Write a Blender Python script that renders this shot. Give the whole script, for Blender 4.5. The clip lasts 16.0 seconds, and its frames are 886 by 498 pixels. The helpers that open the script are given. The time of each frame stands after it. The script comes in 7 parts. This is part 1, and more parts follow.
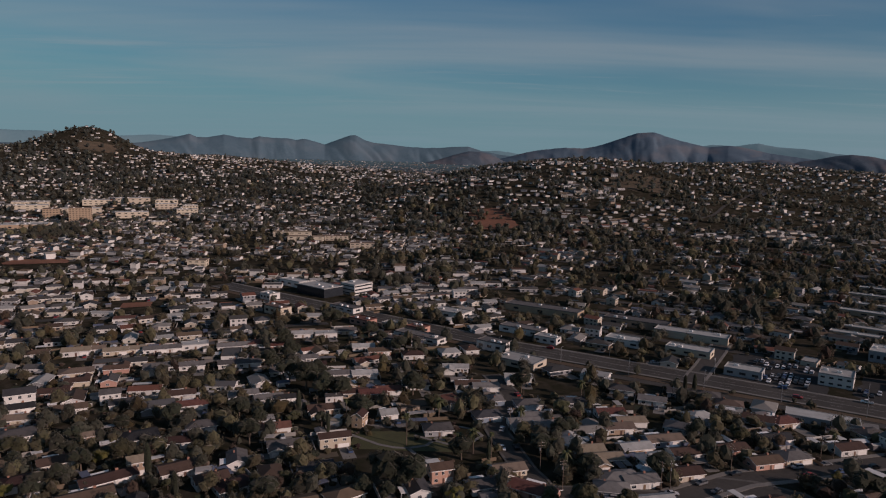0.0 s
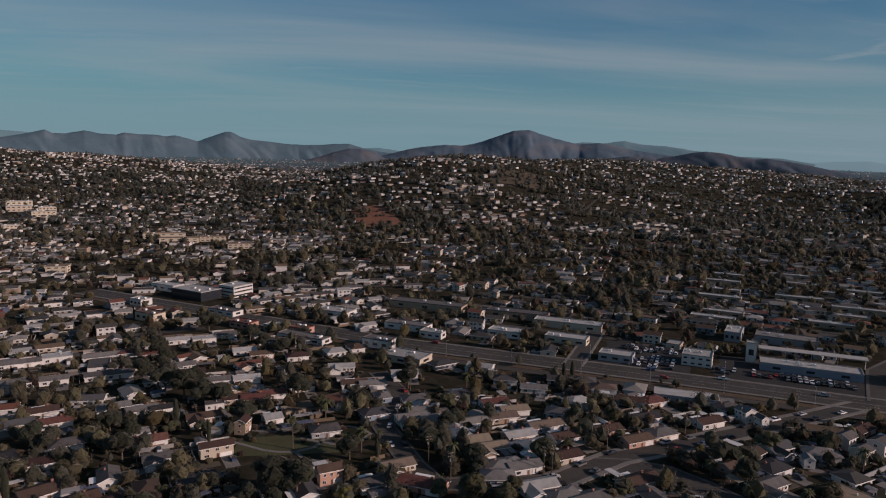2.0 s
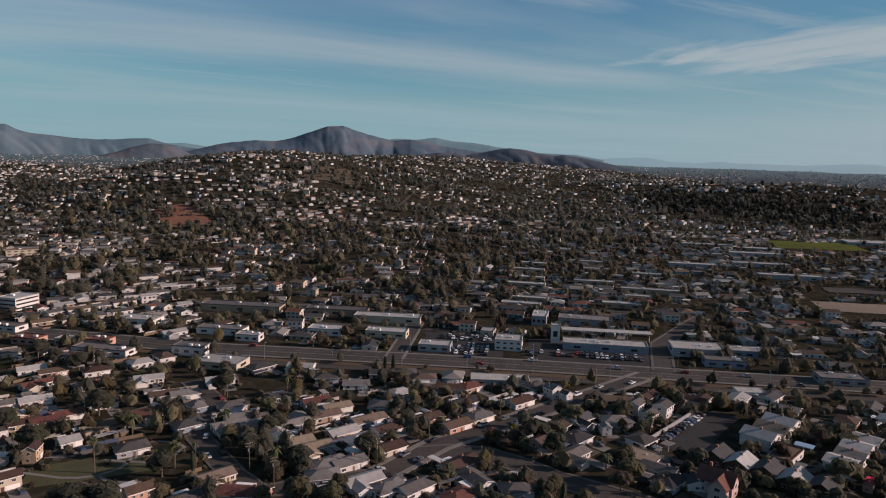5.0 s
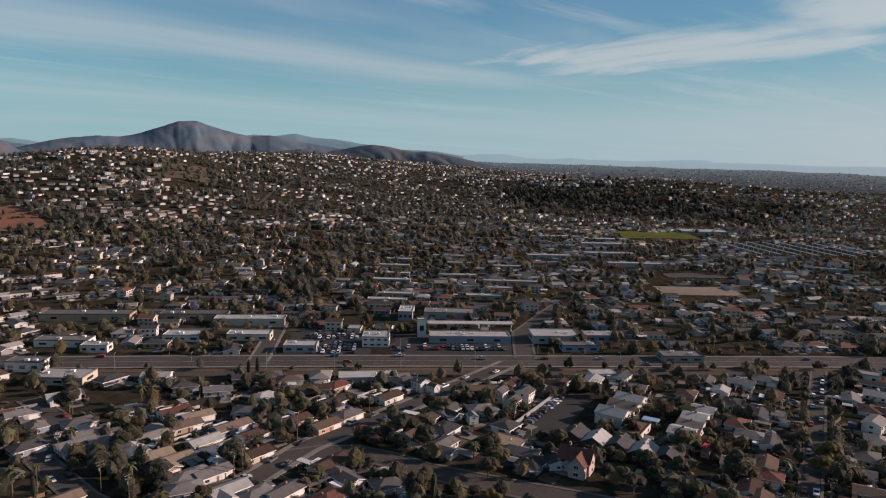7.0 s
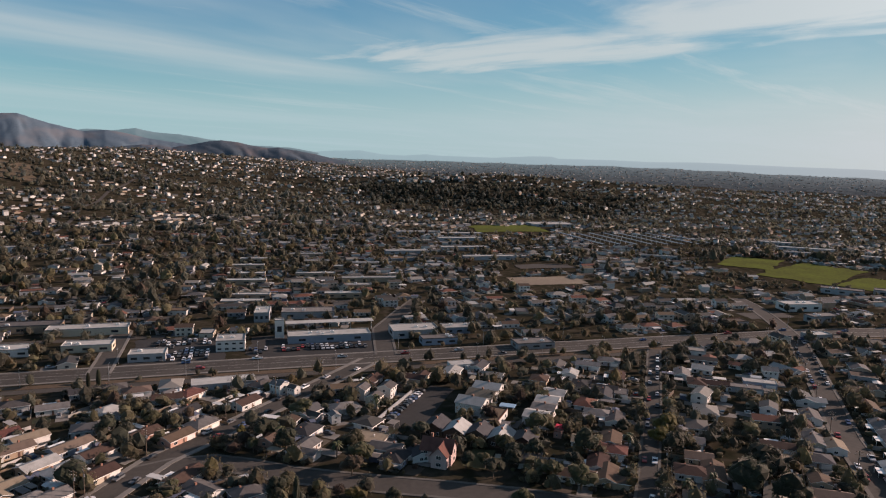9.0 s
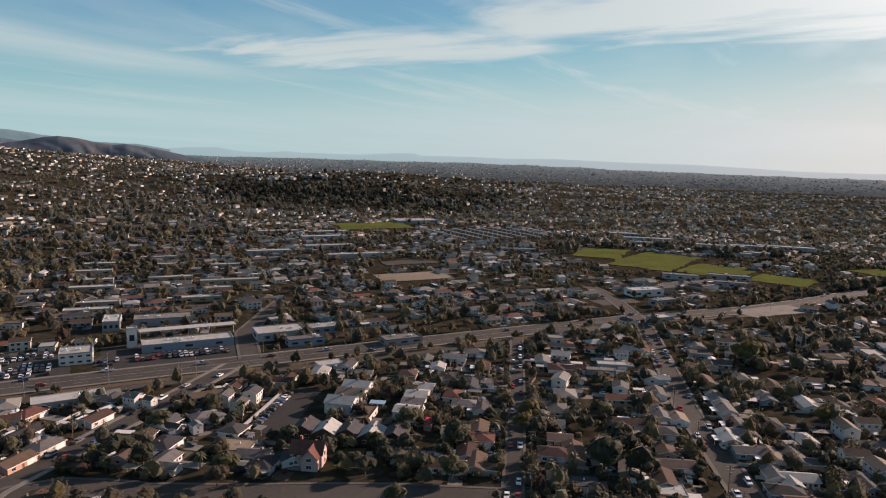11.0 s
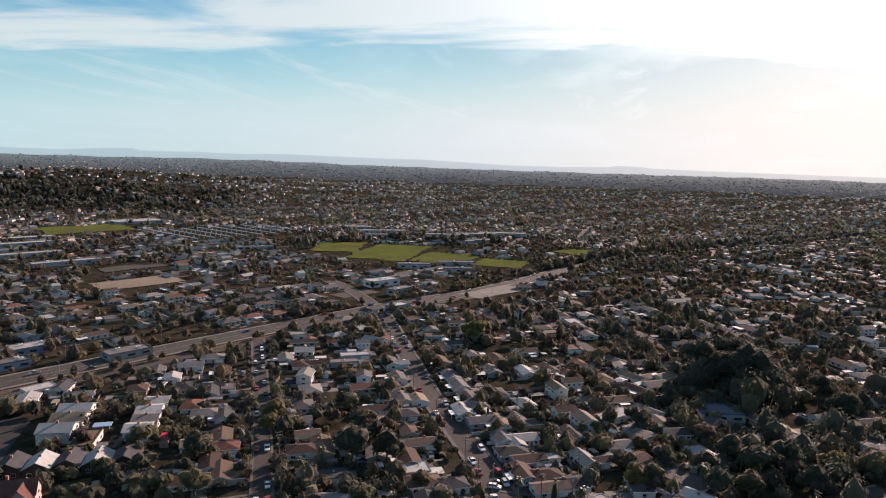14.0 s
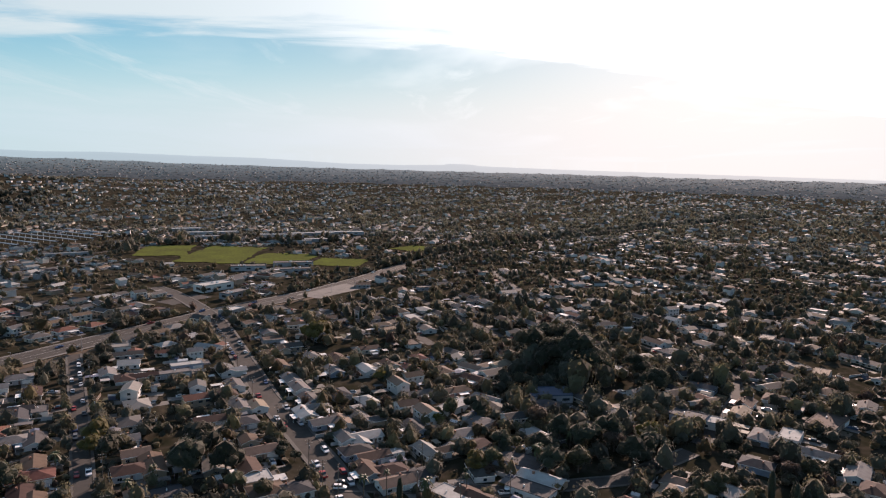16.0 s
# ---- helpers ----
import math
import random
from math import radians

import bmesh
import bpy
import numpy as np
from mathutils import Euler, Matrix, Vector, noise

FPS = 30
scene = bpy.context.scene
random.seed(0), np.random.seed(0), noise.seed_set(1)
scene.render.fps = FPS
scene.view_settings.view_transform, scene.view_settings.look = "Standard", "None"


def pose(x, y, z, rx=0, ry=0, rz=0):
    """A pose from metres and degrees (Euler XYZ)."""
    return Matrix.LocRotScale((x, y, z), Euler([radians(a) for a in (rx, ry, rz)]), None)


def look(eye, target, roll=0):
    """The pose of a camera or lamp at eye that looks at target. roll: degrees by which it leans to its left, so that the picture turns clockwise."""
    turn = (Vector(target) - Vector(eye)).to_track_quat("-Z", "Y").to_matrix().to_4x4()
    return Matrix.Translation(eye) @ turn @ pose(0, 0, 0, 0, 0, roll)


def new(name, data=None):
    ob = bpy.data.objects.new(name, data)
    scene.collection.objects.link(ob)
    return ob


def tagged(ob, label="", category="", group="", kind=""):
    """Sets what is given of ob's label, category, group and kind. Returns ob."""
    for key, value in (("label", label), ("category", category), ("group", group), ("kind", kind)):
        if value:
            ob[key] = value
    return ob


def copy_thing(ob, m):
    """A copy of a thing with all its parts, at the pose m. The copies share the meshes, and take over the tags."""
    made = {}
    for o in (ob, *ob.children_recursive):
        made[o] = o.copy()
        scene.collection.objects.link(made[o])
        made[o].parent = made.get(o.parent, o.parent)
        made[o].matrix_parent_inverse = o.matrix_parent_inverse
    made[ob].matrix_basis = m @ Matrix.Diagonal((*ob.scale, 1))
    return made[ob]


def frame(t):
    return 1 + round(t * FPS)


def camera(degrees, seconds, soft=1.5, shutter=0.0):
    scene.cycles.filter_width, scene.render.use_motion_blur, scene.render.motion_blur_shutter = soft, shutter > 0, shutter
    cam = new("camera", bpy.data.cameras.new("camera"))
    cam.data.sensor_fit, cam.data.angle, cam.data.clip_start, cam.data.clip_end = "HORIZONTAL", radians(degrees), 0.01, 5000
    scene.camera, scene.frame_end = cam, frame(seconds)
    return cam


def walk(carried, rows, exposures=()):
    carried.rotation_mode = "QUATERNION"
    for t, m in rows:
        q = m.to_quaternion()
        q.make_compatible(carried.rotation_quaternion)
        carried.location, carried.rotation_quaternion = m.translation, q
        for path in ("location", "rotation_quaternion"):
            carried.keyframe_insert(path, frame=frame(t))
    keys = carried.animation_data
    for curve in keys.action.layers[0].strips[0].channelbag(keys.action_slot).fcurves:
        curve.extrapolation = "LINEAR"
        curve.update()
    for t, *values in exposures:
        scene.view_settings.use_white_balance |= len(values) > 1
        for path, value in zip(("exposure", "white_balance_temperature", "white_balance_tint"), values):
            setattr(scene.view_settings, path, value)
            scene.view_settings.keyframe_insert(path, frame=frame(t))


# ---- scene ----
EYE = 115.0
cam = camera(65.36, 16.0, soft=1.15)
# seconds, yaw, pitch, lean
EXPOSURES = [(0.0, -0.51, 6340, 25), (4.0, -0.01, 6490, 25), (8.0, 0.54, 6840, 25), (12.0, 0.85, 7140, 25), (14.0, 1.02, 6890, 25), (16.0, 1.00, 6790, 25)]
ROWS = [
    (0.0, 0.000, -7.772, 1.285),
    (0.5, -2.442, -7.777, 1.293),
    (1.0, -4.818, -7.787, 1.287),
    (1.5, -7.352, -7.784, 1.270),
    (2.0, -9.733, -7.799, 1.202),
    (2.5, -12.130, -7.774, 1.286),
    (3.0, -14.558, -7.768, 1.335),
    (3.5, -17.308, -7.780, 1.319),
    (4.0, -19.749, -7.778, 1.337),
    (6.5, -33.394, -7.820, 1.325),
    (7.0, -36.196, -7.816, 1.338),
    (7.5, -39.010, -7.820, 1.335),
    (8.0, -42.404, -7.828, 1.348),
    (8.5, -45.226, -7.838, 1.359),
    (9.0, -48.049, -7.834, 1.415),
    (11.5, -62.796, -7.806, 1.432),
    (12.0, -66.721, -7.791, 1.489),
    (12.5, -70.406, -7.780, 1.426),
    (13.0, -74.276, -7.750, 1.421),
    (13.5, -77.469, -7.707, 1.384),
    (14.0, -80.924, -7.682, 1.434),
    (14.5, -84.502, -7.620, 1.440),
    (15.0, -88.287, -7.574, 1.481),
    (15.5, -91.543, -7.535, 1.467),
    (16.0, -94.408, -7.505, 1.454),
]


def turned(yaw, pitch, lean):
    return pose(0, 0, EYE, 0, 0, yaw) @ pose(0, 0, 0, 90 + pitch, 0, 0) @ pose(0, 0, 0, 0, 0, lean)


walk(cam, [(t, turned(*a)) for t, *a in ROWS], EXPOSURES)

# ---- sky and sun ----
SUN_AZ, SUN_EL = 117.0, 20.0
sun = new("sun", bpy.data.lights.new("sun", "SUN"))
sun.data.energy, sun.data.angle, sun.data.color = 5.0, radians(0.53), (1.0, 0.81, 0.68)
towards = Vector((math.sin(radians(SUN_AZ)) * math.cos(radians(SUN_EL)), math.cos(radians(SUN_AZ)) * math.cos(radians(SUN_EL)), math.sin(radians(SUN_EL))))
sun.matrix_world = look(towards * 100, (0, 0, 0))

world = bpy.data.worlds.new("sky")
scene.world = world
world.use_nodes = True
wn, wl = world.node_tree.nodes, world.node_tree.links
wn.clear()


def wnode(kind, **values):
    n = wn.new(kind)
    for k, v in values.items():
        n.inputs[k].default_value = v
    return n


sky = wn.new("ShaderNodeTexSky")
sky.sky_type, sky.sun_disc = "NISHITA", False
sky.sun_elevation, sky.sun_rotation = radians(SUN_EL), radians(SUN_AZ)
sky.altitude, sky.air_density, sky.dust_density, sky.ozone_density = 150, 1.0, 0.35, 3.0
coord = wn.new("ShaderNodeTexCoord")
# flat cloud layers: the direction over its height gives the place on the layer
sep = wn.new("ShaderNodeSeparateXYZ")
wl.new(coord.outputs["Generated"], sep.inputs[0])
up = wn.new("ShaderNodeMath")
up.operation, up.inputs[1].default_value = "MAXIMUM", 0.0
wl.new(sep.outputs["Z"], up.inputs[0])
up2 = wn.new("ShaderNodeMath")
up2.operation, up2.inputs[1].default_value = "ADD", 0.045
wl.new(up.outputs[0], up2.inputs[0])
flat = wn.new("ShaderNodeVectorMath")
flat.operation = "DIVIDE"
both = wn.new("ShaderNodeCombineXYZ")
for k in range(3):
    wl.new(up2.outputs[0], both.inputs[k])
wl.new(coord.outputs["Generated"], flat.inputs[0])
wl.new(both.outputs[0], flat.inputs[1])


def cloud_layer(rot, scale, stretch, loc, low, high, detail, rough):
    m = wn.new("ShaderNodeMapping")
    m.inputs["Rotation"].default_value = (0, 0, radians(rot))
    m.inputs["Scale"].default_value = (scale, scale * stretch, 0.0)
    m.inputs["Location"].default_value = (*loc, 0.0)
    wl.new(flat.outputs[0], m.inputs[0])
    n = wn.new("ShaderNodeTexNoise")
    n.inputs["Scale"].default_value, n.inputs["Detail"].default_value = 1.0, detail
    n.inputs["Roughness"].default_value, n.inputs["Distortion"].default_value = rough, 0.4
    wl.new(m.outputs[0], n.inputs["Vector"])
    r = wn.new("ShaderNodeMapRange")
    r.interpolation_type = "SMOOTHSTEP"
    r.inputs["From Min"].default_value, r.inputs["From Max"].default_value = low, high
    wl.new(n.outputs["Fac"], r.inputs["Value"])
    return r.outputs[0]


def wmath(op, a, b):
    n = wn.new("ShaderNodeMath")
    n.operation, n.use_clamp = op, True
    for k, v in enumerate((a, b)):
        if isinstance(v, float):
            n.inputs[k].default_value = v
        else:
            wl.new(v, n.inputs[k])
    return n.outputs[0]


veil = cloud_layer(-35, 0.13, 2.2, (1.3, 0.4), 0.4, 0.74, 5.0, 0.55)
streak = cloud_layer(28, 0.30, 4.5, (4.1, 2.2), 0.47, 0.74, 8.0, 0.62)
# the long bank of cirrus towards the sun
# it is a wedge on the cloud layer that opens towards the sun
place = wn.new("ShaderNodeSeparateXYZ")
wl.new(flat.outputs[0], place.inputs[0])


def wsum(op, a, b):
    n = wn.new("ShaderNodeMath")
    n.operation = op
    for k, v in enumerate((a, b)):
        if isinstance(v, float):
            n.inputs[k].default_value = v
        else:
            wl.new(v, n.inputs[k])
    return n.outputs[0]


near_edge = wsum("SUBTRACT", place.outputs["X"], wsum("SUBTRACT", 3.5, wsum("MULTIPLY", wsum("MAXIMUM", wsum("SUBTRACT", 1.3, place.outputs["Y"]), 0.0), 0.8)))
far_edge = wsum("SUBTRACT", wsum("ADD", 4.85, wsum("MULTIPLY", wsum("MAXIMUM", wsum("SUBTRACT", 0.5, place.outputs["Y"]), 0.0), 0.48)), place.outputs["X"])
end_edge = wsum("SUBTRACT", 4.5, place.outputs["Y"])
ragged = cloud_layer(-12, 1.7, 0.42, (0.2, 3.1), 0.2, 0.8, 6.0, 0.55)
inside = wsum("ADD", wsum("MINIMUM", wsum("MINIMUM", near_edge, far_edge), end_edge), wsum("MULTIPLY", wsum("SUBTRACT", ragged, 0.5), 1.1))
edge = wn.new("ShaderNodeMapRange")
edge.interpolation_type = "SMOOTHSTEP"
edge.inputs["From Min"].default_value, edge.inputs["From Max"].default_value = -0.2, 0.62
wl.new(inside, edge.inputs["Value"])
bank = edge.outputs[0]
cover = wmath("MAXIMUM", wmath("MULTIPLY", veil, 0.66), wmath("MULTIPLY", streak, 0.5))
cover = wmath("MAXIMUM", cover, wmath("MULTIPLY", bank, 0.76))
mix = wn.new("ShaderNodeMix")
mix.data_type = "RGBA"

# clouds and air brighten towards the sun, and a thin veil lies round it
facing = wn.new("ShaderNodeVectorMath")
facing.operation = "DOT_PRODUCT"
facing.inputs[1].default_value = towards
wl.new(coord.outputs["Generated"], facing.inputs[0])
glow = wsum("POWER", wsum("MAXIMUM", facing.outputs["Value"], 0.0), 8.0)
wl.new(wmath("MAXIMUM", cover, wmath("MULTIPLY", glow, 0.42)), mix.inputs["Factor"])
wide = wsum("POWER", wsum("MULTIPLY", wsum("ADD", facing.outputs["Value"], 1.0), 0.5), 3.0)


def lit(base, gain, broad=(0.0, 0.0, 0.0)):
    """A colour that grows with the glow round the sun, close by and more broadly."""
    c = wn.new("ShaderNodeCombineXYZ")
    for k in range(3):
        wl.new(wsum("ADD", wsum("ADD", base[k], wsum("MULTIPLY", wide, broad[k])), wsum("MULTIPLY", glow, gain[k])), c.inputs[k])
    return c.outputs[0]


tinted = wn.new("ShaderNodeMix")
tinted.data_type, tinted.blend_type = "RGBA", "MULTIPLY"
tinted.inputs["Factor"].default_value = 1.0
wl.new(lit((0.54, 1.14, 1.28), (-0.36, -0.58, -0.55), (0.2, -0.2, -0.38)), tinted.inputs["B"])
wl.new(sky.outputs[0], tinted.inputs["A"])
# the air round the sun is bright, but no brighter than thin cloud
parts_of = wn.new("ShaderNodeSeparateXYZ")
wl.new(tinted.outputs["Result"], parts_of.inputs[0])
eased = wn.new("ShaderNodeCombineXYZ")
for k, top in enumerate((8.4, 8.1, 7.7)):
    c = parts_of.outputs[k]
    wl.new(wsum("DIVIDE", c, wsum("POWER", wsum("ADD", 1.0, wsum("POWER", wsum("DIVIDE", c, top), 3.0)), 0.3333)), eased.inputs[k])
wl.new(eased.outputs[0], mix.inputs["A"])
wl.new(lit((5.8, 7.0, 6.9), (8.0, 8.0, 7.6)), mix.inputs["B"])
# thin mist along the horizon
mist = wn.new("ShaderNodeMapRange")
mist.interpolation_type = "SMOOTHERSTEP"
mist.inputs["From Min"].default_value, mist.inputs["From Max"].default_value = 0.0, 0.16
mist.inputs["To Min"].default_value, mist.inputs["To Max"].default_value = 0.85, 0.0
wl.new(up.outputs[0], mist.inputs["Value"])
veiled = wn.new("ShaderNodeMix")
veiled.data_type = "RGBA"
wl.new(mist.outputs[0], veiled.inputs["Factor"])
wl.new(mix.outputs["Result"], veiled.inputs["A"])
wl.new(lit((3.2, 5.8, 6.3), (2.8, 1.8, 0.7), (2.7, 0.95, 0.95)), veiled.inputs["B"])
back = wn.new("ShaderNodeBackground")
back.inputs["Strength"].default_value = 0.062
wl.new(veiled.outputs["Result"], back.inputs["Color"])
wo = wn.new("ShaderNodeOutputWorld")
wl.new(back.outputs[0], wo.inputs[0])

# ---- materials ----
def material(name, a, b=None, scale=1.0, rough=0.85, metal=0.0, fine=0.0, bump=0.0, spread=0.0, island=False, spec=0.3):
    """A surface of two colours mixed by noise at two scales; spread: brightness that varies from piece to piece."""
    b = b or [c * 0.8 for c in a]
    m = bpy.data.materials.new(name)
    m.use_nodes = True
    n, l = m.node_tree.nodes, m.node_tree.links
    s = n["Principled BSDF"]
    s.inputs["Roughness"].default_value, s.inputs["Metallic"].default_value = rough, metal
    s.inputs["Specular IOR Level"].default_value = spec
    co = n.new("ShaderNodeTexCoord")
    big, small = n.new("ShaderNodeTexNoise"), n.new("ShaderNodeTexNoise")
    big.inputs["Scale"].default_value, small.inputs["Scale"].default_value = scale, scale * 9
    big.inputs["Detail"].default_value, small.inputs["Detail"].default_value = 5, 4
    for k in (big, small):
        l.new(co.outputs["Object"], k.inputs["Vector"])
    add = n.new("ShaderNodeMath")
    add.operation = "MULTIPLY_ADD"
    add.inputs[1].default_value = 0.6 + fine
    l.new(small.outputs["Fac"], add.inputs[0])
    l.new(big.outputs["Fac"], add.inputs[2])
    rng = n.new("ShaderNodeMapRange")
    rng.inputs["From Min"].default_value, rng.inputs["From Max"].default_value = 0.55 + fine / 3, 1.05 + fine * 0.7
    l.new(add.outputs[0], rng.inputs["Value"])
    mixer = n.new("ShaderNodeMix")
    mixer.data_type = "RGBA"
    mixer.inputs["A"].default_value, mixer.inputs["B"].default_value = (*a, 1), (*b, 1)
    l.new(rng.outputs[0], mixer.inputs["Factor"])
    out = mixer.outputs["Result"]
    if spread:
        src = n.new("ShaderNodeNewGeometry").outputs["Random Per Island"] if island else n.new("ShaderNodeObjectInfo").outputs["Random"]
        vr = n.new("ShaderNodeMapRange")
        vr.inputs["To Min"].default_value, vr.inputs["To Max"].default_value = 1 - spread, 1 + spread
        l.new(src, vr.inputs["Value"])
        hsv = n.new("ShaderNodeHueSaturation")
        l.new(vr.outputs[0], hsv.inputs["Value"])
        hr = n.new("ShaderNodeMapRange")
        hr.inputs["To Min"].default_value, hr.inputs["To Max"].default_value = 0.5 - spread * 0.07, 0.5 + spread * 0.05
        l.new(src, hr.inputs["Value"])
        l.new(hr.outputs[0], hsv.inputs["Hue"])
        l.new(out, hsv.inputs["Color"])
        out = hsv.outputs[0]
    l.new(out, s.inputs["Base Color"])
    if bump:
        bp = n.new("ShaderNodeBump")
        bp.inputs["Strength"].default_value, bp.inputs["Distance"].default_value = bump, 0.1
        l.new(small.outputs["Fac"], bp.inputs["Height"])
        l.new(bp.outputs[0], s.inputs["Normal"])
    return m


def palette(name, colours, rough=0.8, spec=0.3):
    """One of several paints, from island to island."""
    m = material(name, (0.5, 0.5, 0.5), rough=rough, spec=spec)
    n, l = m.node_tree.nodes, m.node_tree.links
    ramp = n.new("ShaderNodeValToRGB")
    ramp.color_ramp.interpolation = "CONSTANT"
    e = ramp.color_ramp.elements
    while len(e) < len(colours):
        e.new(0.5)
    for k, c in enumerate(colours):
        e[k].position, e[k].color = k / len(colours), (*c, 1)
    l.new(n.new("ShaderNodeNewGeometry").outputs["Random Per Island"], ramp.inputs[0])
    noise_n = n.new("ShaderNodeTexNoise")
    noise_n.inputs["Scale"].default_value = 0.5
    l.new(n.new("ShaderNodeTexCoord").outputs["Object"], noise_n.inputs["Vector"])
    mul = n.new("ShaderNodeMix")
    mul.data_type, mul.blend_type = "RGBA", "MULTIPLY"
    mul.inputs["Factor"].default_value = 0.35
    l.new(ramp.outputs[0], mul.inputs["A"])
    l.new(noise_n.outputs["Fac"], mul.inputs["B"])
    l.new(mul.outputs["Result"], n["Principled BSDF"].inputs["Base Color"])
    return m


def leafy(m, share=0.5):
    """Lets light through the leaves."""
    n, l = m.node_tree.nodes, m.node_tree.links
    s, out = n["Principled BSDF"], n["Material Output"]
    t, mixer = n.new("ShaderNodeBsdfTranslucent"), n.new("ShaderNodeMixShader")
    l.new(s.inputs["Base Color"].links[0].from_socket, t.inputs["Color"])
    mixer.inputs[0].default_value = share
    l.new(s.outputs[0], mixer.inputs[1])
    l.new(t.outputs[0], mixer.inputs[2])
    l.new(mixer.outputs[0], out.inputs["Surface"])
    return m


ROOFS = {
    "w": material("roof_white", (0.353, 0.353, 0.340), (0.244, 0.244, 0.231), 0.3, spread=0.15, rough=0.9, spec=0.14),
    "g": material("roof_grey", (0.142, 0.135, 0.130), (0.083, 0.079, 0.077), 0.4, bump=0.3, spread=0.42, rough=0.9, spec=0.14),
    "t": material("roof_tan", (0.185, 0.145, 0.112), (0.125, 0.098, 0.075), 0.4, bump=0.3, spread=0.42, rough=0.9, spec=0.14),
    "b": material("roof_brown", (0.083, 0.054, 0.042), (0.052, 0.035, 0.028), 0.4, bump=0.3, spread=0.42, rough=0.9, spec=0.14),
    "r": material("roof_red_tile", (0.145, 0.07, 0.055), (0.095, 0.043, 0.035), 0.5, bump=0.4, spread=0.15, rough=0.9, spec=0.14),
    "u": material("roof_blue", (0.1, 0.118, 0.165), (0.075, 0.09, 0.13), 0.3, spread=0.1, rough=0.8, spec=0.2),
    "d": material("roof_dark", (0.054, 0.054, 0.057), (0.035, 0.035, 0.038), 0.4, bump=0.3, spread=0.42, rough=0.9, spec=0.14),
}
WALLS = {
    "w": material("stucco_white", (0.577, 0.562, 0.533), (0.488, 0.474, 0.444), 0.5, bump=0.1, spread=0.06),
    "c": material("stucco_cream", (0.503, 0.444, 0.348), (0.429, 0.370, 0.281), 0.5, bump=0.1, spread=0.1),
    "t": material("stucco_tan", (0.355, 0.266, 0.185), (0.296, 0.215, 0.148), 0.5, bump=0.1, spread=0.12),
    "g": material("stucco_grey", (0.296, 0.303, 0.311), (0.244, 0.252, 0.259), 0.5, bump=0.1, spread=0.15),
    "p": material("stucco_pink", (0.444, 0.266, 0.207), (0.370, 0.215, 0.163), 0.5, bump=0.1, spread=0.1),
    "k": material("stucco_rose", (0.459, 0.340, 0.311), (0.400, 0.289, 0.266), 0.5, bump=0.1, spread=0.05),
    "b": material("siding_blue", (0.222, 0.266, 0.326), (0.185, 0.222, 0.274), 0.5, bump=0.1, spread=0.1),
}
GLASS = material("window_glass", (0.03, 0.035, 0.04), (0.02, 0.024, 0.03), 0.4, rough=0.08, spec=0.6)
TRIM = material("white_trim", (0.76, 0.75, 0.72), (0.68, 0.67, 0.64), 1.0, rough=0.6)
DOOR = material("door_paint", (0.16, 0.1, 0.07), (0.11, 0.07, 0.05), 1.0, rough=0.5, spread=0.4)
GARAGE = material("garage_door_paint", (0.7, 0.68, 0.64), (0.6, 0.58, 0.54), 0.8, rough=0.6, spread=0.1)
BRICK = material("chimney_brick", (0.3, 0.16, 0.11), (0.22, 0.11, 0.08), 2.0, bump=0.4)
ASPHALT = material("asphalt", (0.045, 0.044, 0.043), (0.030, 0.030, 0.030), 0.06, rough=0.9, fine=0.1, spec=0.1)
ASPHALT_OLD = material("worn_asphalt", (0.070, 0.064, 0.058), (0.046, 0.043, 0.039), 0.05, rough=0.9, fine=0.1, spec=0.1)
CONCRETE = material("concrete", (0.194, 0.181, 0.165), (0.129, 0.123, 0.113), 0.1, rough=0.9, spec=0.1)
# concrete of the narrow streets, darkened for the shade under trees
PATHS = material("shaded_pavement", (0.102, 0.096, 0.087), (0.066, 0.063, 0.057), 0.2, rough=0.9)
YARD = palette("yard_ground", [(0.027, 0.030, 0.012), (0.095, 0.077, 0.054), (0.042, 0.044, 0.017), (0.119, 0.111, 0.098), (0.060, 0.044, 0.030), (0.021, 0.024, 0.011), (0.077, 0.071, 0.065)])
PAINT = material("road_paint", (0.26, 0.25, 0.23), (0.12, 0.117, 0.11), 0.8, rough=0.7)
BARK = material("bark", (0.13, 0.1, 0.075), (0.08, 0.06, 0.045), 2.0, bump=0.6)
LEAVES = [
    material("leaves_olive", (0.0958, 0.0922, 0.0474), (0.0558, 0.0592, 0.0326), 0.5, spread=0.3, rough=0.75, spec=0.1),
    material("leaves_dark", (0.0558, 0.0627, 0.04), (0.0334, 0.04, 0.0282), 0.5, spread=0.3, rough=0.75, spec=0.1),
    material("leaves_dry", (0.15, 0.135, 0.04), (0.09, 0.08, 0.028), 0.5, spread=0.3, rough=0.75, spec=0.1),
    material("leaves_rust", (0.0836, 0.0592, 0.0423), (0.0534, 0.0376, 0.0288), 0.5, spread=0.3, rough=0.75, spec=0.1),
]
WOODS = [
    material("far_leaves_olive", (0.138, 0.1238, 0.0727), (0.0846, 0.0772, 0.0474), 0.05, spread=0.4, island=True, rough=0.85, spec=0.08),
    material("far_leaves_dark", (0.0891, 0.0893, 0.0666), (0.0558, 0.0587, 0.0444), 0.05, spread=0.4, island=True, rough=0.85, spec=0.08),
    material("far_leaves_dry", (0.111, 0.0874, 0.0433), (0.0682, 0.0562, 0.0298), 0.05, spread=0.4, island=True, rough=0.85, spec=0.08),
    material("far_leaves_rust", (0.0836, 0.0584, 0.0441), (0.0534, 0.0376, 0.0306), 0.05, spread=0.4, island=True, rough=0.85, spec=0.08),
]
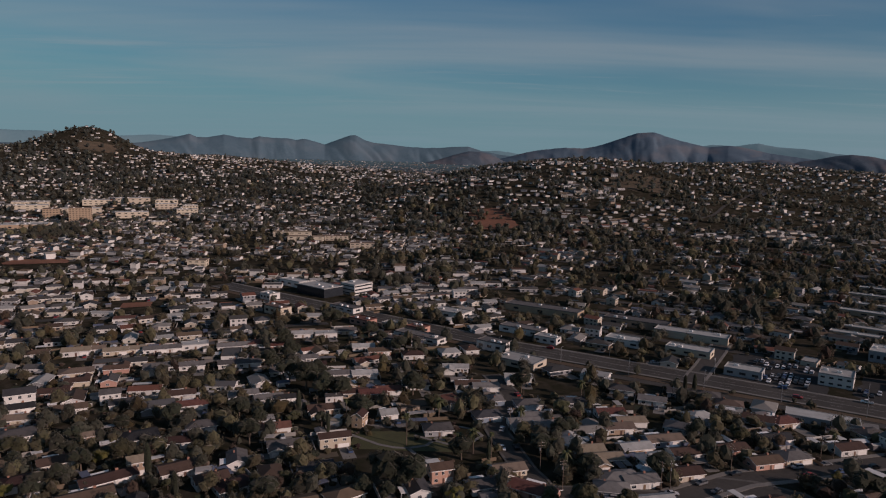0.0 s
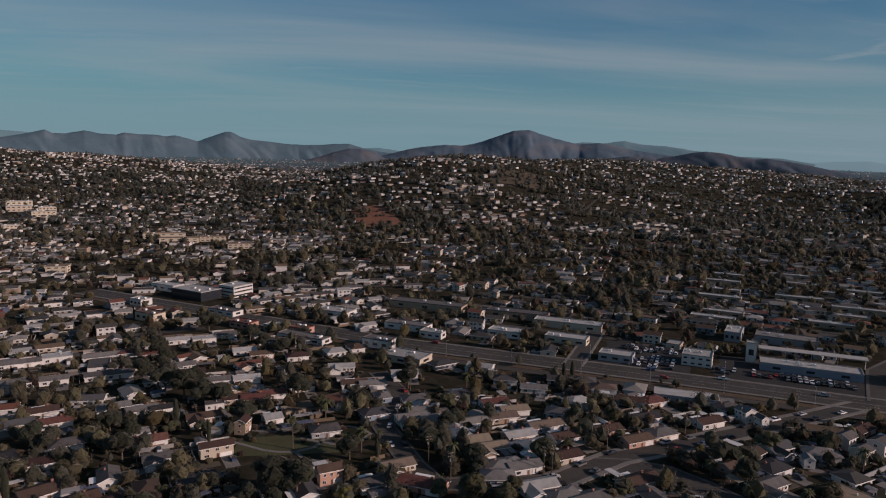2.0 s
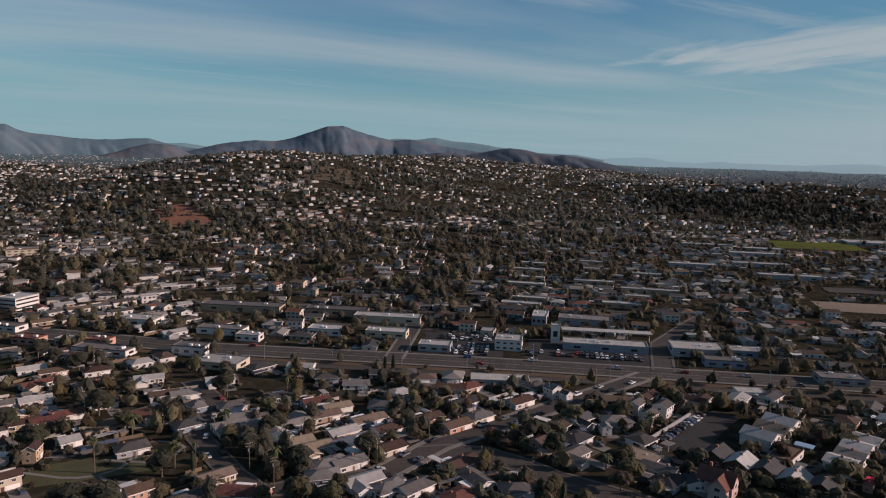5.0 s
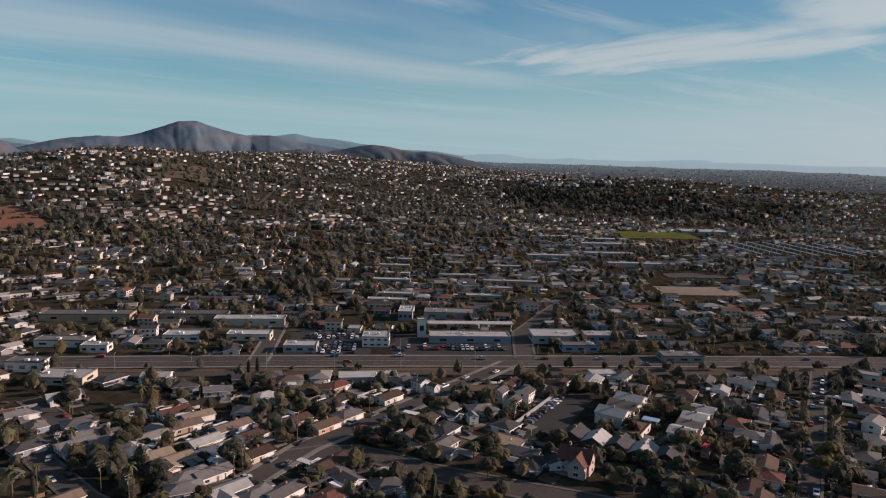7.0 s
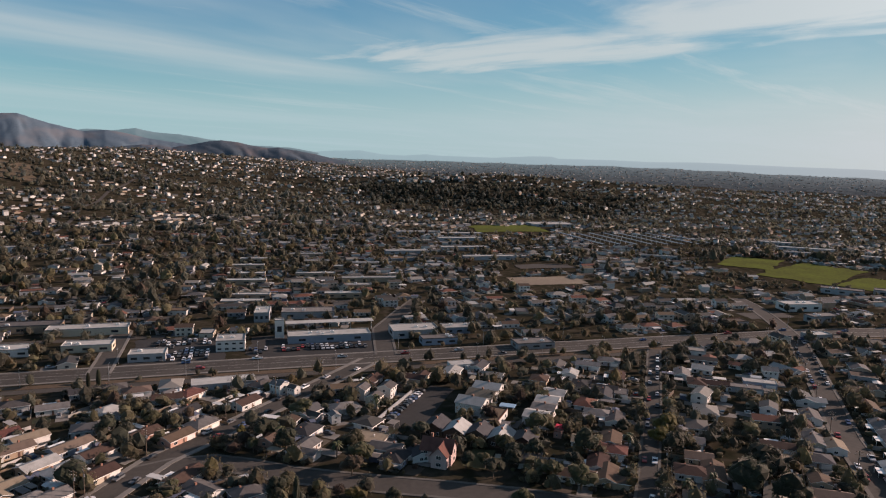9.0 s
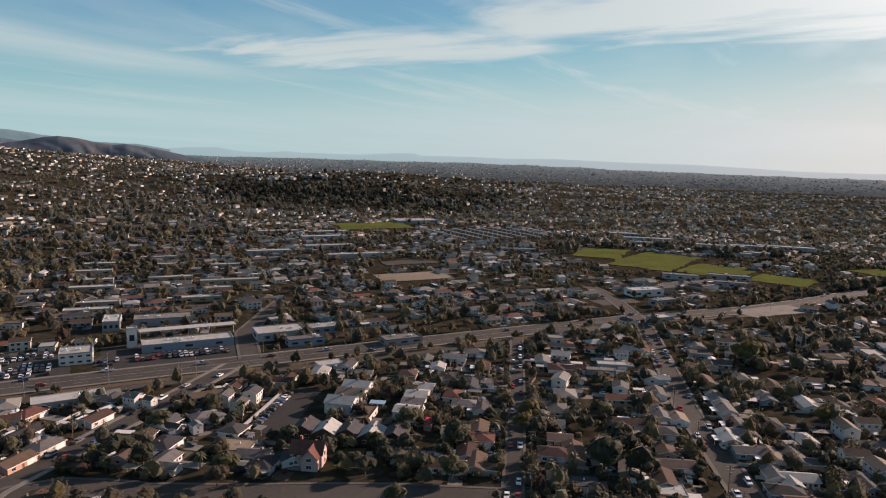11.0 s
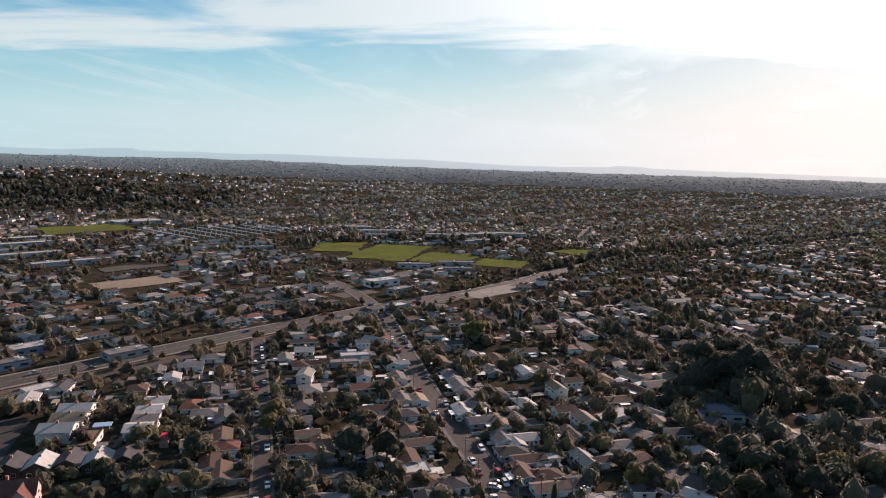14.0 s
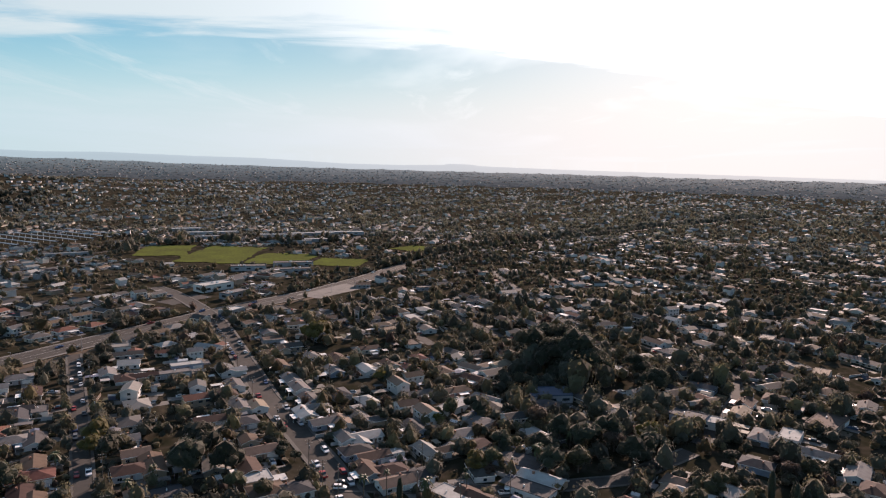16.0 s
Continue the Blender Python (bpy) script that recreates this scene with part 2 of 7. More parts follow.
# the canyon's shadow is put into this darker leaf colour
CANYON_SHADE = leafy(material("shaded_canyon_scrub", (0.04, 0.042, 0.032), (0.024, 0.027, 0.021), 0.05, spread=0.35, island=True, rough=0.9, spec=0.05), 0.3)
for m_ in LEAVES + WOODS:
    leafy(m_)


def haze_sheen(m, weight, tint):
    """Sheen added to leaves in place of haze and glare against the light."""
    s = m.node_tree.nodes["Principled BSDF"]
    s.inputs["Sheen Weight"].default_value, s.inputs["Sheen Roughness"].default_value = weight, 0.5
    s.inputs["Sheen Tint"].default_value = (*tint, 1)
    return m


for m_ in LEAVES + WOODS:
    haze_sheen(m_, 0.34, (1.0, 0.88, 0.75))
# paler, greyer leaf colours paint the haze over far trees
WOODS_HAZED = [
    material("hazed_leaves_olive", (0.159, 0.153, 0.105), (0.106, 0.105, 0.073), 0.05, spread=0.35, island=True, rough=0.8, spec=0.25),
    material("hazed_leaves_dark", (0.113, 0.123, 0.101), (0.073, 0.084, 0.070), 0.05, spread=0.35, island=True, rough=0.8, spec=0.25),
    material("hazed_leaves_dry", (0.151, 0.159, 0.100), (0.101, 0.106, 0.075), 0.05, spread=0.35, island=True, rough=0.8, spec=0.25),
    material("hazed_leaves_rust", (0.123, 0.119, 0.092), (0.085, 0.080, 0.067), 0.05, spread=0.35, island=True, rough=0.8, spec=0.25),
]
for m_ in WOODS_HAZED:
    haze_sheen(leafy(m_, 0.66), 0.6, (0.9, 0.88, 0.88))
PALM = material("palm_fronds", (0.07, 0.075, 0.025), (0.04, 0.045, 0.018), 1.0, rough=0.6)
# browner than GRASS, and darkened for the shade over the near lawns
LAWN = material("dull_shaded_lawn", (0.065, 0.066, 0.026), (0.042, 0.043, 0.02), 0.15, rough=0.95, fine=0.2)
GRASS = material("lawn_grass", (0.107, 0.129, 0.034), (0.069, 0.073, 0.031), 0.035, rough=0.95, fine=0.3, spec=0.0)
DRY = material("dry_field", (0.215, 0.178, 0.135), (0.150, 0.125, 0.098), 0.03, rough=0.95, fine=0.2, spec=0.1)
SOIL_BROWN = material("brown_earth", (0.112, 0.082, 0.056), (0.073, 0.053, 0.038), 0.06, rough=0.95, fine=0.2, spec=0.1)
BARE_HILL = material("bare_hillside", (0.125, 0.092, 0.064), (0.052, 0.047, 0.032), 0.035, rough=0.95, fine=0.4, spec=0.1)
SOIL = material("red_soil", (0.232, 0.110, 0.070), (0.139, 0.070, 0.046), 0.03, rough=0.95, fine=0.2, spec=0.1)
FAR_WALL = palette("far_walls", [(0.620, 0.605, 0.573), (0.478, 0.422, 0.342), (0.597, 0.580, 0.557), (0.318, 0.246, 0.182), (0.557, 0.541, 0.509), (0.526, 0.494, 0.430), (0.620, 0.613, 0.589), (0.286, 0.286, 0.294)])
# haze over the far plain is put into these greyer wall colours
HAZED_WALL = palette("hazed_plain_walls", [(0.5, 0.49, 0.47), (0.36, 0.33, 0.28), (0.44, 0.43, 0.42), (0.25, 0.2, 0.16), (0.56, 0.55, 0.53), (0.32, 0.31, 0.29)])
FAR_ROOF = palette("far_roofs", [(0.097, 0.093, 0.089), (0.074, 0.052, 0.040), (0.223, 0.212, 0.193), (0.052, 0.052, 0.052), (0.133, 0.097, 0.067), (0.148, 0.067, 0.048), (0.097, 0.097, 0.100), (0.311, 0.311, 0.297), (0.067, 0.064, 0.059)], rough=0.82, spec=0.16)


def ground_material():
    """Dry soil, weeds, beds and worn lawns, in patches the size of yards."""
    m = material("suburban_ground", (0.04, 0.034, 0.025), (0.02, 0.02, 0.013), 0.05, rough=0.95, fine=0.3, spec=0.0)
    n, l = m.node_tree.nodes, m.node_tree.links
    s = n["Principled BSDF"]
    was = s.inputs["Base Color"].links[0].from_socket
    co = n.new("ShaderNodeTexCoord")
    yards = n.new("ShaderNodeTexNoise")
    yards.inputs["Scale"].default_value, yards.inputs["Detail"].default_value, yards.inputs["Distortion"].default_value = 0.13, 6, 0.6
    l.new(co.outputs["Object"], yards.inputs["Vector"])
    r = n.new("ShaderNodeValToRGB")
    e = r.color_ramp.elements
    e[0].position, e[0].color = 0.3, (0.016, 0.018, 0.01, 1)
    e[1].position, e[1].color = 0.72, (0.08, 0.066, 0.048, 1)
    for p, c in ((0.44, (0.026, 0.025, 0.016, 1)), (0.52, (0.038, 0.033, 0.024, 1)), (0.6, (0.054, 0.046, 0.036, 1))):
        k = e.new(p)
        k.color = c
    l.new(yards.outputs["Fac"], r.inputs[0])
    mx = n.new("ShaderNodeMix")
    mx.data_type = "RGBA"
    mx.inputs["Factor"].default_value = 0.6
    l.new(was, mx.inputs["A"])
    l.new(r.outputs[0], mx.inputs["B"])
    l.new(mx.outputs["Result"], s.inputs["Base Color"])
    return m


GROUND = ground_material()
# the blue-grey tone of the plain holds painted distance haze
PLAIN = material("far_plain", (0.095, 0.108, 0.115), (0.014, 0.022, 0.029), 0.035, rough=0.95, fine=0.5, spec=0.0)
# leaf colour greyed and blued to paint haze over the groves
PLAIN_LEAVES_HAZED = material("hazed_plain_leaves", (0.095, 0.108, 0.105), (0.06, 0.074, 0.076), 0.02, spread=0.35, island=True, rough=0.9, spec=0.0)


def haze_glow(m, r0, r1, least, most, gain=0.045):
    """Paints haze on the backdrop of distance by emission: the sky's glow at the horizon, brighter towards the sun."""
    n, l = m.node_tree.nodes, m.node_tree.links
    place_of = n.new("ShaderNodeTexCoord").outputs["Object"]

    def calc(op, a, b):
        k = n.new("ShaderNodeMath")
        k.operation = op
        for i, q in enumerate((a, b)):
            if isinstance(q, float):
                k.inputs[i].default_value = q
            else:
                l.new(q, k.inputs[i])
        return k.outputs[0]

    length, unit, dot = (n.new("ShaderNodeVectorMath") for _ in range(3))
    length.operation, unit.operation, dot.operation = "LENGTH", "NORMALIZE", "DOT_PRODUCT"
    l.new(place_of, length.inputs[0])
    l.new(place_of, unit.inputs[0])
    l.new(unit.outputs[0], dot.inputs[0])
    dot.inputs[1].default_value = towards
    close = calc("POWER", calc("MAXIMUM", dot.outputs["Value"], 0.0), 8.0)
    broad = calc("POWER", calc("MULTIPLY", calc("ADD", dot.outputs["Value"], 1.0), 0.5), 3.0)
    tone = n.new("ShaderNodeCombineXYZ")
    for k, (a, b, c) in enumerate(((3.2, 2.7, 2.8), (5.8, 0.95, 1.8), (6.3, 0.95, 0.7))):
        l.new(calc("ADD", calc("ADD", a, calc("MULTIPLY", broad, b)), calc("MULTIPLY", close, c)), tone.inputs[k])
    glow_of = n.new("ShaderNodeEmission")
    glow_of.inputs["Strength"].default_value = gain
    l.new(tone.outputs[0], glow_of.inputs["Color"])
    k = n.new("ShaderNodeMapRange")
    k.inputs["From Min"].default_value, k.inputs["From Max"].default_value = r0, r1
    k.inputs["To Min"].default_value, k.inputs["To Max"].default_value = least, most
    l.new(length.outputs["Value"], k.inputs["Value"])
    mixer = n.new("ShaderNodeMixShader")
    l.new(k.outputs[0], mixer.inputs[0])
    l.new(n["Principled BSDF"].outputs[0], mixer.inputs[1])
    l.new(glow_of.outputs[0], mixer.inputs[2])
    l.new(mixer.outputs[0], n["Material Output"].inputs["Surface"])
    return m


haze_glow(PLAIN, 2750, 4850, 0.02, 0.36)
FENCE = palette("fence_boards", [(0.200, 0.144, 0.096), (0.480, 0.464, 0.440), (0.128, 0.096, 0.072), (0.280, 0.264, 0.240), (0.160, 0.120, 0.080)])
SHED = palette("shed_paint", [(0.510, 0.510, 0.493), (0.255, 0.221, 0.170), (0.136, 0.128, 0.128), (0.595, 0.595, 0.578), (0.187, 0.170, 0.153), (0.340, 0.323, 0.306), (0.102, 0.119, 0.170)])
CARS_FAR = palette("far_car_paint", [(0.7, 0.7, 0.7), (0.35, 0.36, 0.38), (0.03, 0.03, 0.03), (0.1, 0.1, 0.11), (0.25, 0.03, 0.03), (0.6, 0.6, 0.6), (0.05, 0.08, 0.16)], rough=0.3, spec=0.6)

# ---- small mesh helpers ----
def mesh_of(name, verts, faces, mats, index=None, smooth=False):
    me = bpy.data.meshes.new(name)
    me.from_pydata([tuple(v) for v in verts], [], faces)
    for m in mats if isinstance(mats, (list, tuple)) else [mats]:
        me.materials.append(m)
    if index is not None:
        me.polygons.foreach_set("material_index", np.asarray(index, dtype=np.int32))
    if smooth:
        me.polygons.foreach_set("use_smooth", np.ones(len(me.polygons), dtype=bool))
    me.update()
    return me


def part(name, shape, mat, parent, label="", index=None):
    """One mesh object under a thing or a part. shape: (verts, faces); index: the material of each face."""
    ob = new(name, mesh_of(name, *shape, mat, index))
    ob.parent = parent
    return tagged(ob, label)


def box(x0, x1, y0, y1, z0, z1):
    v = [(x, y, z) for z in (z0, z1) for y in (y0, y1) for x in (x0, x1)]
    return v, [(0, 2, 3, 1), (4, 5, 7, 6), (0, 1, 5, 4), (2, 6, 7, 3), (0, 4, 6, 2), (1, 3, 7, 5)]


def join(*shapes):
    v, f = [], []
    for a, b in shapes:
        k = len(v)
        v += [tuple(p) for p in a]
        f += [tuple(i + k for i in q) for q in b]
    return v, f


def shifted(shape, dx=0, dy=0, dz=0, turn=0):
    m = pose(dx, dy, dz, 0, 0, turn)
    return [tuple(m @ Vector(p)) for p in shape[0]], shape[1]


def tube(x, y, z0, z1, r0, r1, n=8):
    v = [(x + r * math.cos(2 * math.pi * k / n), y + r * math.sin(2 * math.pi * k / n), z) for z, r in ((z0, r0), (z1, r1)) for k in range(n)]
    f = [(k, (k + 1) % n, n + (k + 1) % n, n + k) for k in range(n)]
    return v, f + [tuple(range(n - 1, -1, -1)), tuple(range(n, 2 * n))]


# ---- the lie of the land ----
def polar(az, r):
    return r * math.sin(radians(az)), r * math.cos(radians(az))


# azimuth and distance of the middle, spread across and along the sight line, height
HILLS = [
    (9, 1560, 255, 270, 80), (20, 2030, 440, 350, 76), (-30, 2430, 570, 440, 72), (-27.1, 2380, 88, 120, 70),
    (-34, 2300, 200, 200, 27), (-14, 2300, 400, 400, 32), (30, 2570, 540, 400, 54), (50, 1800, 290, 150, 44), (62, 1960, 330, 190, 30),
]
# the rim of the plain: azimuth, elevation at which it ends
RIM = ((-180, -0.6), (-40, -0.5), (-10, -0.55), (5, -0.6), (30, -0.7), (38, -0.6), (45, -0.62), (52, -0.67), (60, -0.7), (66, -0.75), (72, -0.91), (78, -1.02), (86, -1.1), (95, -1.14), (104, -1.12), (113, -1.14), (123, -1.05), (180, -0.8))


def land(x, y):
    """Height of the ground, for numbers or arrays."""
    x, y = np.asarray(x, dtype=float), np.asarray(y, dtype=float)
    r, az = np.hypot(x, y), np.degrees(np.arctan2(x, y))
    rim = EYE + 4850 * np.tan(np.radians(np.interp(az, [a for a, _ in RIM], [e for _, e in RIM])))
    k = np.clip((r - 1800) / 3050, 0, 1.2)
    z = rim * k
    for a, d, across, along, h in HILLS:
        cx, cy = polar(a, d)
        ux, uy = math.cos(radians(a)), -math.sin(radians(a))
        p = (x - cx) * ux + (y - cy) * uy
        q = (x - cx) * math.sin(radians(a)) + (y - cy) * math.cos(radians(a))
        z = z + h * np.exp(-0.5 * (p / across) ** 2 - 0.5 * (q / along) ** 2)
    s = np.clip((r - 700) / 550, 0, 1)
    s = s * s * (3 - 2 * s)
    z = z * s
    return z + s * 2.5 * (np.sin(x / 90 + 1) * np.cos(y / 70) + np.sin(x / 41 + y / 37))


def build_ground():
    rs = [0.0] + list(np.geomspace(90, 4870, 190))
    azs = list(np.arange(-60, 150, 0.6)) + list(np.arange(150, 300, 5))
    n = len(azs)
    v, f = [], []
    for r in rs:
        for a in azs:
            x, y = polar(a, r)
            v.append((x, y, float(land(x, y))))
    for i in range(len(rs) - 1):
        for j in range(n):
            k = (j + 1) % n
            f.append((i * n + j, i * n + k, (i + 1) * n + k, (i + 1) * n + j))
    ob = new("ground", mesh_of("ground", v, f, GROUND, smooth=True))
    tagged(ob, "dry brown suburban ground rising into far hills", "ground", kind="structure")


build_ground()


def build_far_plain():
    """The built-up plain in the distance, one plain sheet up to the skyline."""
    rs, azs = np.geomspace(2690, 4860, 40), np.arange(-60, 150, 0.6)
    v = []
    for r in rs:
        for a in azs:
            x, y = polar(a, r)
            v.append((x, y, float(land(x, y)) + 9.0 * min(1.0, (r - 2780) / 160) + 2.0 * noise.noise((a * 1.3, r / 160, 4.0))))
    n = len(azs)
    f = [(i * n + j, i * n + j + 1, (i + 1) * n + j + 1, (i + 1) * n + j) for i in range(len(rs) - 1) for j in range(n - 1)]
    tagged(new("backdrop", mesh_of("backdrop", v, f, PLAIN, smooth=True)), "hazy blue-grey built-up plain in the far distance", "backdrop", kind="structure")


build_far_plain()


# ---- mountains on the skyline ----
def build_mountains(name, label, skyline, r0, r1, mat, seed, spurs=0.6, relief=0.45, slant=3.0, step=0.1, rough=0.02):
    """A range whose crest follows the skyline, (azimuth, elevation) pairs, with spurs and gullies that run down its face."""
    azs, deep, top_at = np.arange(skyline[0][0], skyline[-1][0] + 1e-6, step), 48, 0.8
    crest = np.interp(azs, [a for a, _ in skyline], [e for _, e in skyline])
    ends = np.clip(np.minimum(azs - azs[0], azs[-1] - azs) / 2.0, 0, 1)
    base, far = -25.0, r0 + (r1 - r0) * top_at
    v, f = [], []
    for i in range(deep + 1):
        u = i / deep
        env = math.sin(0.5 * math.pi * u / top_at) ** 1.15 if u < top_at else 1 - 0.55 * ((u - top_at) / (1 - top_at))
        r = r0 + (r1 - r0) * u
        for a, e, k in zip(azs, crest, ends):
            x, y = polar(a, r)
            e = e + k * rough * noise.fractal((a * 1.6, seed, 0), 0.9, 2.0, 5)
            rise = EYE + far * math.tan(radians(e)) - base
            bent = a + slant * min(u / top_at, 1) + 1.4 * noise.noise((a * 0.3, u * 1.6, seed + 9))
            fold = abs(noise.noise((bent * spurs, u * 1.3, seed))) * 1.7 + abs(noise.noise((bent * spurs * 2.1, u * 3.4, seed + 4))) * 0.5 + abs(noise.noise((bent * spurs * 4.3, u * 8.0, seed + 7))) * 0.16
            z = base + rise * (env - relief * env * (1 - env) * (1.15 - fold))
            v.append((x, y, z))
    n = len(azs)
    for i in range(deep):
        for j in range(n - 1):
            f.append((i * n + j, i * n + j + 1, (i + 1) * n + j + 1, (i + 1) * n + j))
    ob = new(name, mesh_of(name, v, f, mat, smooth=True))
    tagged(ob, label, "mountain", kind="structure")


def slopes(name, a, b, c, scale):
    """Scrub on rock, blued with painted haze: two tones by fine noise and a third in broad drifts."""
    m = material(name, a, b, scale, rough=1.0, fine=0.3, spec=0.0)
    n, l = m.node_tree.nodes, m.node_tree.links
    s = n["Principled BSDF"]
    was = s.inputs["Base Color"].links[0].from_socket
    drift = n.new("ShaderNodeTexNoise")
    drift.inputs["Scale"].default_value, drift.inputs["Detail"].default_value = scale * 0.55, 3
    l.new(n.new("ShaderNodeTexCoord").outputs["Object"], drift.inputs["Vector"])
    k = n.new("ShaderNodeMapRange")
    k.inputs["From Min"].default_value, k.inputs["From Max"].default_value = 0.5, 0.68
    l.new(drift.outputs["Fac"], k.inputs["Value"])
    mx = n.new("ShaderNodeMix")
    mx.data_type = "RGBA"
    mx.inputs["B"].default_value = (*c, 1)
    l.new(k.outputs[0], mx.inputs["Factor"])
    l.new(was, mx.inputs["A"])
    l.new(mx.outputs["Result"], s.inputs["Base Color"])
    return m


# distance haze is put into these blue-grey base colours
ROCK = slopes("hazed_chaparral_slope", (0.1, 0.14, 0.175), (0.066, 0.1, 0.135), (0.13, 0.145, 0.165), 0.012)
ROCK_NEAR = slopes("hazed_foothill_slope", (0.09, 0.115, 0.14), (0.056, 0.078, 0.1), (0.125, 0.12, 0.13), 0.014)
ROCK_FAR = slopes("hazed_far_slope", (0.085, 0.125, 0.155), (0.06, 0.095, 0.125), (0.105, 0.135, 0.16), 0.009)
ROCK_BACK = slopes("hazed_back_slope", (0.125, 0.185, 0.215), (0.1, 0.155, 0.185), (0.14, 0.19, 0.215), 0.006)
haze_glow(ROCK_BACK, 4400, 4800, 0.3, 0.45)
haze_glow(ROCK_FAR, 4200, 4700, 0.08, 0.14)
# pale blue and strong emission paint the haze over the mesas
ROCK_PALE = material("hazed_palest_slope", (0.2, 0.28, 0.33), (0.17, 0.25, 0.3), 0.002, rough=1.0, spec=0.0)
haze_glow(ROCK_PALE, 4400, 4800, 0.8, 0.9, 0.053)
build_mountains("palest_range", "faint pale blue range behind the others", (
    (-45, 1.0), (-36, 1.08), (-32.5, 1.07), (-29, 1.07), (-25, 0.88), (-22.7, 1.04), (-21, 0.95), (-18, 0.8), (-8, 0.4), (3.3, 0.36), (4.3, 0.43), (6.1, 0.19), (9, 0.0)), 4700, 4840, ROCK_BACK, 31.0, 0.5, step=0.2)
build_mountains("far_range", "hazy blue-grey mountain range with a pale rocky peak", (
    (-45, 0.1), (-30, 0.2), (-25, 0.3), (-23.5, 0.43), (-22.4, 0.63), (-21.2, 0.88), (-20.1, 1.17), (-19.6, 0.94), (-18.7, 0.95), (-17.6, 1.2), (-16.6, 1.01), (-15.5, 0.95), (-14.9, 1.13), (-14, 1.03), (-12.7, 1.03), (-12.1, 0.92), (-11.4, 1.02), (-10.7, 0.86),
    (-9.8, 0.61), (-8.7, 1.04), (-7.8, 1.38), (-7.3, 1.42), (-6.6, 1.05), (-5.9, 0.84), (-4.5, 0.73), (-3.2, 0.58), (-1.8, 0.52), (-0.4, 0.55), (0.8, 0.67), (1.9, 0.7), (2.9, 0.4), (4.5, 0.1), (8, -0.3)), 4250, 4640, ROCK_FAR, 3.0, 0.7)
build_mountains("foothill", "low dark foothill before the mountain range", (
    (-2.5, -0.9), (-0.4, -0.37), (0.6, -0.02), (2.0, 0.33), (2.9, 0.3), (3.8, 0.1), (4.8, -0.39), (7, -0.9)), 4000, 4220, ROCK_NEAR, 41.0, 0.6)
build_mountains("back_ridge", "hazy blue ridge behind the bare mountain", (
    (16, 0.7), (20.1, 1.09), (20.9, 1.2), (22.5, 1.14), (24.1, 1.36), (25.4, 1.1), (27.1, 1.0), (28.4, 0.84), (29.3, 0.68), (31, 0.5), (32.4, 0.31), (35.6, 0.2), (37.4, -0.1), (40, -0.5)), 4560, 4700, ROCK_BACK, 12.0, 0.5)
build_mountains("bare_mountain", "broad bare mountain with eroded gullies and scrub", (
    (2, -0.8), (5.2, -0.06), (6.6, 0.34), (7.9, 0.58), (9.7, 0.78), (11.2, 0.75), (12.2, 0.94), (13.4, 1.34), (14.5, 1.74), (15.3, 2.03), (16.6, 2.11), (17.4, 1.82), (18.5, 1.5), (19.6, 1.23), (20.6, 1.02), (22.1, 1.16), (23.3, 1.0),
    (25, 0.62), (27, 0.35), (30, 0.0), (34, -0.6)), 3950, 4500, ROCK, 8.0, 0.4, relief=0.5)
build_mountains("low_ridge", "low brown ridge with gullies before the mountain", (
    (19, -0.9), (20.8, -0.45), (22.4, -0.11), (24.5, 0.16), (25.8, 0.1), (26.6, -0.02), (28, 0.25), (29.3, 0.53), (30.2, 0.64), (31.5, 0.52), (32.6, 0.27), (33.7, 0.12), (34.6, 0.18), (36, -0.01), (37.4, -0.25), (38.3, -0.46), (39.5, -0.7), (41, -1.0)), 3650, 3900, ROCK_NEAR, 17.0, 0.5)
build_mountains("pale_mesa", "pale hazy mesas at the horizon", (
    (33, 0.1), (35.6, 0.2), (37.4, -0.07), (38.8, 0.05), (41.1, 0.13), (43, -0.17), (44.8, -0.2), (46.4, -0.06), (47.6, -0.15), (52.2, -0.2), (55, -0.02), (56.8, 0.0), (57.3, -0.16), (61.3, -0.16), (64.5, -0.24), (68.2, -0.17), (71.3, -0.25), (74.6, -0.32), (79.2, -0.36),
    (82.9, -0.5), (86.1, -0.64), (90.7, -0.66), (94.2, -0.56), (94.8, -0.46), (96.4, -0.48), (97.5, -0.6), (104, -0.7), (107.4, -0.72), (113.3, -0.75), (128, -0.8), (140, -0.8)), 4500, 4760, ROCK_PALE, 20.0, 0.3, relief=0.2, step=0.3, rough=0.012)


# ---- roads ----
def even(points, step=8.0):
    out = []
    for a, b in zip(points, points[1:]):
        a, b = Vector(a), Vector(b)
        n = max(1, int((b - a).length / step))
        out += [a.lerp(b, k / n) for k in range(n)]
    return out + [Vector(points[-1])]


def ribbon(points, left, right, lift, thick=0.0):
    """A strip along a line, from left to right of it, lying on the land."""
    pts = even(points)
    v, f = [], []
    for k, p in enumerate(pts):
        d = (pts[min(k + 1, len(pts) - 1)] - pts[max(k - 1, 0)]).normalized()
        s = Vector((d.y, -d.x))
        for o in (left, right):
            q = p + s * o
            v.append((q.x, q.y, float(land(q.x, q.y)) + lift))
    m = len(v)
    f = [(2 * k, 2 * k + 1, 2 * k + 3, 2 * k + 2) for k in range(len(pts) - 1)]
    if thick:
        v += [(x, y, z - thick) for x, y, z in v]
        for k in range(len(pts) - 1):
            f += [(2 * k, 2 * k + 2, m + 2 * k + 2, m + 2 * k), (2 * k + 1, m + 2 * k + 1, m + 2 * k + 3, 2 * k + 3)]
    return v, f


ROAD_LINES = []


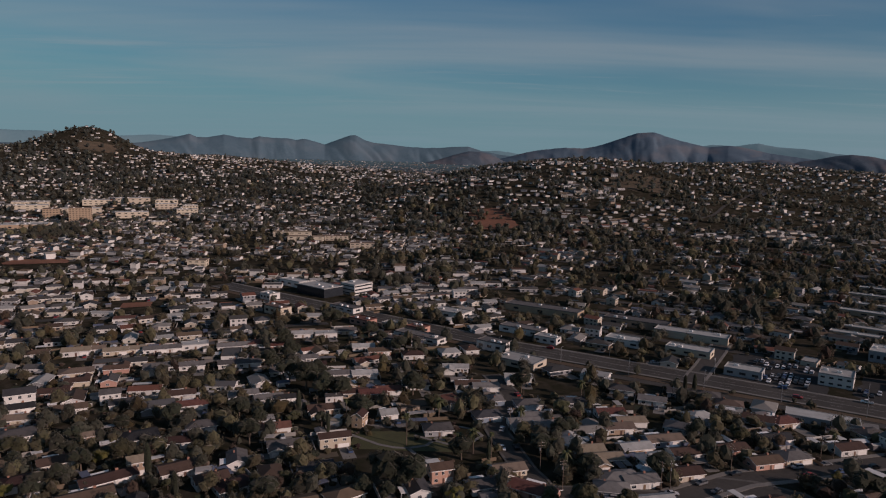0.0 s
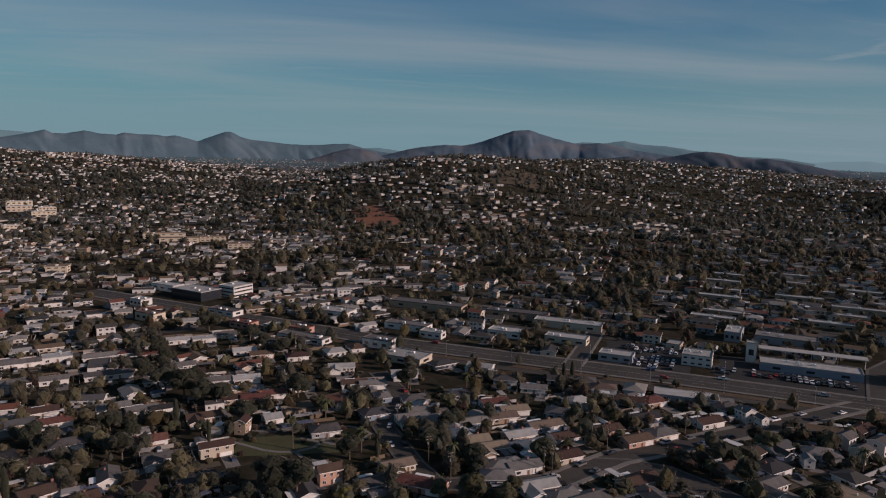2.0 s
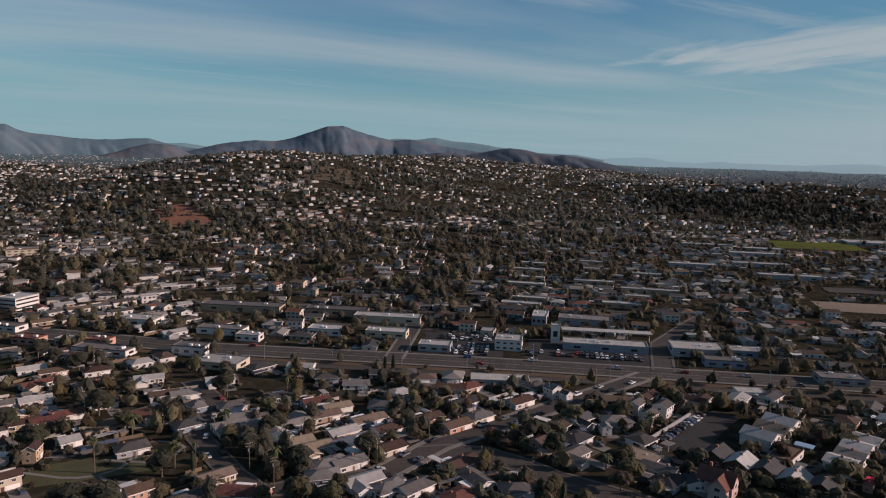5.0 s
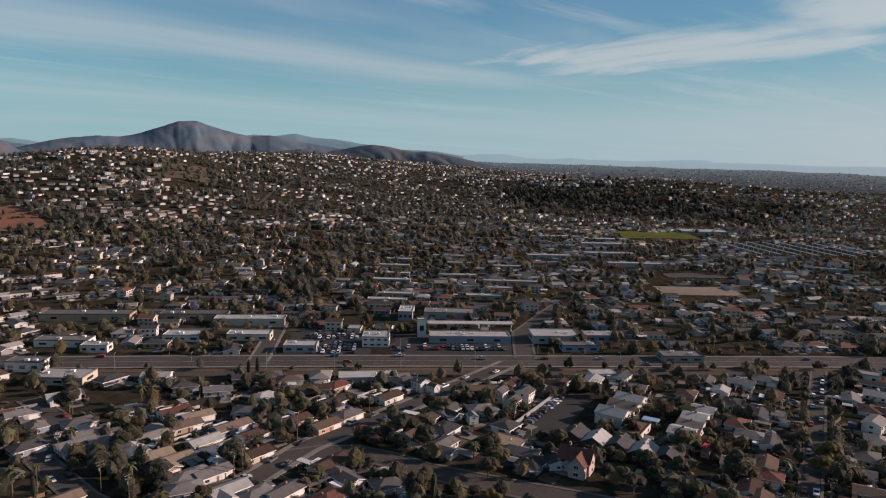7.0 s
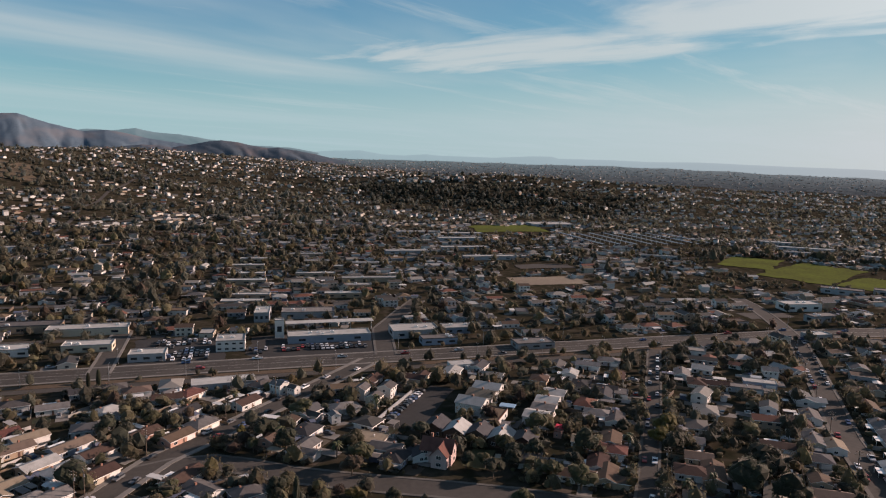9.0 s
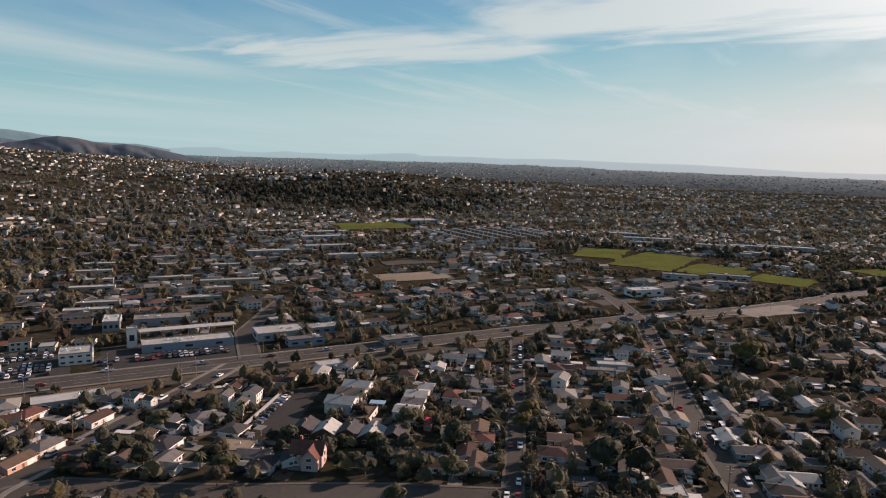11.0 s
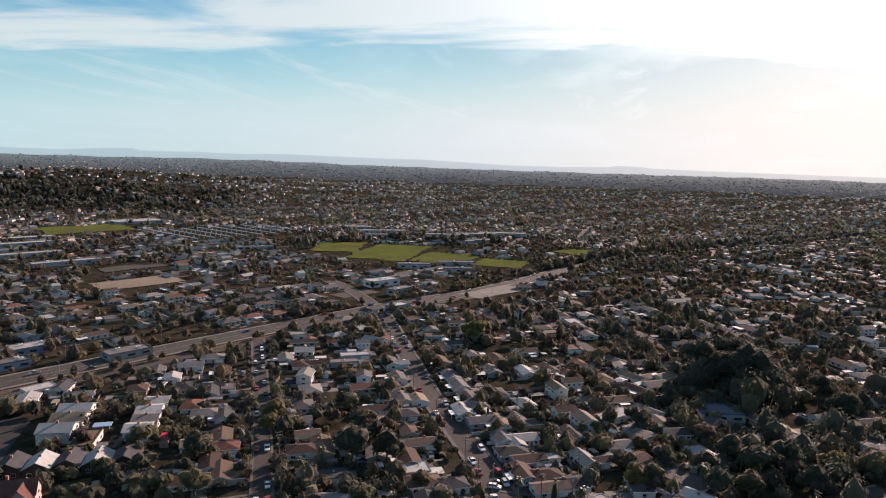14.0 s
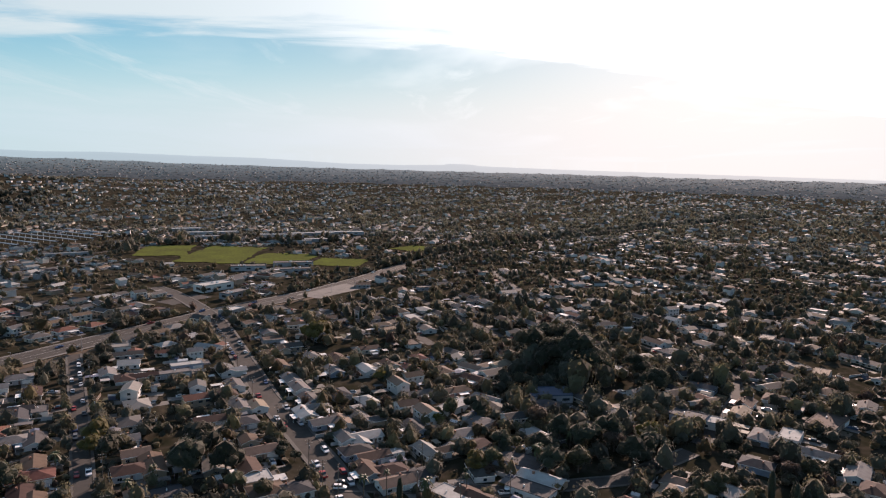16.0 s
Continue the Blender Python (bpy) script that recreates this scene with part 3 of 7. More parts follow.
def street(points, width=9.0, walk_width=1.6, mat=None, lift=0.05, name="road"):
    ROAD_LINES.append((points, width / 2 + walk_width + 0.5))
    ob = new(name, mesh_of(name, *ribbon(points, -width / 2, width / 2, lift), mat or ASPHALT_OLD))
    tagged(ob, "worn grey asphalt street between houses", "road", kind="structure")
    if walk_width:
        for s in (-1, 1):
            a, b = sorted((s * (width / 2 + 0.01), s * (width / 2 + walk_width)))
            ob = new("pavement", mesh_of("pavement", *ribbon(points, a, b, lift + 0.13, 0.3), CONCRETE if width > 15 or width == 9 else PATHS))
            tagged(ob, "pale concrete pavement with kerb along a street", "pavement", kind="structure")


BLVD = [(-190, 586), (-124, 536), (42, 411), (142, 352), (203, 315), (271, 272), (406, 187), (503, 124), (582, 61), (643, 26), (712, -8), (833, -77), (934, -161), (1030, -265), (1188, -457), (1488, -839)]
street(BLVD, 18.5, 2.0, ASPHALT_OLD, 0.06)
tagged(new("verge", mesh_of("verge", *ribbon(BLVD, 12.9, 18.0, 0.05), SOIL_BROWN)), "bare brown earth strip beside the main road", "verge", kind="structure")
street([(x - 11.2, y - 18.5) for x, y in BLVD[2:7]], 6.0, 0, ASPHALT_OLD, 0.08)
STREET_B = [(203, 91), (233, 104), (291, 130), (392, 177)]
STREET_C = [(203, 4), (231, 16), (249, 23), (323, 58), (441, 104), (494, 126)]
STREET_D = [(231, 16), (229, -11), (226, -41), (233, -85), (257, -122)]
STREET_A = [(81, 223), (111, 239), (150, 249), (181, 258), (216, 268), (252, 279)]
STREET_CROSS = [(265, 280), (303, 325), (353, 354), (385, 372)]
STREET_2 = [(135, 354), (168, 409), (186, 440)]
STREET_0 = [(81, 223), (38, 226), (32, 242), (24, 280), (35, 322), (27, 354)]
STREET_E = [(609, -203), (448, -189), (382, -187), (350, -188), (318, -173), (264, -129)]
STREET_G = [(492, 127), (516, 141), (535, 153), (556, 167), (574, 180), (594, 199)]
STREET_F = [(100, 234), (113, 231), (124, 224), (131, 212), (138, 196), (148, 180), (158, 165), (170, 148), (183, 128), (203, 91)]
for k, (line, w, side) in enumerate(((STREET_F, 10.5, 1.4), (STREET_B, 6.2, 1.1), (STREET_C, 9.6, 1.6), (STREET_D, 6.6, 1.1), (STREET_A, 9, 2.3), (STREET_CROSS, 10, 1.6), (STREET_2, 9, 1.6), (STREET_0, 8, 1.1), (STREET_E, 5.4, 1.1), (STREET_G, 10, 1.4))):
    street(line, w, side, None, 0.1 + 0.006 * k)

# lanes that climb the hill
street([(678, 1472), (608, 1365), (546, 1291), (491, 1214), (398, 1081), (349, 1001), (306, 931)], 5.5, 0, ASPHALT_OLD, 0.5)
street([(481, 846), (440, 795), (365, 693), (324, 646), (281, 609)], 6.0, 0, ASPHALT_OLD, 0.4)


def patch(name, cx, cy, lx, ly, turn, mat, lift, label, category):
    """A sheet of another ground cover on the land."""
    nx, ny = max(2, int(lx / 5)), max(2, int(ly / 5))
    c, sn = math.cos(radians(turn)), math.sin(radians(turn))
    v = []
    for j in range(ny + 1):
        for i in range(nx + 1):
            u, w = (i / nx - 0.5) * lx, (j / ny - 0.5) * ly
            edge = 1 + 0.12 * noise.noise((u / 25, w / 25, cx)) + 0.12 * noise.noise((u / 9, w / 9, cy))
            x, y = cx + (u * c - w * sn) * edge, cy + (u * sn + w * c) * edge
            v.append((x, y, float(land(x, y)) + lift))
    f = [(j * (nx + 1) + i, j * (nx + 1) + i + 1, (j + 1) * (nx + 1) + i + 1, (j + 1) * (nx + 1) + i) for j in range(ny) for i in range(nx)]
    return tagged(new(name, mesh_of(name, v, f, mat)), label, category, kind="structure")


# lane marks of the main road
def lane_marks():
    v, f = [], []
    for off, gap in ((-0.2, 0), (0.2, 0), (-4.6, 1), (4.6, 1), (-9.0, 0), (9.0, 0)):
        pts = even(BLVD[0:12], 3.0)
        for k in range(0, len(pts) - 1):
            if gap and k % 4 > 1:
                continue
            d = (pts[k + 1] - pts[k]).normalized()
            sd = Vector((d.y, -d.x))
            b = len(v)
            for q in (pts[k] + sd * (off - 0.1), pts[k] + sd * (off + 0.1), pts[k + 1] + sd * (off + 0.1), pts[k + 1] + sd * (off - 0.1)):
                v.append((q.x, q.y, float(land(q.x, q.y)) + 0.09))
            f.append((b, b + 1, b + 2, b + 3))
    tagged(new("lane_markings", mesh_of("lane_markings", v, f, PAINT)), "worn white and yellow lane lines on the main road", "road marking", kind="stuff")


lane_marks()


def seg_distance(px, py, points):
    best = 1e9
    for (ax, ay), (bx, by) in zip(points, points[1:]):
        dx, dy = bx - ax, by - ay
        t = max(0, min(1, ((px - ax) * dx + (py - ay) * dy) / (dx * dx + dy * dy)))
        best = min(best, math.hypot(px - ax - t * dx, py - ay - t * dy))
    return best


ROAD_CELLS = {"count": 0}


def on_road(x, y, more=0.0):
    """Whether a place lies on a street, found through cells of 50 m."""
    for pts, half in ROAD_LINES[ROAD_CELLS["count"]:]:
        for a, b in zip(pts, pts[1:]):
            for i in range(int((min(a[0], b[0]) - 30) // 50), int((max(a[0], b[0]) + 30) // 50) + 1):
                for j in range(int((min(a[1], b[1]) - 30) // 50), int((max(a[1], b[1]) + 30) // 50) + 1):
                    ROAD_CELLS.setdefault((i, j), []).append(((a, b), half))
    ROAD_CELLS["count"] = len(ROAD_LINES)
    return any(seg_distance(x, y, ends) < half + more for ends, half in ROAD_CELLS.get((int(x // 50), int(y // 50)), ()))


KEEP_CLEAR = []  # x, y, radius of places that are taken


def is_free(x, y, r):
    return all((x - a) ** 2 + (y - b) ** 2 > (r + c) ** 2 for a, b, c in KEEP_CLEAR)

# ---- houses ----
def gable_walls(l, w, h, rise):
    a, b = l / 2, w / 2
    v = [(-a, -b, 0), (a, -b, 0), (a, b, 0), (-a, b, 0), (-a, -b, h), (a, -b, h), (a, b, h), (-a, b, h), (-a, 0, h + rise), (a, 0, h + rise)]
    return v, [(0, 1, 5, 4), (2, 3, 7, 6), (1, 2, 6, 9, 5), (3, 0, 4, 8, 7), (0, 3, 2, 1)]


def gable_roof(l, w, h, rise, eave=0.55, t=0.16):
    a, b = l / 2 + eave, w / 2 + eave
    z0 = h - eave * rise / (w / 2) + 0.03
    z1 = h + rise + 0.03
    v = [(x, y, z + dz) for dz in (0, t) for x in (-a, a) for y, z in ((-b, z0), (0, z1), (b, z0))]
    # per layer: 0..2 at -a, 3..5 at a
    f = [(6, 9, 10, 7), (7, 10, 11, 8), (0, 1, 4, 3), (1, 2, 5, 4), (0, 3, 9, 6), (2, 8, 11, 5), (0, 6, 7, 1), (1, 7, 8, 2), (3, 4, 10, 9), (4, 5, 11, 10)]
    return v, f


def hip_roof(l, w, h, rise, eave=0.6, t=0.16):
    a, b = l / 2 + eave, w / 2 + eave
    k = a - b if a > b else 0.3
    v = [(-a, -b, h), (a, -b, h), (a, b, h), (-a, b, h), (-a, -b, h + t), (a, -b, h + t), (a, b, h + t), (-a, b, h + t), (-k, 0, h + rise), (k, 0, h + rise)]
    return v, [(0, 3, 2, 1), (0, 1, 5, 4), (1, 2, 6, 5), (2, 3, 7, 6), (3, 0, 4, 7), (4, 5, 9, 8), (5, 6, 9), (6, 7, 8, 9), (7, 4, 8)]


def flat_roof(l, w, h, edge=0.5):
    a, b = l / 2 + 0.05, w / 2 + 0.05
    v, f = box(-a, a, -b, b, h, h + 0.12)
    for r in (box(-a, a, -b, -b + 0.25, h + 0.1, h + edge), box(-a, a, b - 0.25, b, h + 0.1, h + edge), box(-a, -a + 0.25, -b, b, h + 0.1, h + edge), box(a - 0.25, a, -b, b, h + 0.1, h + edge)):
        v, f = join((v, f), r)
    return v, f


def window(parent, x, y, z, w, h, side):
    """A framed window of two panes. side: the wall's outward normal, one of +x -x +y -y."""
    s = -1 if side[0] == "-" else 1
    frame_box = box(-w / 2 - 0.09, w / 2 + 0.09, -0.02, 0.07, -0.09, h + 0.09)
    panes = join(box(-w / 2, -0.03, 0, 0.082, 0, h), box(0.03, w / 2, 0, 0.082, 0, h))
    v, f = join(frame_box, panes)
    turn = {"+y": 0, "-y": 180, "+x": -90, "-x": 90}[side]
    v, f = shifted((v, f), x, y, z, turn)
    ob = new("window", mesh_of("window", v, f, [TRIM, GLASS], [0] * 6 + [1] * 12))
    ob.parent = parent


GABLE_EDGES = [0, 0, 2, 2, 1, 1, 1, 1, 1, 1]
HIP_EDGES = [2, 1, 1, 1, 1, 0, 0, 0, 0]


def with_fascia(parent, shape, key, edges):
    """A roof whose edges carry painted boards."""
    return part("roof", shape, [ROOFS[key], TRIM, WALLS["w"]], parent, "", edges)


def house_model(kind):
    """Models stand at the origin, fronts towards -y."""
    ob = new("house")
    if kind == "gable":
        l, w, h, r = 14, 8.4, 2.8, 1.5
        body = part("wall", gable_walls(l, w, h, r), WALLS["w"], ob)
        with_fascia(ob, gable_roof(l, w, h, r, 0.55, 0.24), "g", GABLE_EDGES)
        part("chimney", box(2.2, 3.0, 0.8, 1.5, 3.2, 5.1), BRICK, ob)
        part("patio_cover", join(box(-4.5, 1.5, w / 2 - 0.1, w / 2 + 3.2, 2.3, 2.42), box(-4.4, -4.25, w / 2 + 3.0, w / 2 + 3.15, 0, 2.3), box(1.25, 1.4, w / 2 + 3.0, w / 2 + 3.15, 0, 2.3)), TRIM, ob, "pale flat patio cover on posts")
    elif kind == "hip":
        l, w, h, r = 13, 9.5, 2.8, 2.0
        part("wall", box(-l / 2, l / 2, -w / 2, w / 2, 0, h), WALLS["c"], ob)
        with_fascia(ob, hip_roof(l, w, h, r, 0.6, 0.24), "b", HIP_EDGES)
        part("chimney", box(-3.0, -2.3, 1.0, 1.7, 3.2, 5.0), BRICK, ob)
    elif kind == "ell":
        l, w, h, r = 15, 8, 2.8, 1.5
        part("wall", join(gable_walls(l, w, h, r), shifted(gable_walls(7, 6.4, h, 1.25), -3.8, -5.6, 0, 90)), WALLS["w"], ob)
        with_fascia(ob, join(gable_roof(l, w, h, r, 0.55, 0.24), shifted(gable_roof(8.0, 6.4, h, 1.25, 0.55, 0.24), -3.8, -5.2, 0.01, 90)), "t", GABLE_EDGES * 2)
    elif kind == "two":
        l, w, h, r = 12, 8.5, 5.6, 1.7
        part("wall", gable_walls(l, w, h, r), WALLS["w"], ob)
        with_fascia(ob, gable_roof(l, w, h, r, 0.55, 0.24), "g", GABLE_EDGES)
    elif kind == "flat":
        l, w, h = 15, 9, 3.1
        part("wall", box(-l / 2, l / 2, -w / 2, w / 2, 0, h), WALLS["c"], ob)
        part("roof", flat_roof(l, w, h, 0.35), ROOFS["w"], ob)
        part("carport", join(box(l / 2, l / 2 + 3.4, -3.5, 2.5, 2.4, 2.55), box(l / 2 + 3.2, l / 2 + 3.35, -3.4, -3.25, 0, 2.4), box(l / 2 + 3.2, l / 2 + 3.35, 2.2, 2.35, 0, 2.4)), ROOFS["g"], ob, "grey flat carport roof on posts")
        part("vent", tube(2, 1, h, h + 0.9, 0.25, 0.25), TRIM, ob)
    front = -w / 2
    if kind == "ell":
        part("garage_door", box(-6.2, -1.4, -9.16, -9.04, 0.02, 2.2), GARAGE, ob)
        window(ob, 1.5, front, 0.9, 1.6, 1.2, "-y")
        part("door", box(3.3, 4.3, front - 0.06, front + 0.02, 0.02, 2.1), DOOR, ob)
        window(ob, 5.8, front, 0.9, 1.4, 1.2, "-y")
    else:
        part("garage_door", box(l / 2 - 5.0, l / 2 - 0.6, front - 0.06, front + 0.02, 0.02, 2.2), GARAGE, ob)
        part("door", box(-0.3, 0.7, front - 0.06, front + 0.02, 0.02, 2.1), DOOR, ob)
        window(ob, -l / 4 - 0.8, front, 0.9, 1.8, 1.2, "-y")
    window(ob, l / 2, -0.5, 0.9, 1.5, 1.1, "+x")
    window(ob, -l / 2, 0.5, 0.9, 1.5, 1.1, "-x")
    window(ob, 3, w / 2, 0.9, 1.6, 1.1, "+y")
    if kind == "two":
        for x in (-3.6, 0, 3.6):
            window(ob, x, front, 3.7, 1.3, 1.2, "-y")
            window(ob, x, w / 2, 3.7, 1.3, 1.2, "+y")
        for s in (-1, 1):
            window(ob, s * l / 2, 0, 3.7, 1.4, 1.2, "+x" if s > 0 else "-x")
    return ob


MODELS = {k: house_model(k) for k in ("gable", "hip", "ell", "two", "flat")}
for model in MODELS.values():
    model.location = (0, -40, -60)
FOOT = {"gable": (15, 9.4), "hip": (14, 10.5), "ell": (16, 14), "two": (13, 9.5), "flat": (15, 9)}
COLOUR = {"w": "white", "g": "grey", "t": "tan", "b": "brown", "r": "red tile", "d": "dark"}
WCOL = {"w": "white", "c": "cream", "t": "tan", "g": "grey", "p": "pink", "b": "blue-grey"}
SHAPE = {"gable": "gabled bungalow", "hip": "hip-roofed bungalow", "ell": "L-shaped bungalow", "two": "two-storey house", "flat": "flat-roofed bungalow"}
used_models = set()
HOUSE_SPOTS = []


def house(x, y, turn, kind="gable", roof="g", wall="w", sx=1.0, sy=1.0, sz=1.0):
    k = 0.8 if kind == "two" else 0.9
    sx, sy, sz = sx * k, sy * k, sz * 0.88
    m = Matrix.Translation((x, y, float(land(x, y)))) @ pose(0, 0, 0, 0, 0, turn) @ Matrix.Diagonal((sx, sy, sz, 1))
    if kind in used_models:
        ob = copy_thing(MODELS[kind], m)
    else:
        ob = MODELS[kind]
        ob.matrix_basis = pose(x, y, float(land(x, y)), 0, 0, turn)
        used_models.add(kind)
        MODELS[kind] = ob
    for c in ob.children:
        base = c.name.split(".")[0]
        if base in ("wall", "roof"):
            c.material_slots[0].link = "OBJECT"
            c.material_slots[0].material = WALLS[wall] if base == "wall" else ROOFS[roof]
    KEEP_CLEAR.append((x, y, 0.42 * max(FOOT[kind]) * max(sx, sy)))
    HOUSE_SPOTS.append((x, y, turn, kind))
    return tagged(ob, f"{WCOL[wall]} stucco {SHAPE[kind]} with {COLOUR[roof]} roof", "house", "houses of the suburb")

# ---- trees ----
def blob(rx, ry, rz, cz, seed, level=1, rough=0.28):
    bm = bmesh.new()
    bmesh.ops.create_icosphere(bm, subdivisions=level, radius=1)
    for v in bm.verts:
        k = 1 + rough * noise.noise(v.co * 1.9 + Vector((seed * 3.1, seed, 0))) * 1.6
        v.co = Vector((v.co.x * rx * k, v.co.y * ry * k, v.co.z * rz * k + cz))
    bm.verts.ensure_lookup_table()
    out = [tuple(v.co) for v in bm.verts], [tuple(v.index for v in q.verts) for q in bm.faces]
    bm.free()
    return out


def leaf_cloud(rng, centre, radius, count, size):
    """Loose sprays of leaves on the skin of one clump."""
    v, f = [], []
    for _ in range(count):
        d = Vector((rng.gauss(0, 1), rng.gauss(0, 1), rng.gauss(0.25, 1))).normalized()
        p = Vector(centre) + Vector((d.x * radius[0], d.y * radius[1], d.z * radius[2])) * rng.uniform(0.82, 1.14)
        a = Vector((rng.gauss(0, 1), rng.gauss(0, 1), rng.gauss(0, 1))).cross(d).normalized()
        b = d.cross(a) + d * rng.uniform(-0.6, 0.6)
        s = size * rng.uniform(0.6, 1.3)
        k = len(v)
        v += [tuple(p - a * s), tuple(p + b * s * 1.2), tuple(p + a * s)]
        f.append((k, k + 1, k + 2))
    return v, f


def broadleaf(seed, height, spread, mat, leaves=92, fine=0.07):
    rng = random.Random(seed)
    ob = new("tree")
    trunk_h = height * 0.34
    wood = tube(0, 0, -0.1, trunk_h, height * 0.035, height * 0.024)
    crown = ([], [])
    clumps = 6 + seed % 4
    for k in range(clumps):
        a = 2 * math.pi * k / clumps + rng.uniform(-0.4, 0.4)
        far = spread * (0.0 if k == 0 else rng.uniform(0.3, 0.62))
        c = (far * math.cos(a), far * math.sin(a), height * (0.74 if k == 0 else rng.uniform(0.46, 0.74)))
        r = spread * rng.uniform(0.36, 0.52)
        crown = join(crown, shifted(blob(r, r, r * 0.8, 0, seed + k, 1, 0.3), *c), leaf_cloud(rng, c, (r, r, r * 0.82), leaves, spread * fine))
        limb = tube(0, 0, 0, 1, height * 0.018, height * 0.008, 5)
        d = Vector(c) - Vector((0, 0, trunk_h * 0.85))
        q = d.to_track_quat("Z", "Y").to_matrix().to_4x4()
        lv = [tuple(Vector((0, 0, trunk_h * 0.85)) + q @ Vector((x, y, z * d.length))) for x, y, z in limb[0]]
        wood = join(wood, (lv, limb[1]))
    part("trunk", wood, BARK, ob)
    part("crown", crown, mat, ob)
    return ob


def cypress(seed, height):
    rng = random.Random(seed)
    ob = new("cypress")
    part("trunk", tube(0, 0, -0.1, height * 0.2, 0.22, 0.16), BARK, ob)
    crown = blob(height * 0.085, height * 0.085, height * 0.46, height * 0.53, seed, 2, 0.25)
    crown = join(crown, leaf_cloud(rng, (0, 0, height * 0.52), (height * 0.09, height * 0.09, height * 0.46), 320, 0.24))
    part("crown", crown, LEAVES[1], ob)
    return ob


def palm(seed, height, fan=1.9):
    rng = random.Random(seed)
    ob = new("palm_tree")
    part("trunk", tube(0, 0, -0.1, height, 0.24, 0.16), BARK, ob)
    v, f = [], []
    for k in range(26):
        a, up = rng.uniform(0, 6.28), rng.uniform(-0.6, 1.2)
        d, side = Vector((math.cos(a), math.sin(a), 0)), Vector((-math.sin(a), math.cos(a), 0))
        b = len(v)
        for i in range(5):
            u = i / 4
            p = d * (fan * u * math.cos(up * 0.7)) + Vector((0, 0, height + fan * (u * math.sin(up) - 0.75 * u * u)))
            w = (0.12 + 0.5 * math.sin(math.pi * min(1, u * 0.9 + 0.1))) * fan * 0.22
            v += [tuple(p + side * w - Vector((0, 0, w * 0.5))), tuple(p), tuple(p - side * w - Vector((0, 0, w * 0.5)))]
        for i in range(4):
            q = b + 3 * i
            f += [(q, q + 1, q + 4, q + 3), (q + 1, q + 2, q + 5, q + 4)]
    part("crown", (v, f), PALM, ob)
    part("dead_fronds", tube(0, 0, height - 1.5, height - 0.1, 0.28, 0.55, 9), BARK, ob, "hanging skirt of dry fronds")
    return ob


TREES = {}
for k in range(8):
    TREES["o%d" % k] = broadleaf(k + 1, 8.0, 4.2, LEAVES[(0, 1, 0, 1, 2, 0, 3, 1)[k]])
TREES["g0"], TREES["g1"] = broadleaf(13, 27.0, 10.5, LEAVES[1], 420, 0.045), broadleaf(15, 25.0, 11.5, LEAVES[1], 420, 0.045)
TREES["c"] = cypress(21, 11.0)
TREES["p0"], TREES["p1"] = palm(31, 13.0), palm(32, 7.0, 2.4)
for k, ob in enumerate(TREES.values()):
    ob.location = (k * 10, -80, -60)
TREE_LABEL = {"g0": "huge dark green eucalyptus towering over the houses", "g1": "huge dark green eucalyptus with a wide crown", "c": "slender dark green cypress among houses", "p0": "tall fan palm with a thin bare trunk", "p1": "short bushy palm in a yard"}
TREE_KIND = ("olive green", "dark green", "olive green", "dark green", "dry yellowish", "olive green", "rust brown", "dark green")
used_trees = set()
TREE_SPOTS = []


def tree(x, y, key="o0", size=1.0, turn=0.0, tall=1.0):
    m = pose(x, y, float(land(x, y)) - 0.05, 0, 0, turn) @ Matrix.Diagonal((size, size, size * tall, 1))
    if key in used_trees:
        ob = copy_thing(TREES[key], m)
    else:
        ob = TREES[key]
        ob.matrix_basis = pose(x, y, float(land(x, y)) - 0.05, 0, 0, turn)
        used_trees.add(key)
    TREE_SPOTS.append((x, y))
    label = TREE_LABEL.get(key) or f"broad {TREE_KIND[int(key[1])]} leafy tree in a yard"
    return tagged(ob, label, "palm tree" if key[0] == "p" else "tree", "trees of the suburb")

# ---- cars ----
CAR_PAINT = {c: material("car_" + n, col, None, 1.0, rough=0.42, spec=0.5) for c, n, col in (
    ("w", "white", (0.75, 0.75, 0.75)), ("s", "silver", (0.42, 0.43, 0.45)), ("k", "black", (0.02, 0.02, 0.022)), ("g", "grey", (0.12, 0.125, 0.13)),
    ("r", "red", (0.3, 0.03, 0.03)), ("b", "blue", (0.05, 0.09, 0.2)))}
RUBBER = material("tyre_rubber", (0.02, 0.02, 0.02), None, 3.0)


def profile(points, half, top_half):
    """A side outline (x, z, 0 or 1 for the narrower top) given width."""
    n = len(points)
    v = [(x, s * (top_half if k else half), z) for s in (-1, 1) for x, z, k in points]
    f = [(i, n + i, n + (i + 1) % n, (i + 1) % n) for i in range(n)]
    return v, f + [tuple(range(n)), tuple(range(2 * n - 1, n - 1, -1))]


def wheel(parent, x, y):
    t = tube(0, 0, -0.11, 0.11, 0.33, 0.33, 12)
    part("wheel", ([(a + x, c + y, b + 0.33) for a, b, c in t[0]], t[1]), RUBBER, parent)


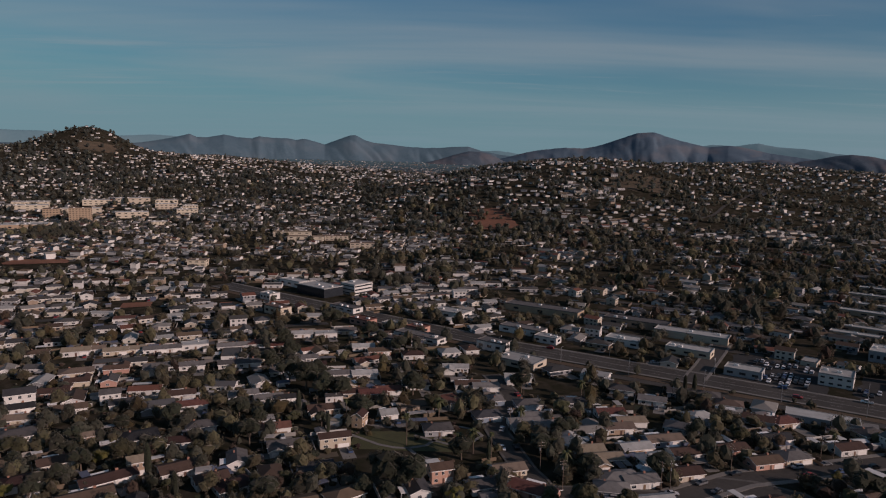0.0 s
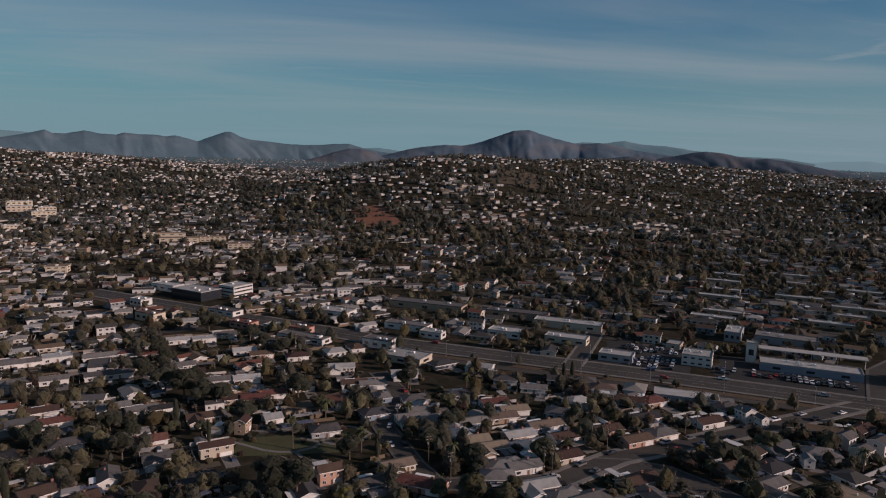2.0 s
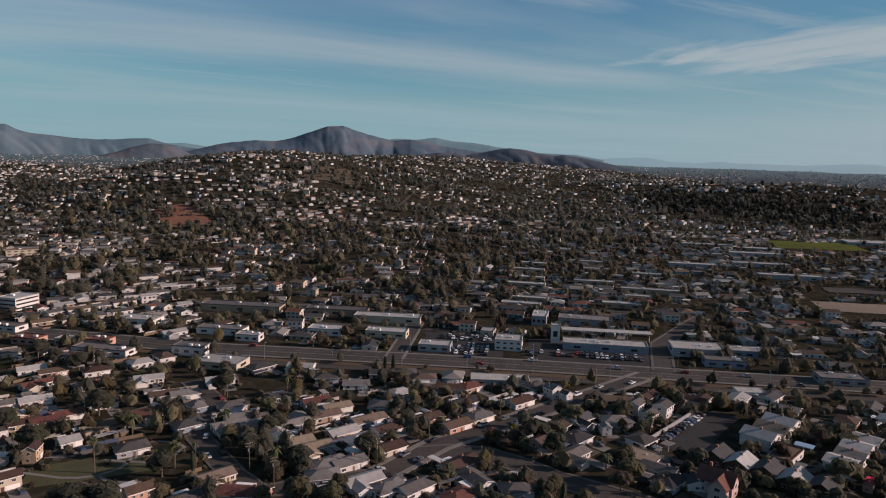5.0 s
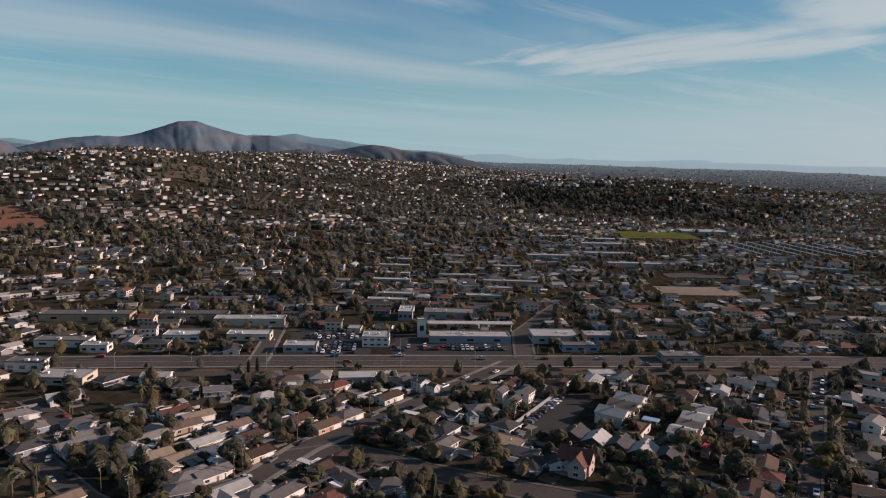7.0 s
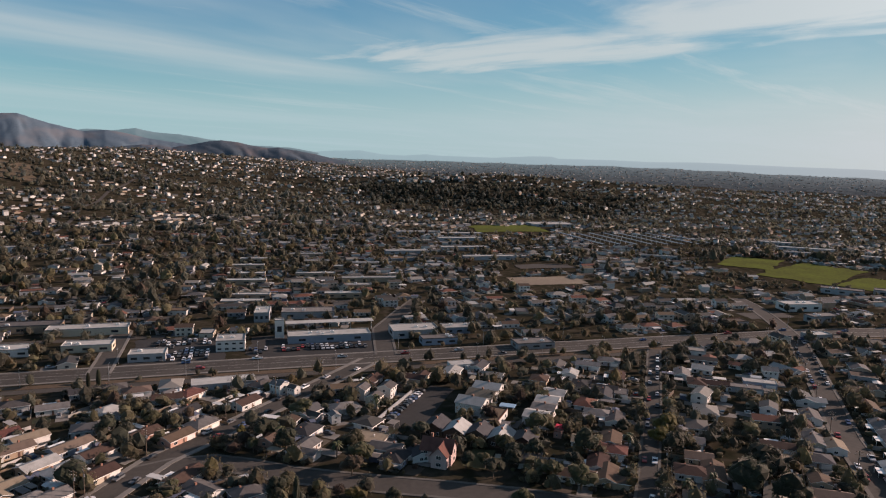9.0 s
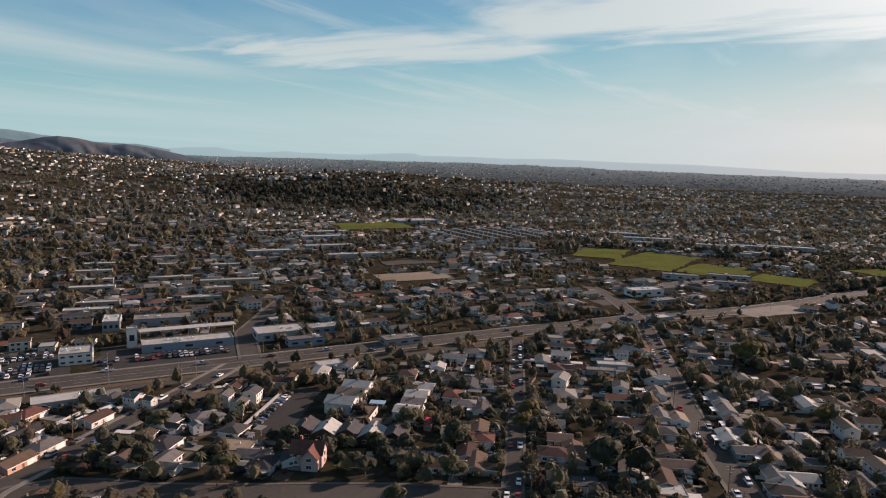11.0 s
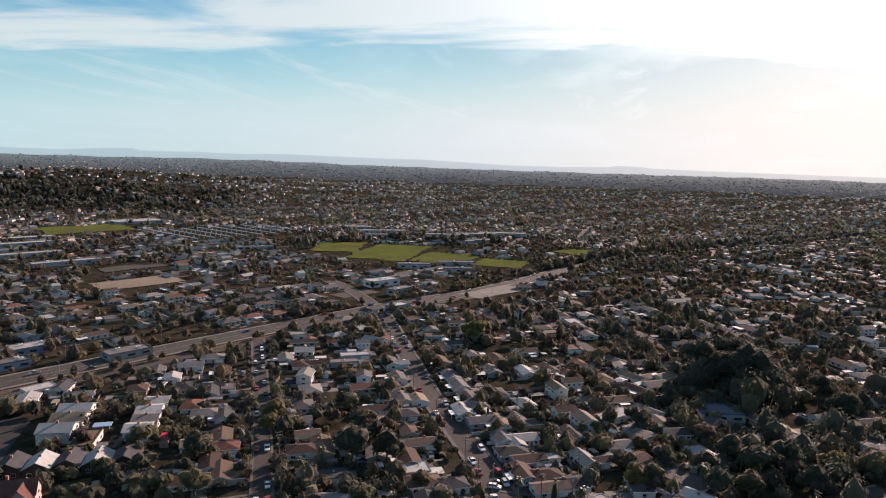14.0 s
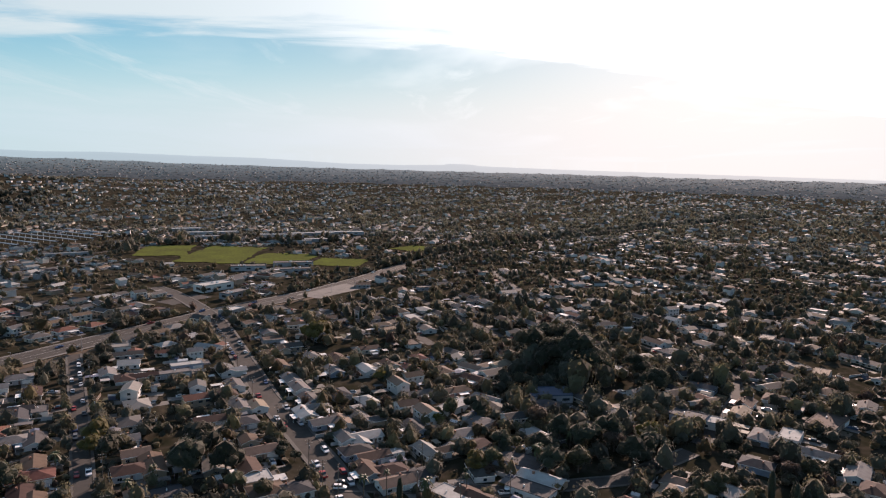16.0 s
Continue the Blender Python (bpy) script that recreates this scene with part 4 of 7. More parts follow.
def car_model(kind):
    ob = new("car")
    if kind == "sedan":
        part("body", profile(((-2.25, 0.35, 0), (2.25, 0.35, 0), (2.3, 0.7, 0), (1.1, 0.95, 0), (-1.6, 0.98, 0), (-2.3, 0.9, 0)), 0.9, 0.9), CAR_PAINT["w"], ob)
        part("cabin_glass", profile(((1.0, 0.95, 0), (0.35, 1.38, 1), (-1.0, 1.4, 1), (-1.65, 0.97, 0)), 0.84, 0.66), GLASS, ob)
        part("roof", box(-0.95, 0.32, -0.66, 0.66, 1.39, 1.44), CAR_PAINT["w"], ob)
    elif kind == "suv":
        part("body", profile(((-2.3, 0.4, 0), (2.3, 0.4, 0), (2.35, 0.85, 0), (1.2, 1.1, 0), (-2.3, 1.12, 0)), 0.95, 0.95), CAR_PAINT["w"], ob)
        part("cabin_glass", profile(((1.1, 1.1, 0), (0.5, 1.66, 1), (-2.0, 1.68, 1), (-2.28, 1.12, 0)), 0.9, 0.74), GLASS, ob)
        part("roof", box(-2.0, 0.48, -0.74, 0.74, 1.67, 1.74), CAR_PAINT["w"], ob)
    else:
        part("body", profile(((-2.7, 0.45, 0), (2.7, 0.45, 0), (2.75, 0.95, 0), (1.5, 1.15, 0), (0.9, 1.15, 0), (-2.75, 1.15, 0)), 1.0, 1.0), CAR_PAINT["w"], ob)
        part("cabin_glass", profile(((1.4, 1.14, 0), (0.85, 1.8, 1), (-0.5, 1.82, 1), (-0.75, 1.14, 0)), 0.93, 0.8), GLASS, ob)
        part("roof", box(-0.5, 0.82, -0.8, 0.8, 1.81, 1.87), CAR_PAINT["w"], ob)
        part("cargo_bed", box(-2.6, -0.85, -0.82, 0.82, 1.1, 1.17), RUBBER, ob)
    for x in (-1.4, 1.45):
        for y in (-0.82, 0.82):
            wheel(ob, x, y)
    return ob


CARS = {k: car_model(k) for k in ("sedan", "suv", "pickup")}
for k, ob in enumerate(CARS.values()):
    ob.location = (k * 8, -120, -60)
used_cars = set()
CAR_NAMES = {"w": "white", "s": "silver", "k": "black", "g": "grey", "r": "red", "b": "dark blue"}


def car(x, y, turn, kind, paint, place="parked at the kerb", group="cars along the streets", lift=0.1):
    m = pose(x, y, float(land(x, y)) + lift, 0, 0, turn)
    if kind in used_cars:
        ob = copy_thing(CARS[kind], m)
    else:
        ob = CARS[kind]
        ob.matrix_basis = m
        used_cars.add(kind)
    for c in ob.children:
        if c.name.split(".")[0] in ("body", "roof"):
            c.material_slots[0].link = "OBJECT"
            c.material_slots[0].material = CAR_PAINT[paint]
    kind = {"suv": "sport utility vehicle", "pickup": "pickup truck"}.get(kind, kind)
    return tagged(ob, f"{CAR_NAMES[paint]} {kind} {place}", "car", group)


# ---- large buildings ----
def commercial(x, y, turn, l, w, h, roof="w", wall="w", storeys=1, label="", bays=5, units=2, band=False, glass=False):
    ob = new("building")
    m = GLASS if wall == "glass" else WALLS[wall]
    part("wall", box(-l / 2, l / 2, -w / 2, w / 2, -1.0 if math.hypot(x, y) > 650 else 0, h), m, ob)
    part("roof", flat_roof(l, w, h, 0.6), ROOFS[roof], ob)
    sh = h / storeys
    bays = min(bays, 3 if storeys < 2 else 5 if storeys < 4 else 7)
    for st in range(storeys):
        for s, side in ((-1, "-y"), (1, "+y")):
            for k in range(1 if band else bays):
                bx = 0 if band else (k + 0.5) / bays * l - l / 2
                bw = l * 0.96 if band else min(l / bays * 0.5, 4.0)
                lo, hi = sorted((s * (w / 2 - 0.02), s * (w / 2 + 0.06)))
                part("window", box(bx - bw / 2, bx + bw / 2, lo, hi, st * sh + sh * 0.36, st * sh + sh * 0.68), GLASS, ob)
        for s in (-1, 1):
            for k in range(1):
                by = 0
                bw = w * 0.94 if band else w * 0.4
                lo, hi = sorted((s * (l / 2 - 0.02), s * (l / 2 + 0.06)))
                part("window", box(lo, hi, by - bw / 2, by + bw / 2, st * sh + sh * 0.35, st * sh + sh * 0.75), GLASS, ob)
    r_ = random.Random(int(x * 7 + y))
    for k in range(units):
        ux, uy = r_.uniform(-l * 0.38, l * 0.38), r_.uniform(-w * 0.28, w * 0.28)
        unit = part("rooftop_unit", box(ux - 1.1, ux + 1.1, uy - 0.8, uy + 0.8, h + 0.11, h + 1.1), TRIM, ob)
        part("fan_housing", tube(ux, uy, h + 1.1, h + 1.3, 0.5, 0.5), WALLS["g"], unit, "grey round fan housing")
    ob.matrix_basis = pose(x, y, float(land(x, y)), 0, 0, turn)
    n = max(1, int(l / w))
    c, s = math.cos(radians(turn)), math.sin(radians(turn))
    for k in range(n):
        u = ((k + 0.5) / n - 0.5) * l
        KEEP_CLEAR.append((x + u * c, y + u * s, w * 0.62))
        OPEN_PLACES.append((x + u * c, y + u * s, w * 0.62))
    return tagged(ob, label or f"low flat-roofed {WCOL.get(wall, 'dark glass')} commercial building by the main road", "building")


def canopy(x, y, turn, l, w, h, mat, label):
    """A roof on posts."""
    ob = new("canopy")
    part("roof", join(box(-l / 2, l / 2, -w / 2, w / 2, h, h + 0.35)), mat, ob)
    n = max(2, int(l / 12))
    for k in range(n + 1):
        px = -l / 2 + 1 + k * (l - 2) / n
        part("post", tube(px, 0, 0, h, 0.18, 0.18, 6), TRIM, ob)
    ob.matrix_basis = pose(x, y, float(land(x, y)), 0, 0, turn)
    return tagged(ob, label, "canopy")


OPEN_PLACES = []
# large trees that stand alone or in clumps between the nearest houses: place, model, size
YARD_TREES = [
    (-75, 332, "o1", 1.7), (-65, 324, "o3", 1.9), (-55, 317, "o7", 1.6), (-47, 314, "o1", 1.4), (-88, 350, "o3", 1.7), (-62, 338, "o7", 1.5),
    (-73, 445, "o1", 1.8), (-45, 419, "o3", 1.6), (-13, 320, "o7", 1.6), (40, 327, "o1", 1.4), (-91, 394, "o3", 1.7), (-24, 389, "o1", 1.4),
    (-84, 372, "o7", 1.6), (-37, 404, "o3", 1.3),
]
GREAT_TREES = [(102.4, 372, "g0", 0.92), (104.0, 362, "g1", 1.05), (105.6, 366, "g0", 1.12), (107.2, 360, "g1", 0.9), (104.8, 384, "g1", 1.1), (103.2, 388, "g0", 1.0), (112.2, 352, "g1", 0.62), (110.8, 372, "g0", 0.6)]
# azimuth, distance, spreads, count of groves
NEAR_GROVES = [
    (33, 395, 0.9, 9, 14),
    (23.5, 560, 2.5, 25, 26),
    (-3, 620, 2.5, 35, 40),
    (-2, 1150, 2.6, 60, 80),
    (5, 1000, 3, 60, 50),
    (14, 900, 4, 80, 40),
    (27, 850, 4, 90, 40),
    (36, 1000, 3, 60, 40),
    (-27, 2330, 2.0, 120, 25),
    (111, 300, 2.6, 22, 14),
    (114, 270, 2.5, 22, 10),
    (105.3, 366, 1.9, 13, 34),
]
HILL_GROVES = [
    (-29.5, 1020, 1.3, 22, 60),
    (-18, 1000, 2.5, 30, 50),
    (-24, 1750, 6, 200, 420),
    (-30, 2050, 3, 150, 260),
    (-14, 1700, 5, 160, 260),
    (76, 915, 5.0, 8, 60),
    (69.5, 880, 0.6, 25, 10),
    (50, 1560, 5.2, 90, 430),
    (44.5, 1600, 1.8, 60, 170),
    (58, 1530, 3.6, 100, 190),
    (21, 1600, 2.5, 130, 60),
    (116, 385, 2.0, 16, 40),
]
WOOD_PATCHES = HILL_GROVES + NEAR_GROVES

# car dealership
patch("car_lot", 185, 367, 52, 56, -33, ASPHALT, 0.03, "dark asphalt car lot full of parked cars", "car lot")
patch("car_lot", 247, 322, 78, 52, -36, ASPHALT, 0.03, "dark asphalt forecourt of a car dealership", "car lot")
commercial(209, 352, -34, 16, 15, 6.0, "w", "w", 2, "white two-storey dealership showroom with tall windows", 4, 2)
commercial(243, 353, -34, 5.5, 5.5, 11, "w", "w", 1, "tall white square sign tower of the dealership", 1, 0)
commercial(262, 328, -33, 50, 13, 4.2, "w", "b", 1, "long pale low showroom building with flat roof", 12, 4)
canopy(276, 345, -33, 56, 8, 6, ROOFS["w"], "long white flat canopy over parked cars")
commercial(165, 363, -33, 19, 11, 4, "w", "g", 1, "small grey flat-roofed shop beside the car lot", 4, 1)
lot = random.Random(11)
for cx, cy, nx, ny, sx, sy, turn in ((186, 366, 11, 7, 2.9, 6.3, -33), (249, 316, 18, 2, 2.8, 5.6, -33), (268, 336, 14, 1, 3.0, 6.0, -33), (217, 334, 5, 2, 2.9, 6.0, -36)):
    c, s = math.cos(radians(turn)), math.sin(radians(turn))
    for i in range(nx):
        for j in range(ny):
            if lot.random() < 0.36:
                continue
            u, v = (i - (nx - 1) / 2) * sx, (j - (ny - 1) / 2) * sy
            u += lot.uniform(-0.2, 0.2)
            x, y = cx + u * c - v * s, cy + u * s + v * c
            if is_free(x, y, -1):
                car(x, y, turn + 90 + lot.choice((0, 180)), lot.choice(("sedan", "suv", "suv", "pickup")), lot.choice("wwwssskkggrb"), "in a row on the dealer's lot", "cars on the dealer's lot", 0.05)
for a, b, c in ((185, 367, 34), (225, 340, 26), (250, 322, 28), (272, 310, 24), (285, 330, 20)):
    OPEN_PLACES.append((a, b, c))
    KEEP_CLEAR.append((a, b, c - 6))
OPEN_PLACES += [(x, y, 6.5 * q) for x, y, _, q in YARD_TREES] + [(*polar(az, r), 13 * q) for az, r, _, q in GREAT_TREES]

# shops along the main road
commercial(492, 112, -33, 17, 9, 4.5, "w", "g", 1, "small pale flat-roofed corner shop by the junction", 3, 1)
def shop(x, y, turn, l, w, h, roof, wall):
    commercial(x, y, turn, l, w, h * 0.78, roof, wall, 1, "", max(3, int(l / 5)), 2)


shop(76, 504, -31, 58, 14, 6, "g", "t")
shop(136, 469, -31, 44, 13, 6, "g", "t")
shop(163, 438, -31, 46, 12, 5.5, "w", "c")
shop(149, 402, -33, 26, 11, 5, "w", "c")
shop(32, 404, -36, 18, 11, 6.5, "g", "w")
shop(45, 374, -36, 24, 15, 4.5, "w", "c")
shop(67, 422, -33, 15, 9, 5, "w", "w")
shop(54, 444, -33, 30, 11, 5, "g", "w")
shop(7, 486, -33, 26, 14, 5.5, "w", "w")
shop(115, 421, -33, 22, 12, 5, "w", "w")
shop(-13, 421, -36, 34, 10, 4.5, "g", "w")
shop(-15, 440, -36, 12, 10, 5, "r", "p")
shop(-31, 447, -36, 14, 10, 5, "w", "t")
shop(-53, 458, -36, 16, 10, 5, "r", "p")
shop(-117, 483, -38, 18, 10, 7, "t", "c")
shop(-135, 532, -38, 12, 10, 6, "w", "w")
shop(-70, 497, -38, 24, 10, 4.5, "g", "w")
shop(309, 301, -33, 30, 18, 6, "w", "g")
shop(306, 277, -33, 22, 10, 5, "g", "b")
shop(335, 287, -33, 20, 12, 5, "w", "b")
shop(289, 385, -38, 36, 15, 6, "g", "g")
shop(262, 400, -38, 10, 20, 8, "w", "g")
shop(342, 232, -33, 24, 12, 4.5, "g", "g")
shop(586, 148, -40, 30, 14, 7, "w", "w")
shop(556, 124, -30, 24, 10, 6, "g", "g")
commercial(-128, 588, -38, 26, 11, 5, "w", "w", 1, "white single-storey office wing with flat roof", 3, 1)
commercial(-100, 556, -40, 34, 20, 7.0, "w", "glass", 2, "dark glass-fronted office block with a grey roof", 4, 3)
commercial(-71, 563, -40, 17, 20, 8.5, "w", "w", 3, "white office block with dark ribbon windows", 5, 2, band=True)
# rows of flats
for x, y, l in ((366, 585, 33), (341, 546, 33), (323, 517, 33), (291, 464, 33), (275, 447, 30), (418, 534, 40), (389, 507, 36), (413, 456, 54), (440, 560, 40), (350, 420, 30), (470, 520, 40), (455, 610, 36), (395, 615, 30), (380, 440, 26)):
    commercial(x, y, -38, l, 8.5, 3.6, "w", "t", 1, "long low tan block of flats with pale roof", max(4, int(l / 5)), 1)
for x, y, l, w, h in ((-178, 890, 46, 12, 6), (-205, 932, 50, 12, 6), (-98, 834, 30, 11, 6), (-244, 680, 18, 12, 6), (-140, 900, 30, 11, 6)):
    commercial(x, y, 5, l, w, h, "t", "c", 2, "tan apartment block on the rising ground", max(3, int(l / 5)), 1)
# the far town centre
commercial(-550, 1042, 20, 30, 16, 21, "t", "t", 7, "tan seven-storey apartment tower with many windows", 7, 2)
commercial(-610, 1070, 20, 22, 16, 15, "t", "t", 4, "tan four-storey apartment wing", 5, 1)
for x, y, l, w, h in ((-586, 1300, 60, 24, 10), (-520, 1292, 40, 20, 12), (-650, 1290, 46, 24, 9), (-745, 1244, 60, 24, 8), (-500, 1240, 36, 20, 9), (-460, 1250, 26, 18, 9), (-440, 1180, 34, 18, 8), (-700, 1160, 60, 20, 8), (-430, 1040, 24, 14, 7), (-520, 1150, 50, 20, 9), (-620, 1180, 60, 22, 9)):
    commercial(x, y, 24, l, w, h, "w", "c", 2, "broad white commercial building in the town centre", 7, 3)
for x, y, l, w, turn in ((690, 140, 34, 14, -78), (676, 92, 30, 12, -78), (716, 100, 40, 12, -78)):
    commercial(x, y, turn, l, w, 4.5, "g", "g", 1, "low grey-roofed building before the playing fields", 3, 2)
commercial(-600, 953, 24, 90, 30, 7, "w", "t", 1, "large low store with white roof", 8, 4)

# fields, schools and lots
FIELDS = (("playing_field", 814, 260, 84, 56, 8, GRASS, "green grass playing field of a school"), ("playing_field", 792, 190, 124, 70, -4, GRASS, "wide green playing field"), ("playing_field", 768, 118, 84, 62, -6, GRASS, "worn green playing field"), ("playing_field", 745, 55, 52, 54, -10, GRASS, "green grass field"),
          ("playing_field", 870, -30, 50, 40, -40, GRASS, "small green park lawn"), ("playing_field", 862, 640, 110, 60, -36, GRASS, "green sports field"), ("bare_field", 540, 352, 70, 38, -33, DRY, "bare tan dirt field"),
          ("parking_lot", 606, 402, 60, 26, -33, ASPHALT_OLD, "worn grey parking lot"), ("bare_field", 910, 765, 160, 30, -36, DRY, "dry tan strip of ground"), 
          ("parking_lot", 585, 48, 60, 26, -36, CONCRETE, "pale concrete lot by the main road"), ("bare_slope", -405, 680, 56, 30, 20, SOIL, "bare red soil slope"), ("bare_slope", -985, 1975, 100, 70, 25, BARE_HILL, "bare brown rocky slope below the summit"), ("bare_slope", 378, 1370, 100, 150, -15, BARE_HILL, "bare brown slope below hilltop houses"), ("bare_slope", 78, 1100, 60, 130, 10, SOIL, "bare red soil cut in the hillside"),
          ("bare_slope", -225, 500, 20, 16, 20, SOIL, "bare reddish yard"), ("parking_lot", 545, 160, 40, 20, -33, ASPHALT_OLD, "small car park at the junction"), ("lawn", -14, 266, 44, 18, 0, LAWN, "small green park lawn between houses"),
          ("lawn", 197, 156, 17, 9, 25, LAWN, "fenced green lawn"), ("parking_lot", 222, 208.5, 56, 13, 24.7, ASPHALT, "dark parking court between apartment houses"))
for n, x, y, l, w, turn, m, label in FIELDS:
    patch(n, x, y, l, w, turn, m, 0.12 if math.hypot(x, y) < 700 else 0.5, label, n.replace("_", " "))
    for k in range(max(1, round(max(l, w) / min(l, w)))):
        n_ = max(1, round(max(l, w) / min(l, w)))
        u = ((k + 0.5) / n_ - 0.5) * max(l, w)
        a = radians(turn if l > w else turn + 90)
        back = 1 - 14 / math.hypot(x, y)
        OPEN_PLACES.append(((x + u * math.cos(a)) * back, (y + u * math.sin(a)) * back, min(l, w) * 0.6 + 10))
for x, y, l, w, turn in ((961, 148, 60, 12, -80), (985, 110, 60, 12, -80), (1009, 74, 70, 14, -80), (930, 90, 50, 10, -80), (900, 130, 56, 10, -80), (1012, 292, 40, 14, -70), (990, 250, 70, 12, -70), (940, 230, 60, 10, -70), (951, 622, 70, 40, -36), (760, 640, 50, 14, -36), (700, 600, 60, 14, -36), (640, 540, 60, 14, -36), (600, 470, 60, 12, -36), (720, 700, 60, 14, -36), (560, 560, 50, 12, -36), (760, 345, 50, 6, -60)):
    commercial(x, y, turn, l, w, 3.8, "w", "g", 1, "long low white-roofed school building with grey walls", 3, 1)
SOLAR = material("solar_panel", (0.055, 0.07, 0.095), (0.04, 0.05, 0.07), 0.1, rough=0.35)
for k in range(8):
    d = (k - 3.5) * 24
    canopy(905 + d * 0.85, 450 - d * 0.53, -122, 130, 5.5, 4, SOLAR, "long row of solar panels on posts")
OPEN_PLACES.append((905, 450, 80))

# the houses nearest to the eye
house(-203.1, 373.3, 21, "gable", "t", "w")
house(-196.3, 378.5, 21, "gable", "t", "w")
house(-182.4, 376.2, 21, "gable", "t", "c")
house(-174.7, 380.3, 21, "gable", "t", "c")
house(-162.3, 381.3, 21, "gable", "g", "w")
house(-155.4, 384.2, 21, "gable", "g", "w")
house(-143.4, 391.3, 21, "flat", "w", "w", 1.2, 1.2, 1.2)
house(-123.4, 390.5, 18, "gable", "g", "w")
house(-117.0, 393.5, 18, "gable", "g", "w")
house(-107.0, 396.8, 15, "hip", "r", "w")
house(-97.2, 393.9, 15, "gable", "r", "p")
house(-184.3, 337.7, 25, "hip", "t", "c", 1.3, 1.1)
house(-221.7, 367.4, 25, "hip", "b", "w")
house(-245.7, 388.8, 25, "gable", "d", "w")
house(-146.5, 348.2, 20, "ell", "g", "w")
house(-131.3, 353.3, 18, "gable", "g", "w")
house(-112.3, 357.8, 18, "gable", "g", "w")
house(-103.4, 360.5, 18, "gable", "g", "w")
house(-95.7, 368.6, 18, "gable", "b", "c")
house(-188.1, 297.4, 30, "two", "d", "w", 0.8, 0.8)
house(-149.6, 301.5, 25, "two", "g", "w", 0.9)
house(-120.7, 309.7, 22, "gable", "b", "w")
house(-110.8, 296.8, 22, "gable", "r", "w")
house(-92.3, 311.6, 20, "ell", "g", "w")
house(-79.2, 307.0, 20, "gable", "g", "w")
house(-183.8, 287.3, 30, "gable", "d", "w", 1.1)
house(-160.8, 288.7, 28, "gable", "b", "w")
house(-71.3, 306.8, 20, "gable", "d", "w", 0.7, 0.7)
house(-98.6, 273.0, 25, "hip", "g", "b")
house(-68.2, 273.0, 20, "gable", "r", "w")
house(-167.1, 259.1, 30, "hip", "g", "w", 1.2, 1.2)
house(-135.8, 256.7, 30, "two", "t", "t", 0.7, 0.7, 0.8)
house(-141.2, 297.0, 28, "gable", "d", "w")
house(-118.7, 260.1, 30, "hip", "d", "w", 1.2, 1.2)
house(-107.5, 233.7, 28, "two", "t", "t", 0.7, 0.9)
house(-92.2, 234.7, 35, "gable", "b", "w", 1.2, 1.2)
house(-78.9, 226.4, 35, "gable", "b", "w", 0.9)
house(-69.7, 221.9, 38, "hip", "b", "w")
house(-113.8, 224.7, 40, "gable", "b", "w", 1.4)
house(-138.1, 237.0, 35, "gable", "b", "c")
house(-142.2, 220.4, 35, "hip", "b", "w")
house(-114.9, 211.8, 35, "gable", "b", "w", 1.3)
house(-43.9, 236.2, 20, "flat", "d", "w")
house(-82.0, 347.1, 15, "gable", "g", "w")
house(-67.9, 358.1, 15, "gable", "b", "w")
house(-52.2, 344.5, 12, "gable", "g", "w")
house(-39.2, 345.5, 12, "gable", "w", "w")
house(-87.2, 422.1, 15, "gable", "w", "w")
house(-72.6, 423.6, 15, "flat", "w", "w")
house(-61.2, 432.3, 15, "gable", "g", "c")
house(-45.8, 395.8, 12, "gable", "w", "w")
house(-35.7, 387.6, 12, "gable", "b", "p")
house(-15.9, 381.8, 12, "hip", "b", "w")
house(-33.6, 414.7, 12, "gable", "d", "w")
house(-22.0, 415.0, 0, "ell", "t", "w")
house(-8.6, 416.1, 0, "hip", "g", "w")
house(-74.9, 370.6, 15, "ell", "g", "w")
house(-46.5, 327.6, -60, "gable", "t", "t")
house(-40.9, 317.4, 12, "gable", "b", "t")
house(-32.1, 316.8, 12, "gable", "r", "t")
house(-25.4, 321.8, 12, "gable", "r", "w")
house(-49.4, 310.1, 15, "flat", "g", "w", 0.6, 0.6)
house(-33.8, 281.5, 75, "two", "b", "t", 0.7, 0.7)
house(-22.7, 291.1, 20, "gable", "w", "w", 0.6)
house(-41.4, 260.7, 19, "two", "b", "c", 1.25, 0.9, 0.85)
house(0.9, 233.5, 18, "two", "b", "p", 0.85, 0.9)
house(-12.3, 330.8, 12, "gable", "d", "w")
house(8.2, 359.7, 0, "ell", "w", "w")
house(13.7, 332.7, 5, "gable", "b", "w")
house(22.6, 330.0, 5, "gable", "g", "w")
house(40.2, 345.4, 0, "ell", "w", "w")
house(26.1, 311.3, 100, "hip", "g", "b", 0.7, 0.8)
house(40.6, 306.9, 8, "hip", "g", "g")
house(42.1, 291.7, 10, "gable", "g", "w")
house(36.4, 284.6, 10, "ell", "g", "w")
house(46.6, 282.1, 10, "gable", "g", "w")
house(20.9, 291.5, 15, "hip", "d", "b")
house(25.5, 239.4, 18, "ell", "t", "c", 0.9)
house(16.7, 226.7, 18, "gable", "g", "w")
house(33.1, 223.5, -30, "gable", "r", "p", 1.3)
house(54.1, 265.1, 100, "gable", "w", "w", 1, 1)
house(63.3, 250.5, 10, "ell", "t", "t")
house(58.2, 257.9, 10, "gable", "t", "t")
house(64.5, 234.2, 10, "hip", "g", "w", 1.2)
house(60.2, 225.9, -10, "hip", "g", "b")
house(71.7, 232.9, 12, "gable", "g", "w")
house(72.2, 217.4, 12, "ell", "w", "w")
house(78.6, 208.7, 12, "hip", "g", "w")
house(76.5, 298.2, 8, "gable", "r", "w")
house(83.2, 288.5, 8, "gable", "t", "w")
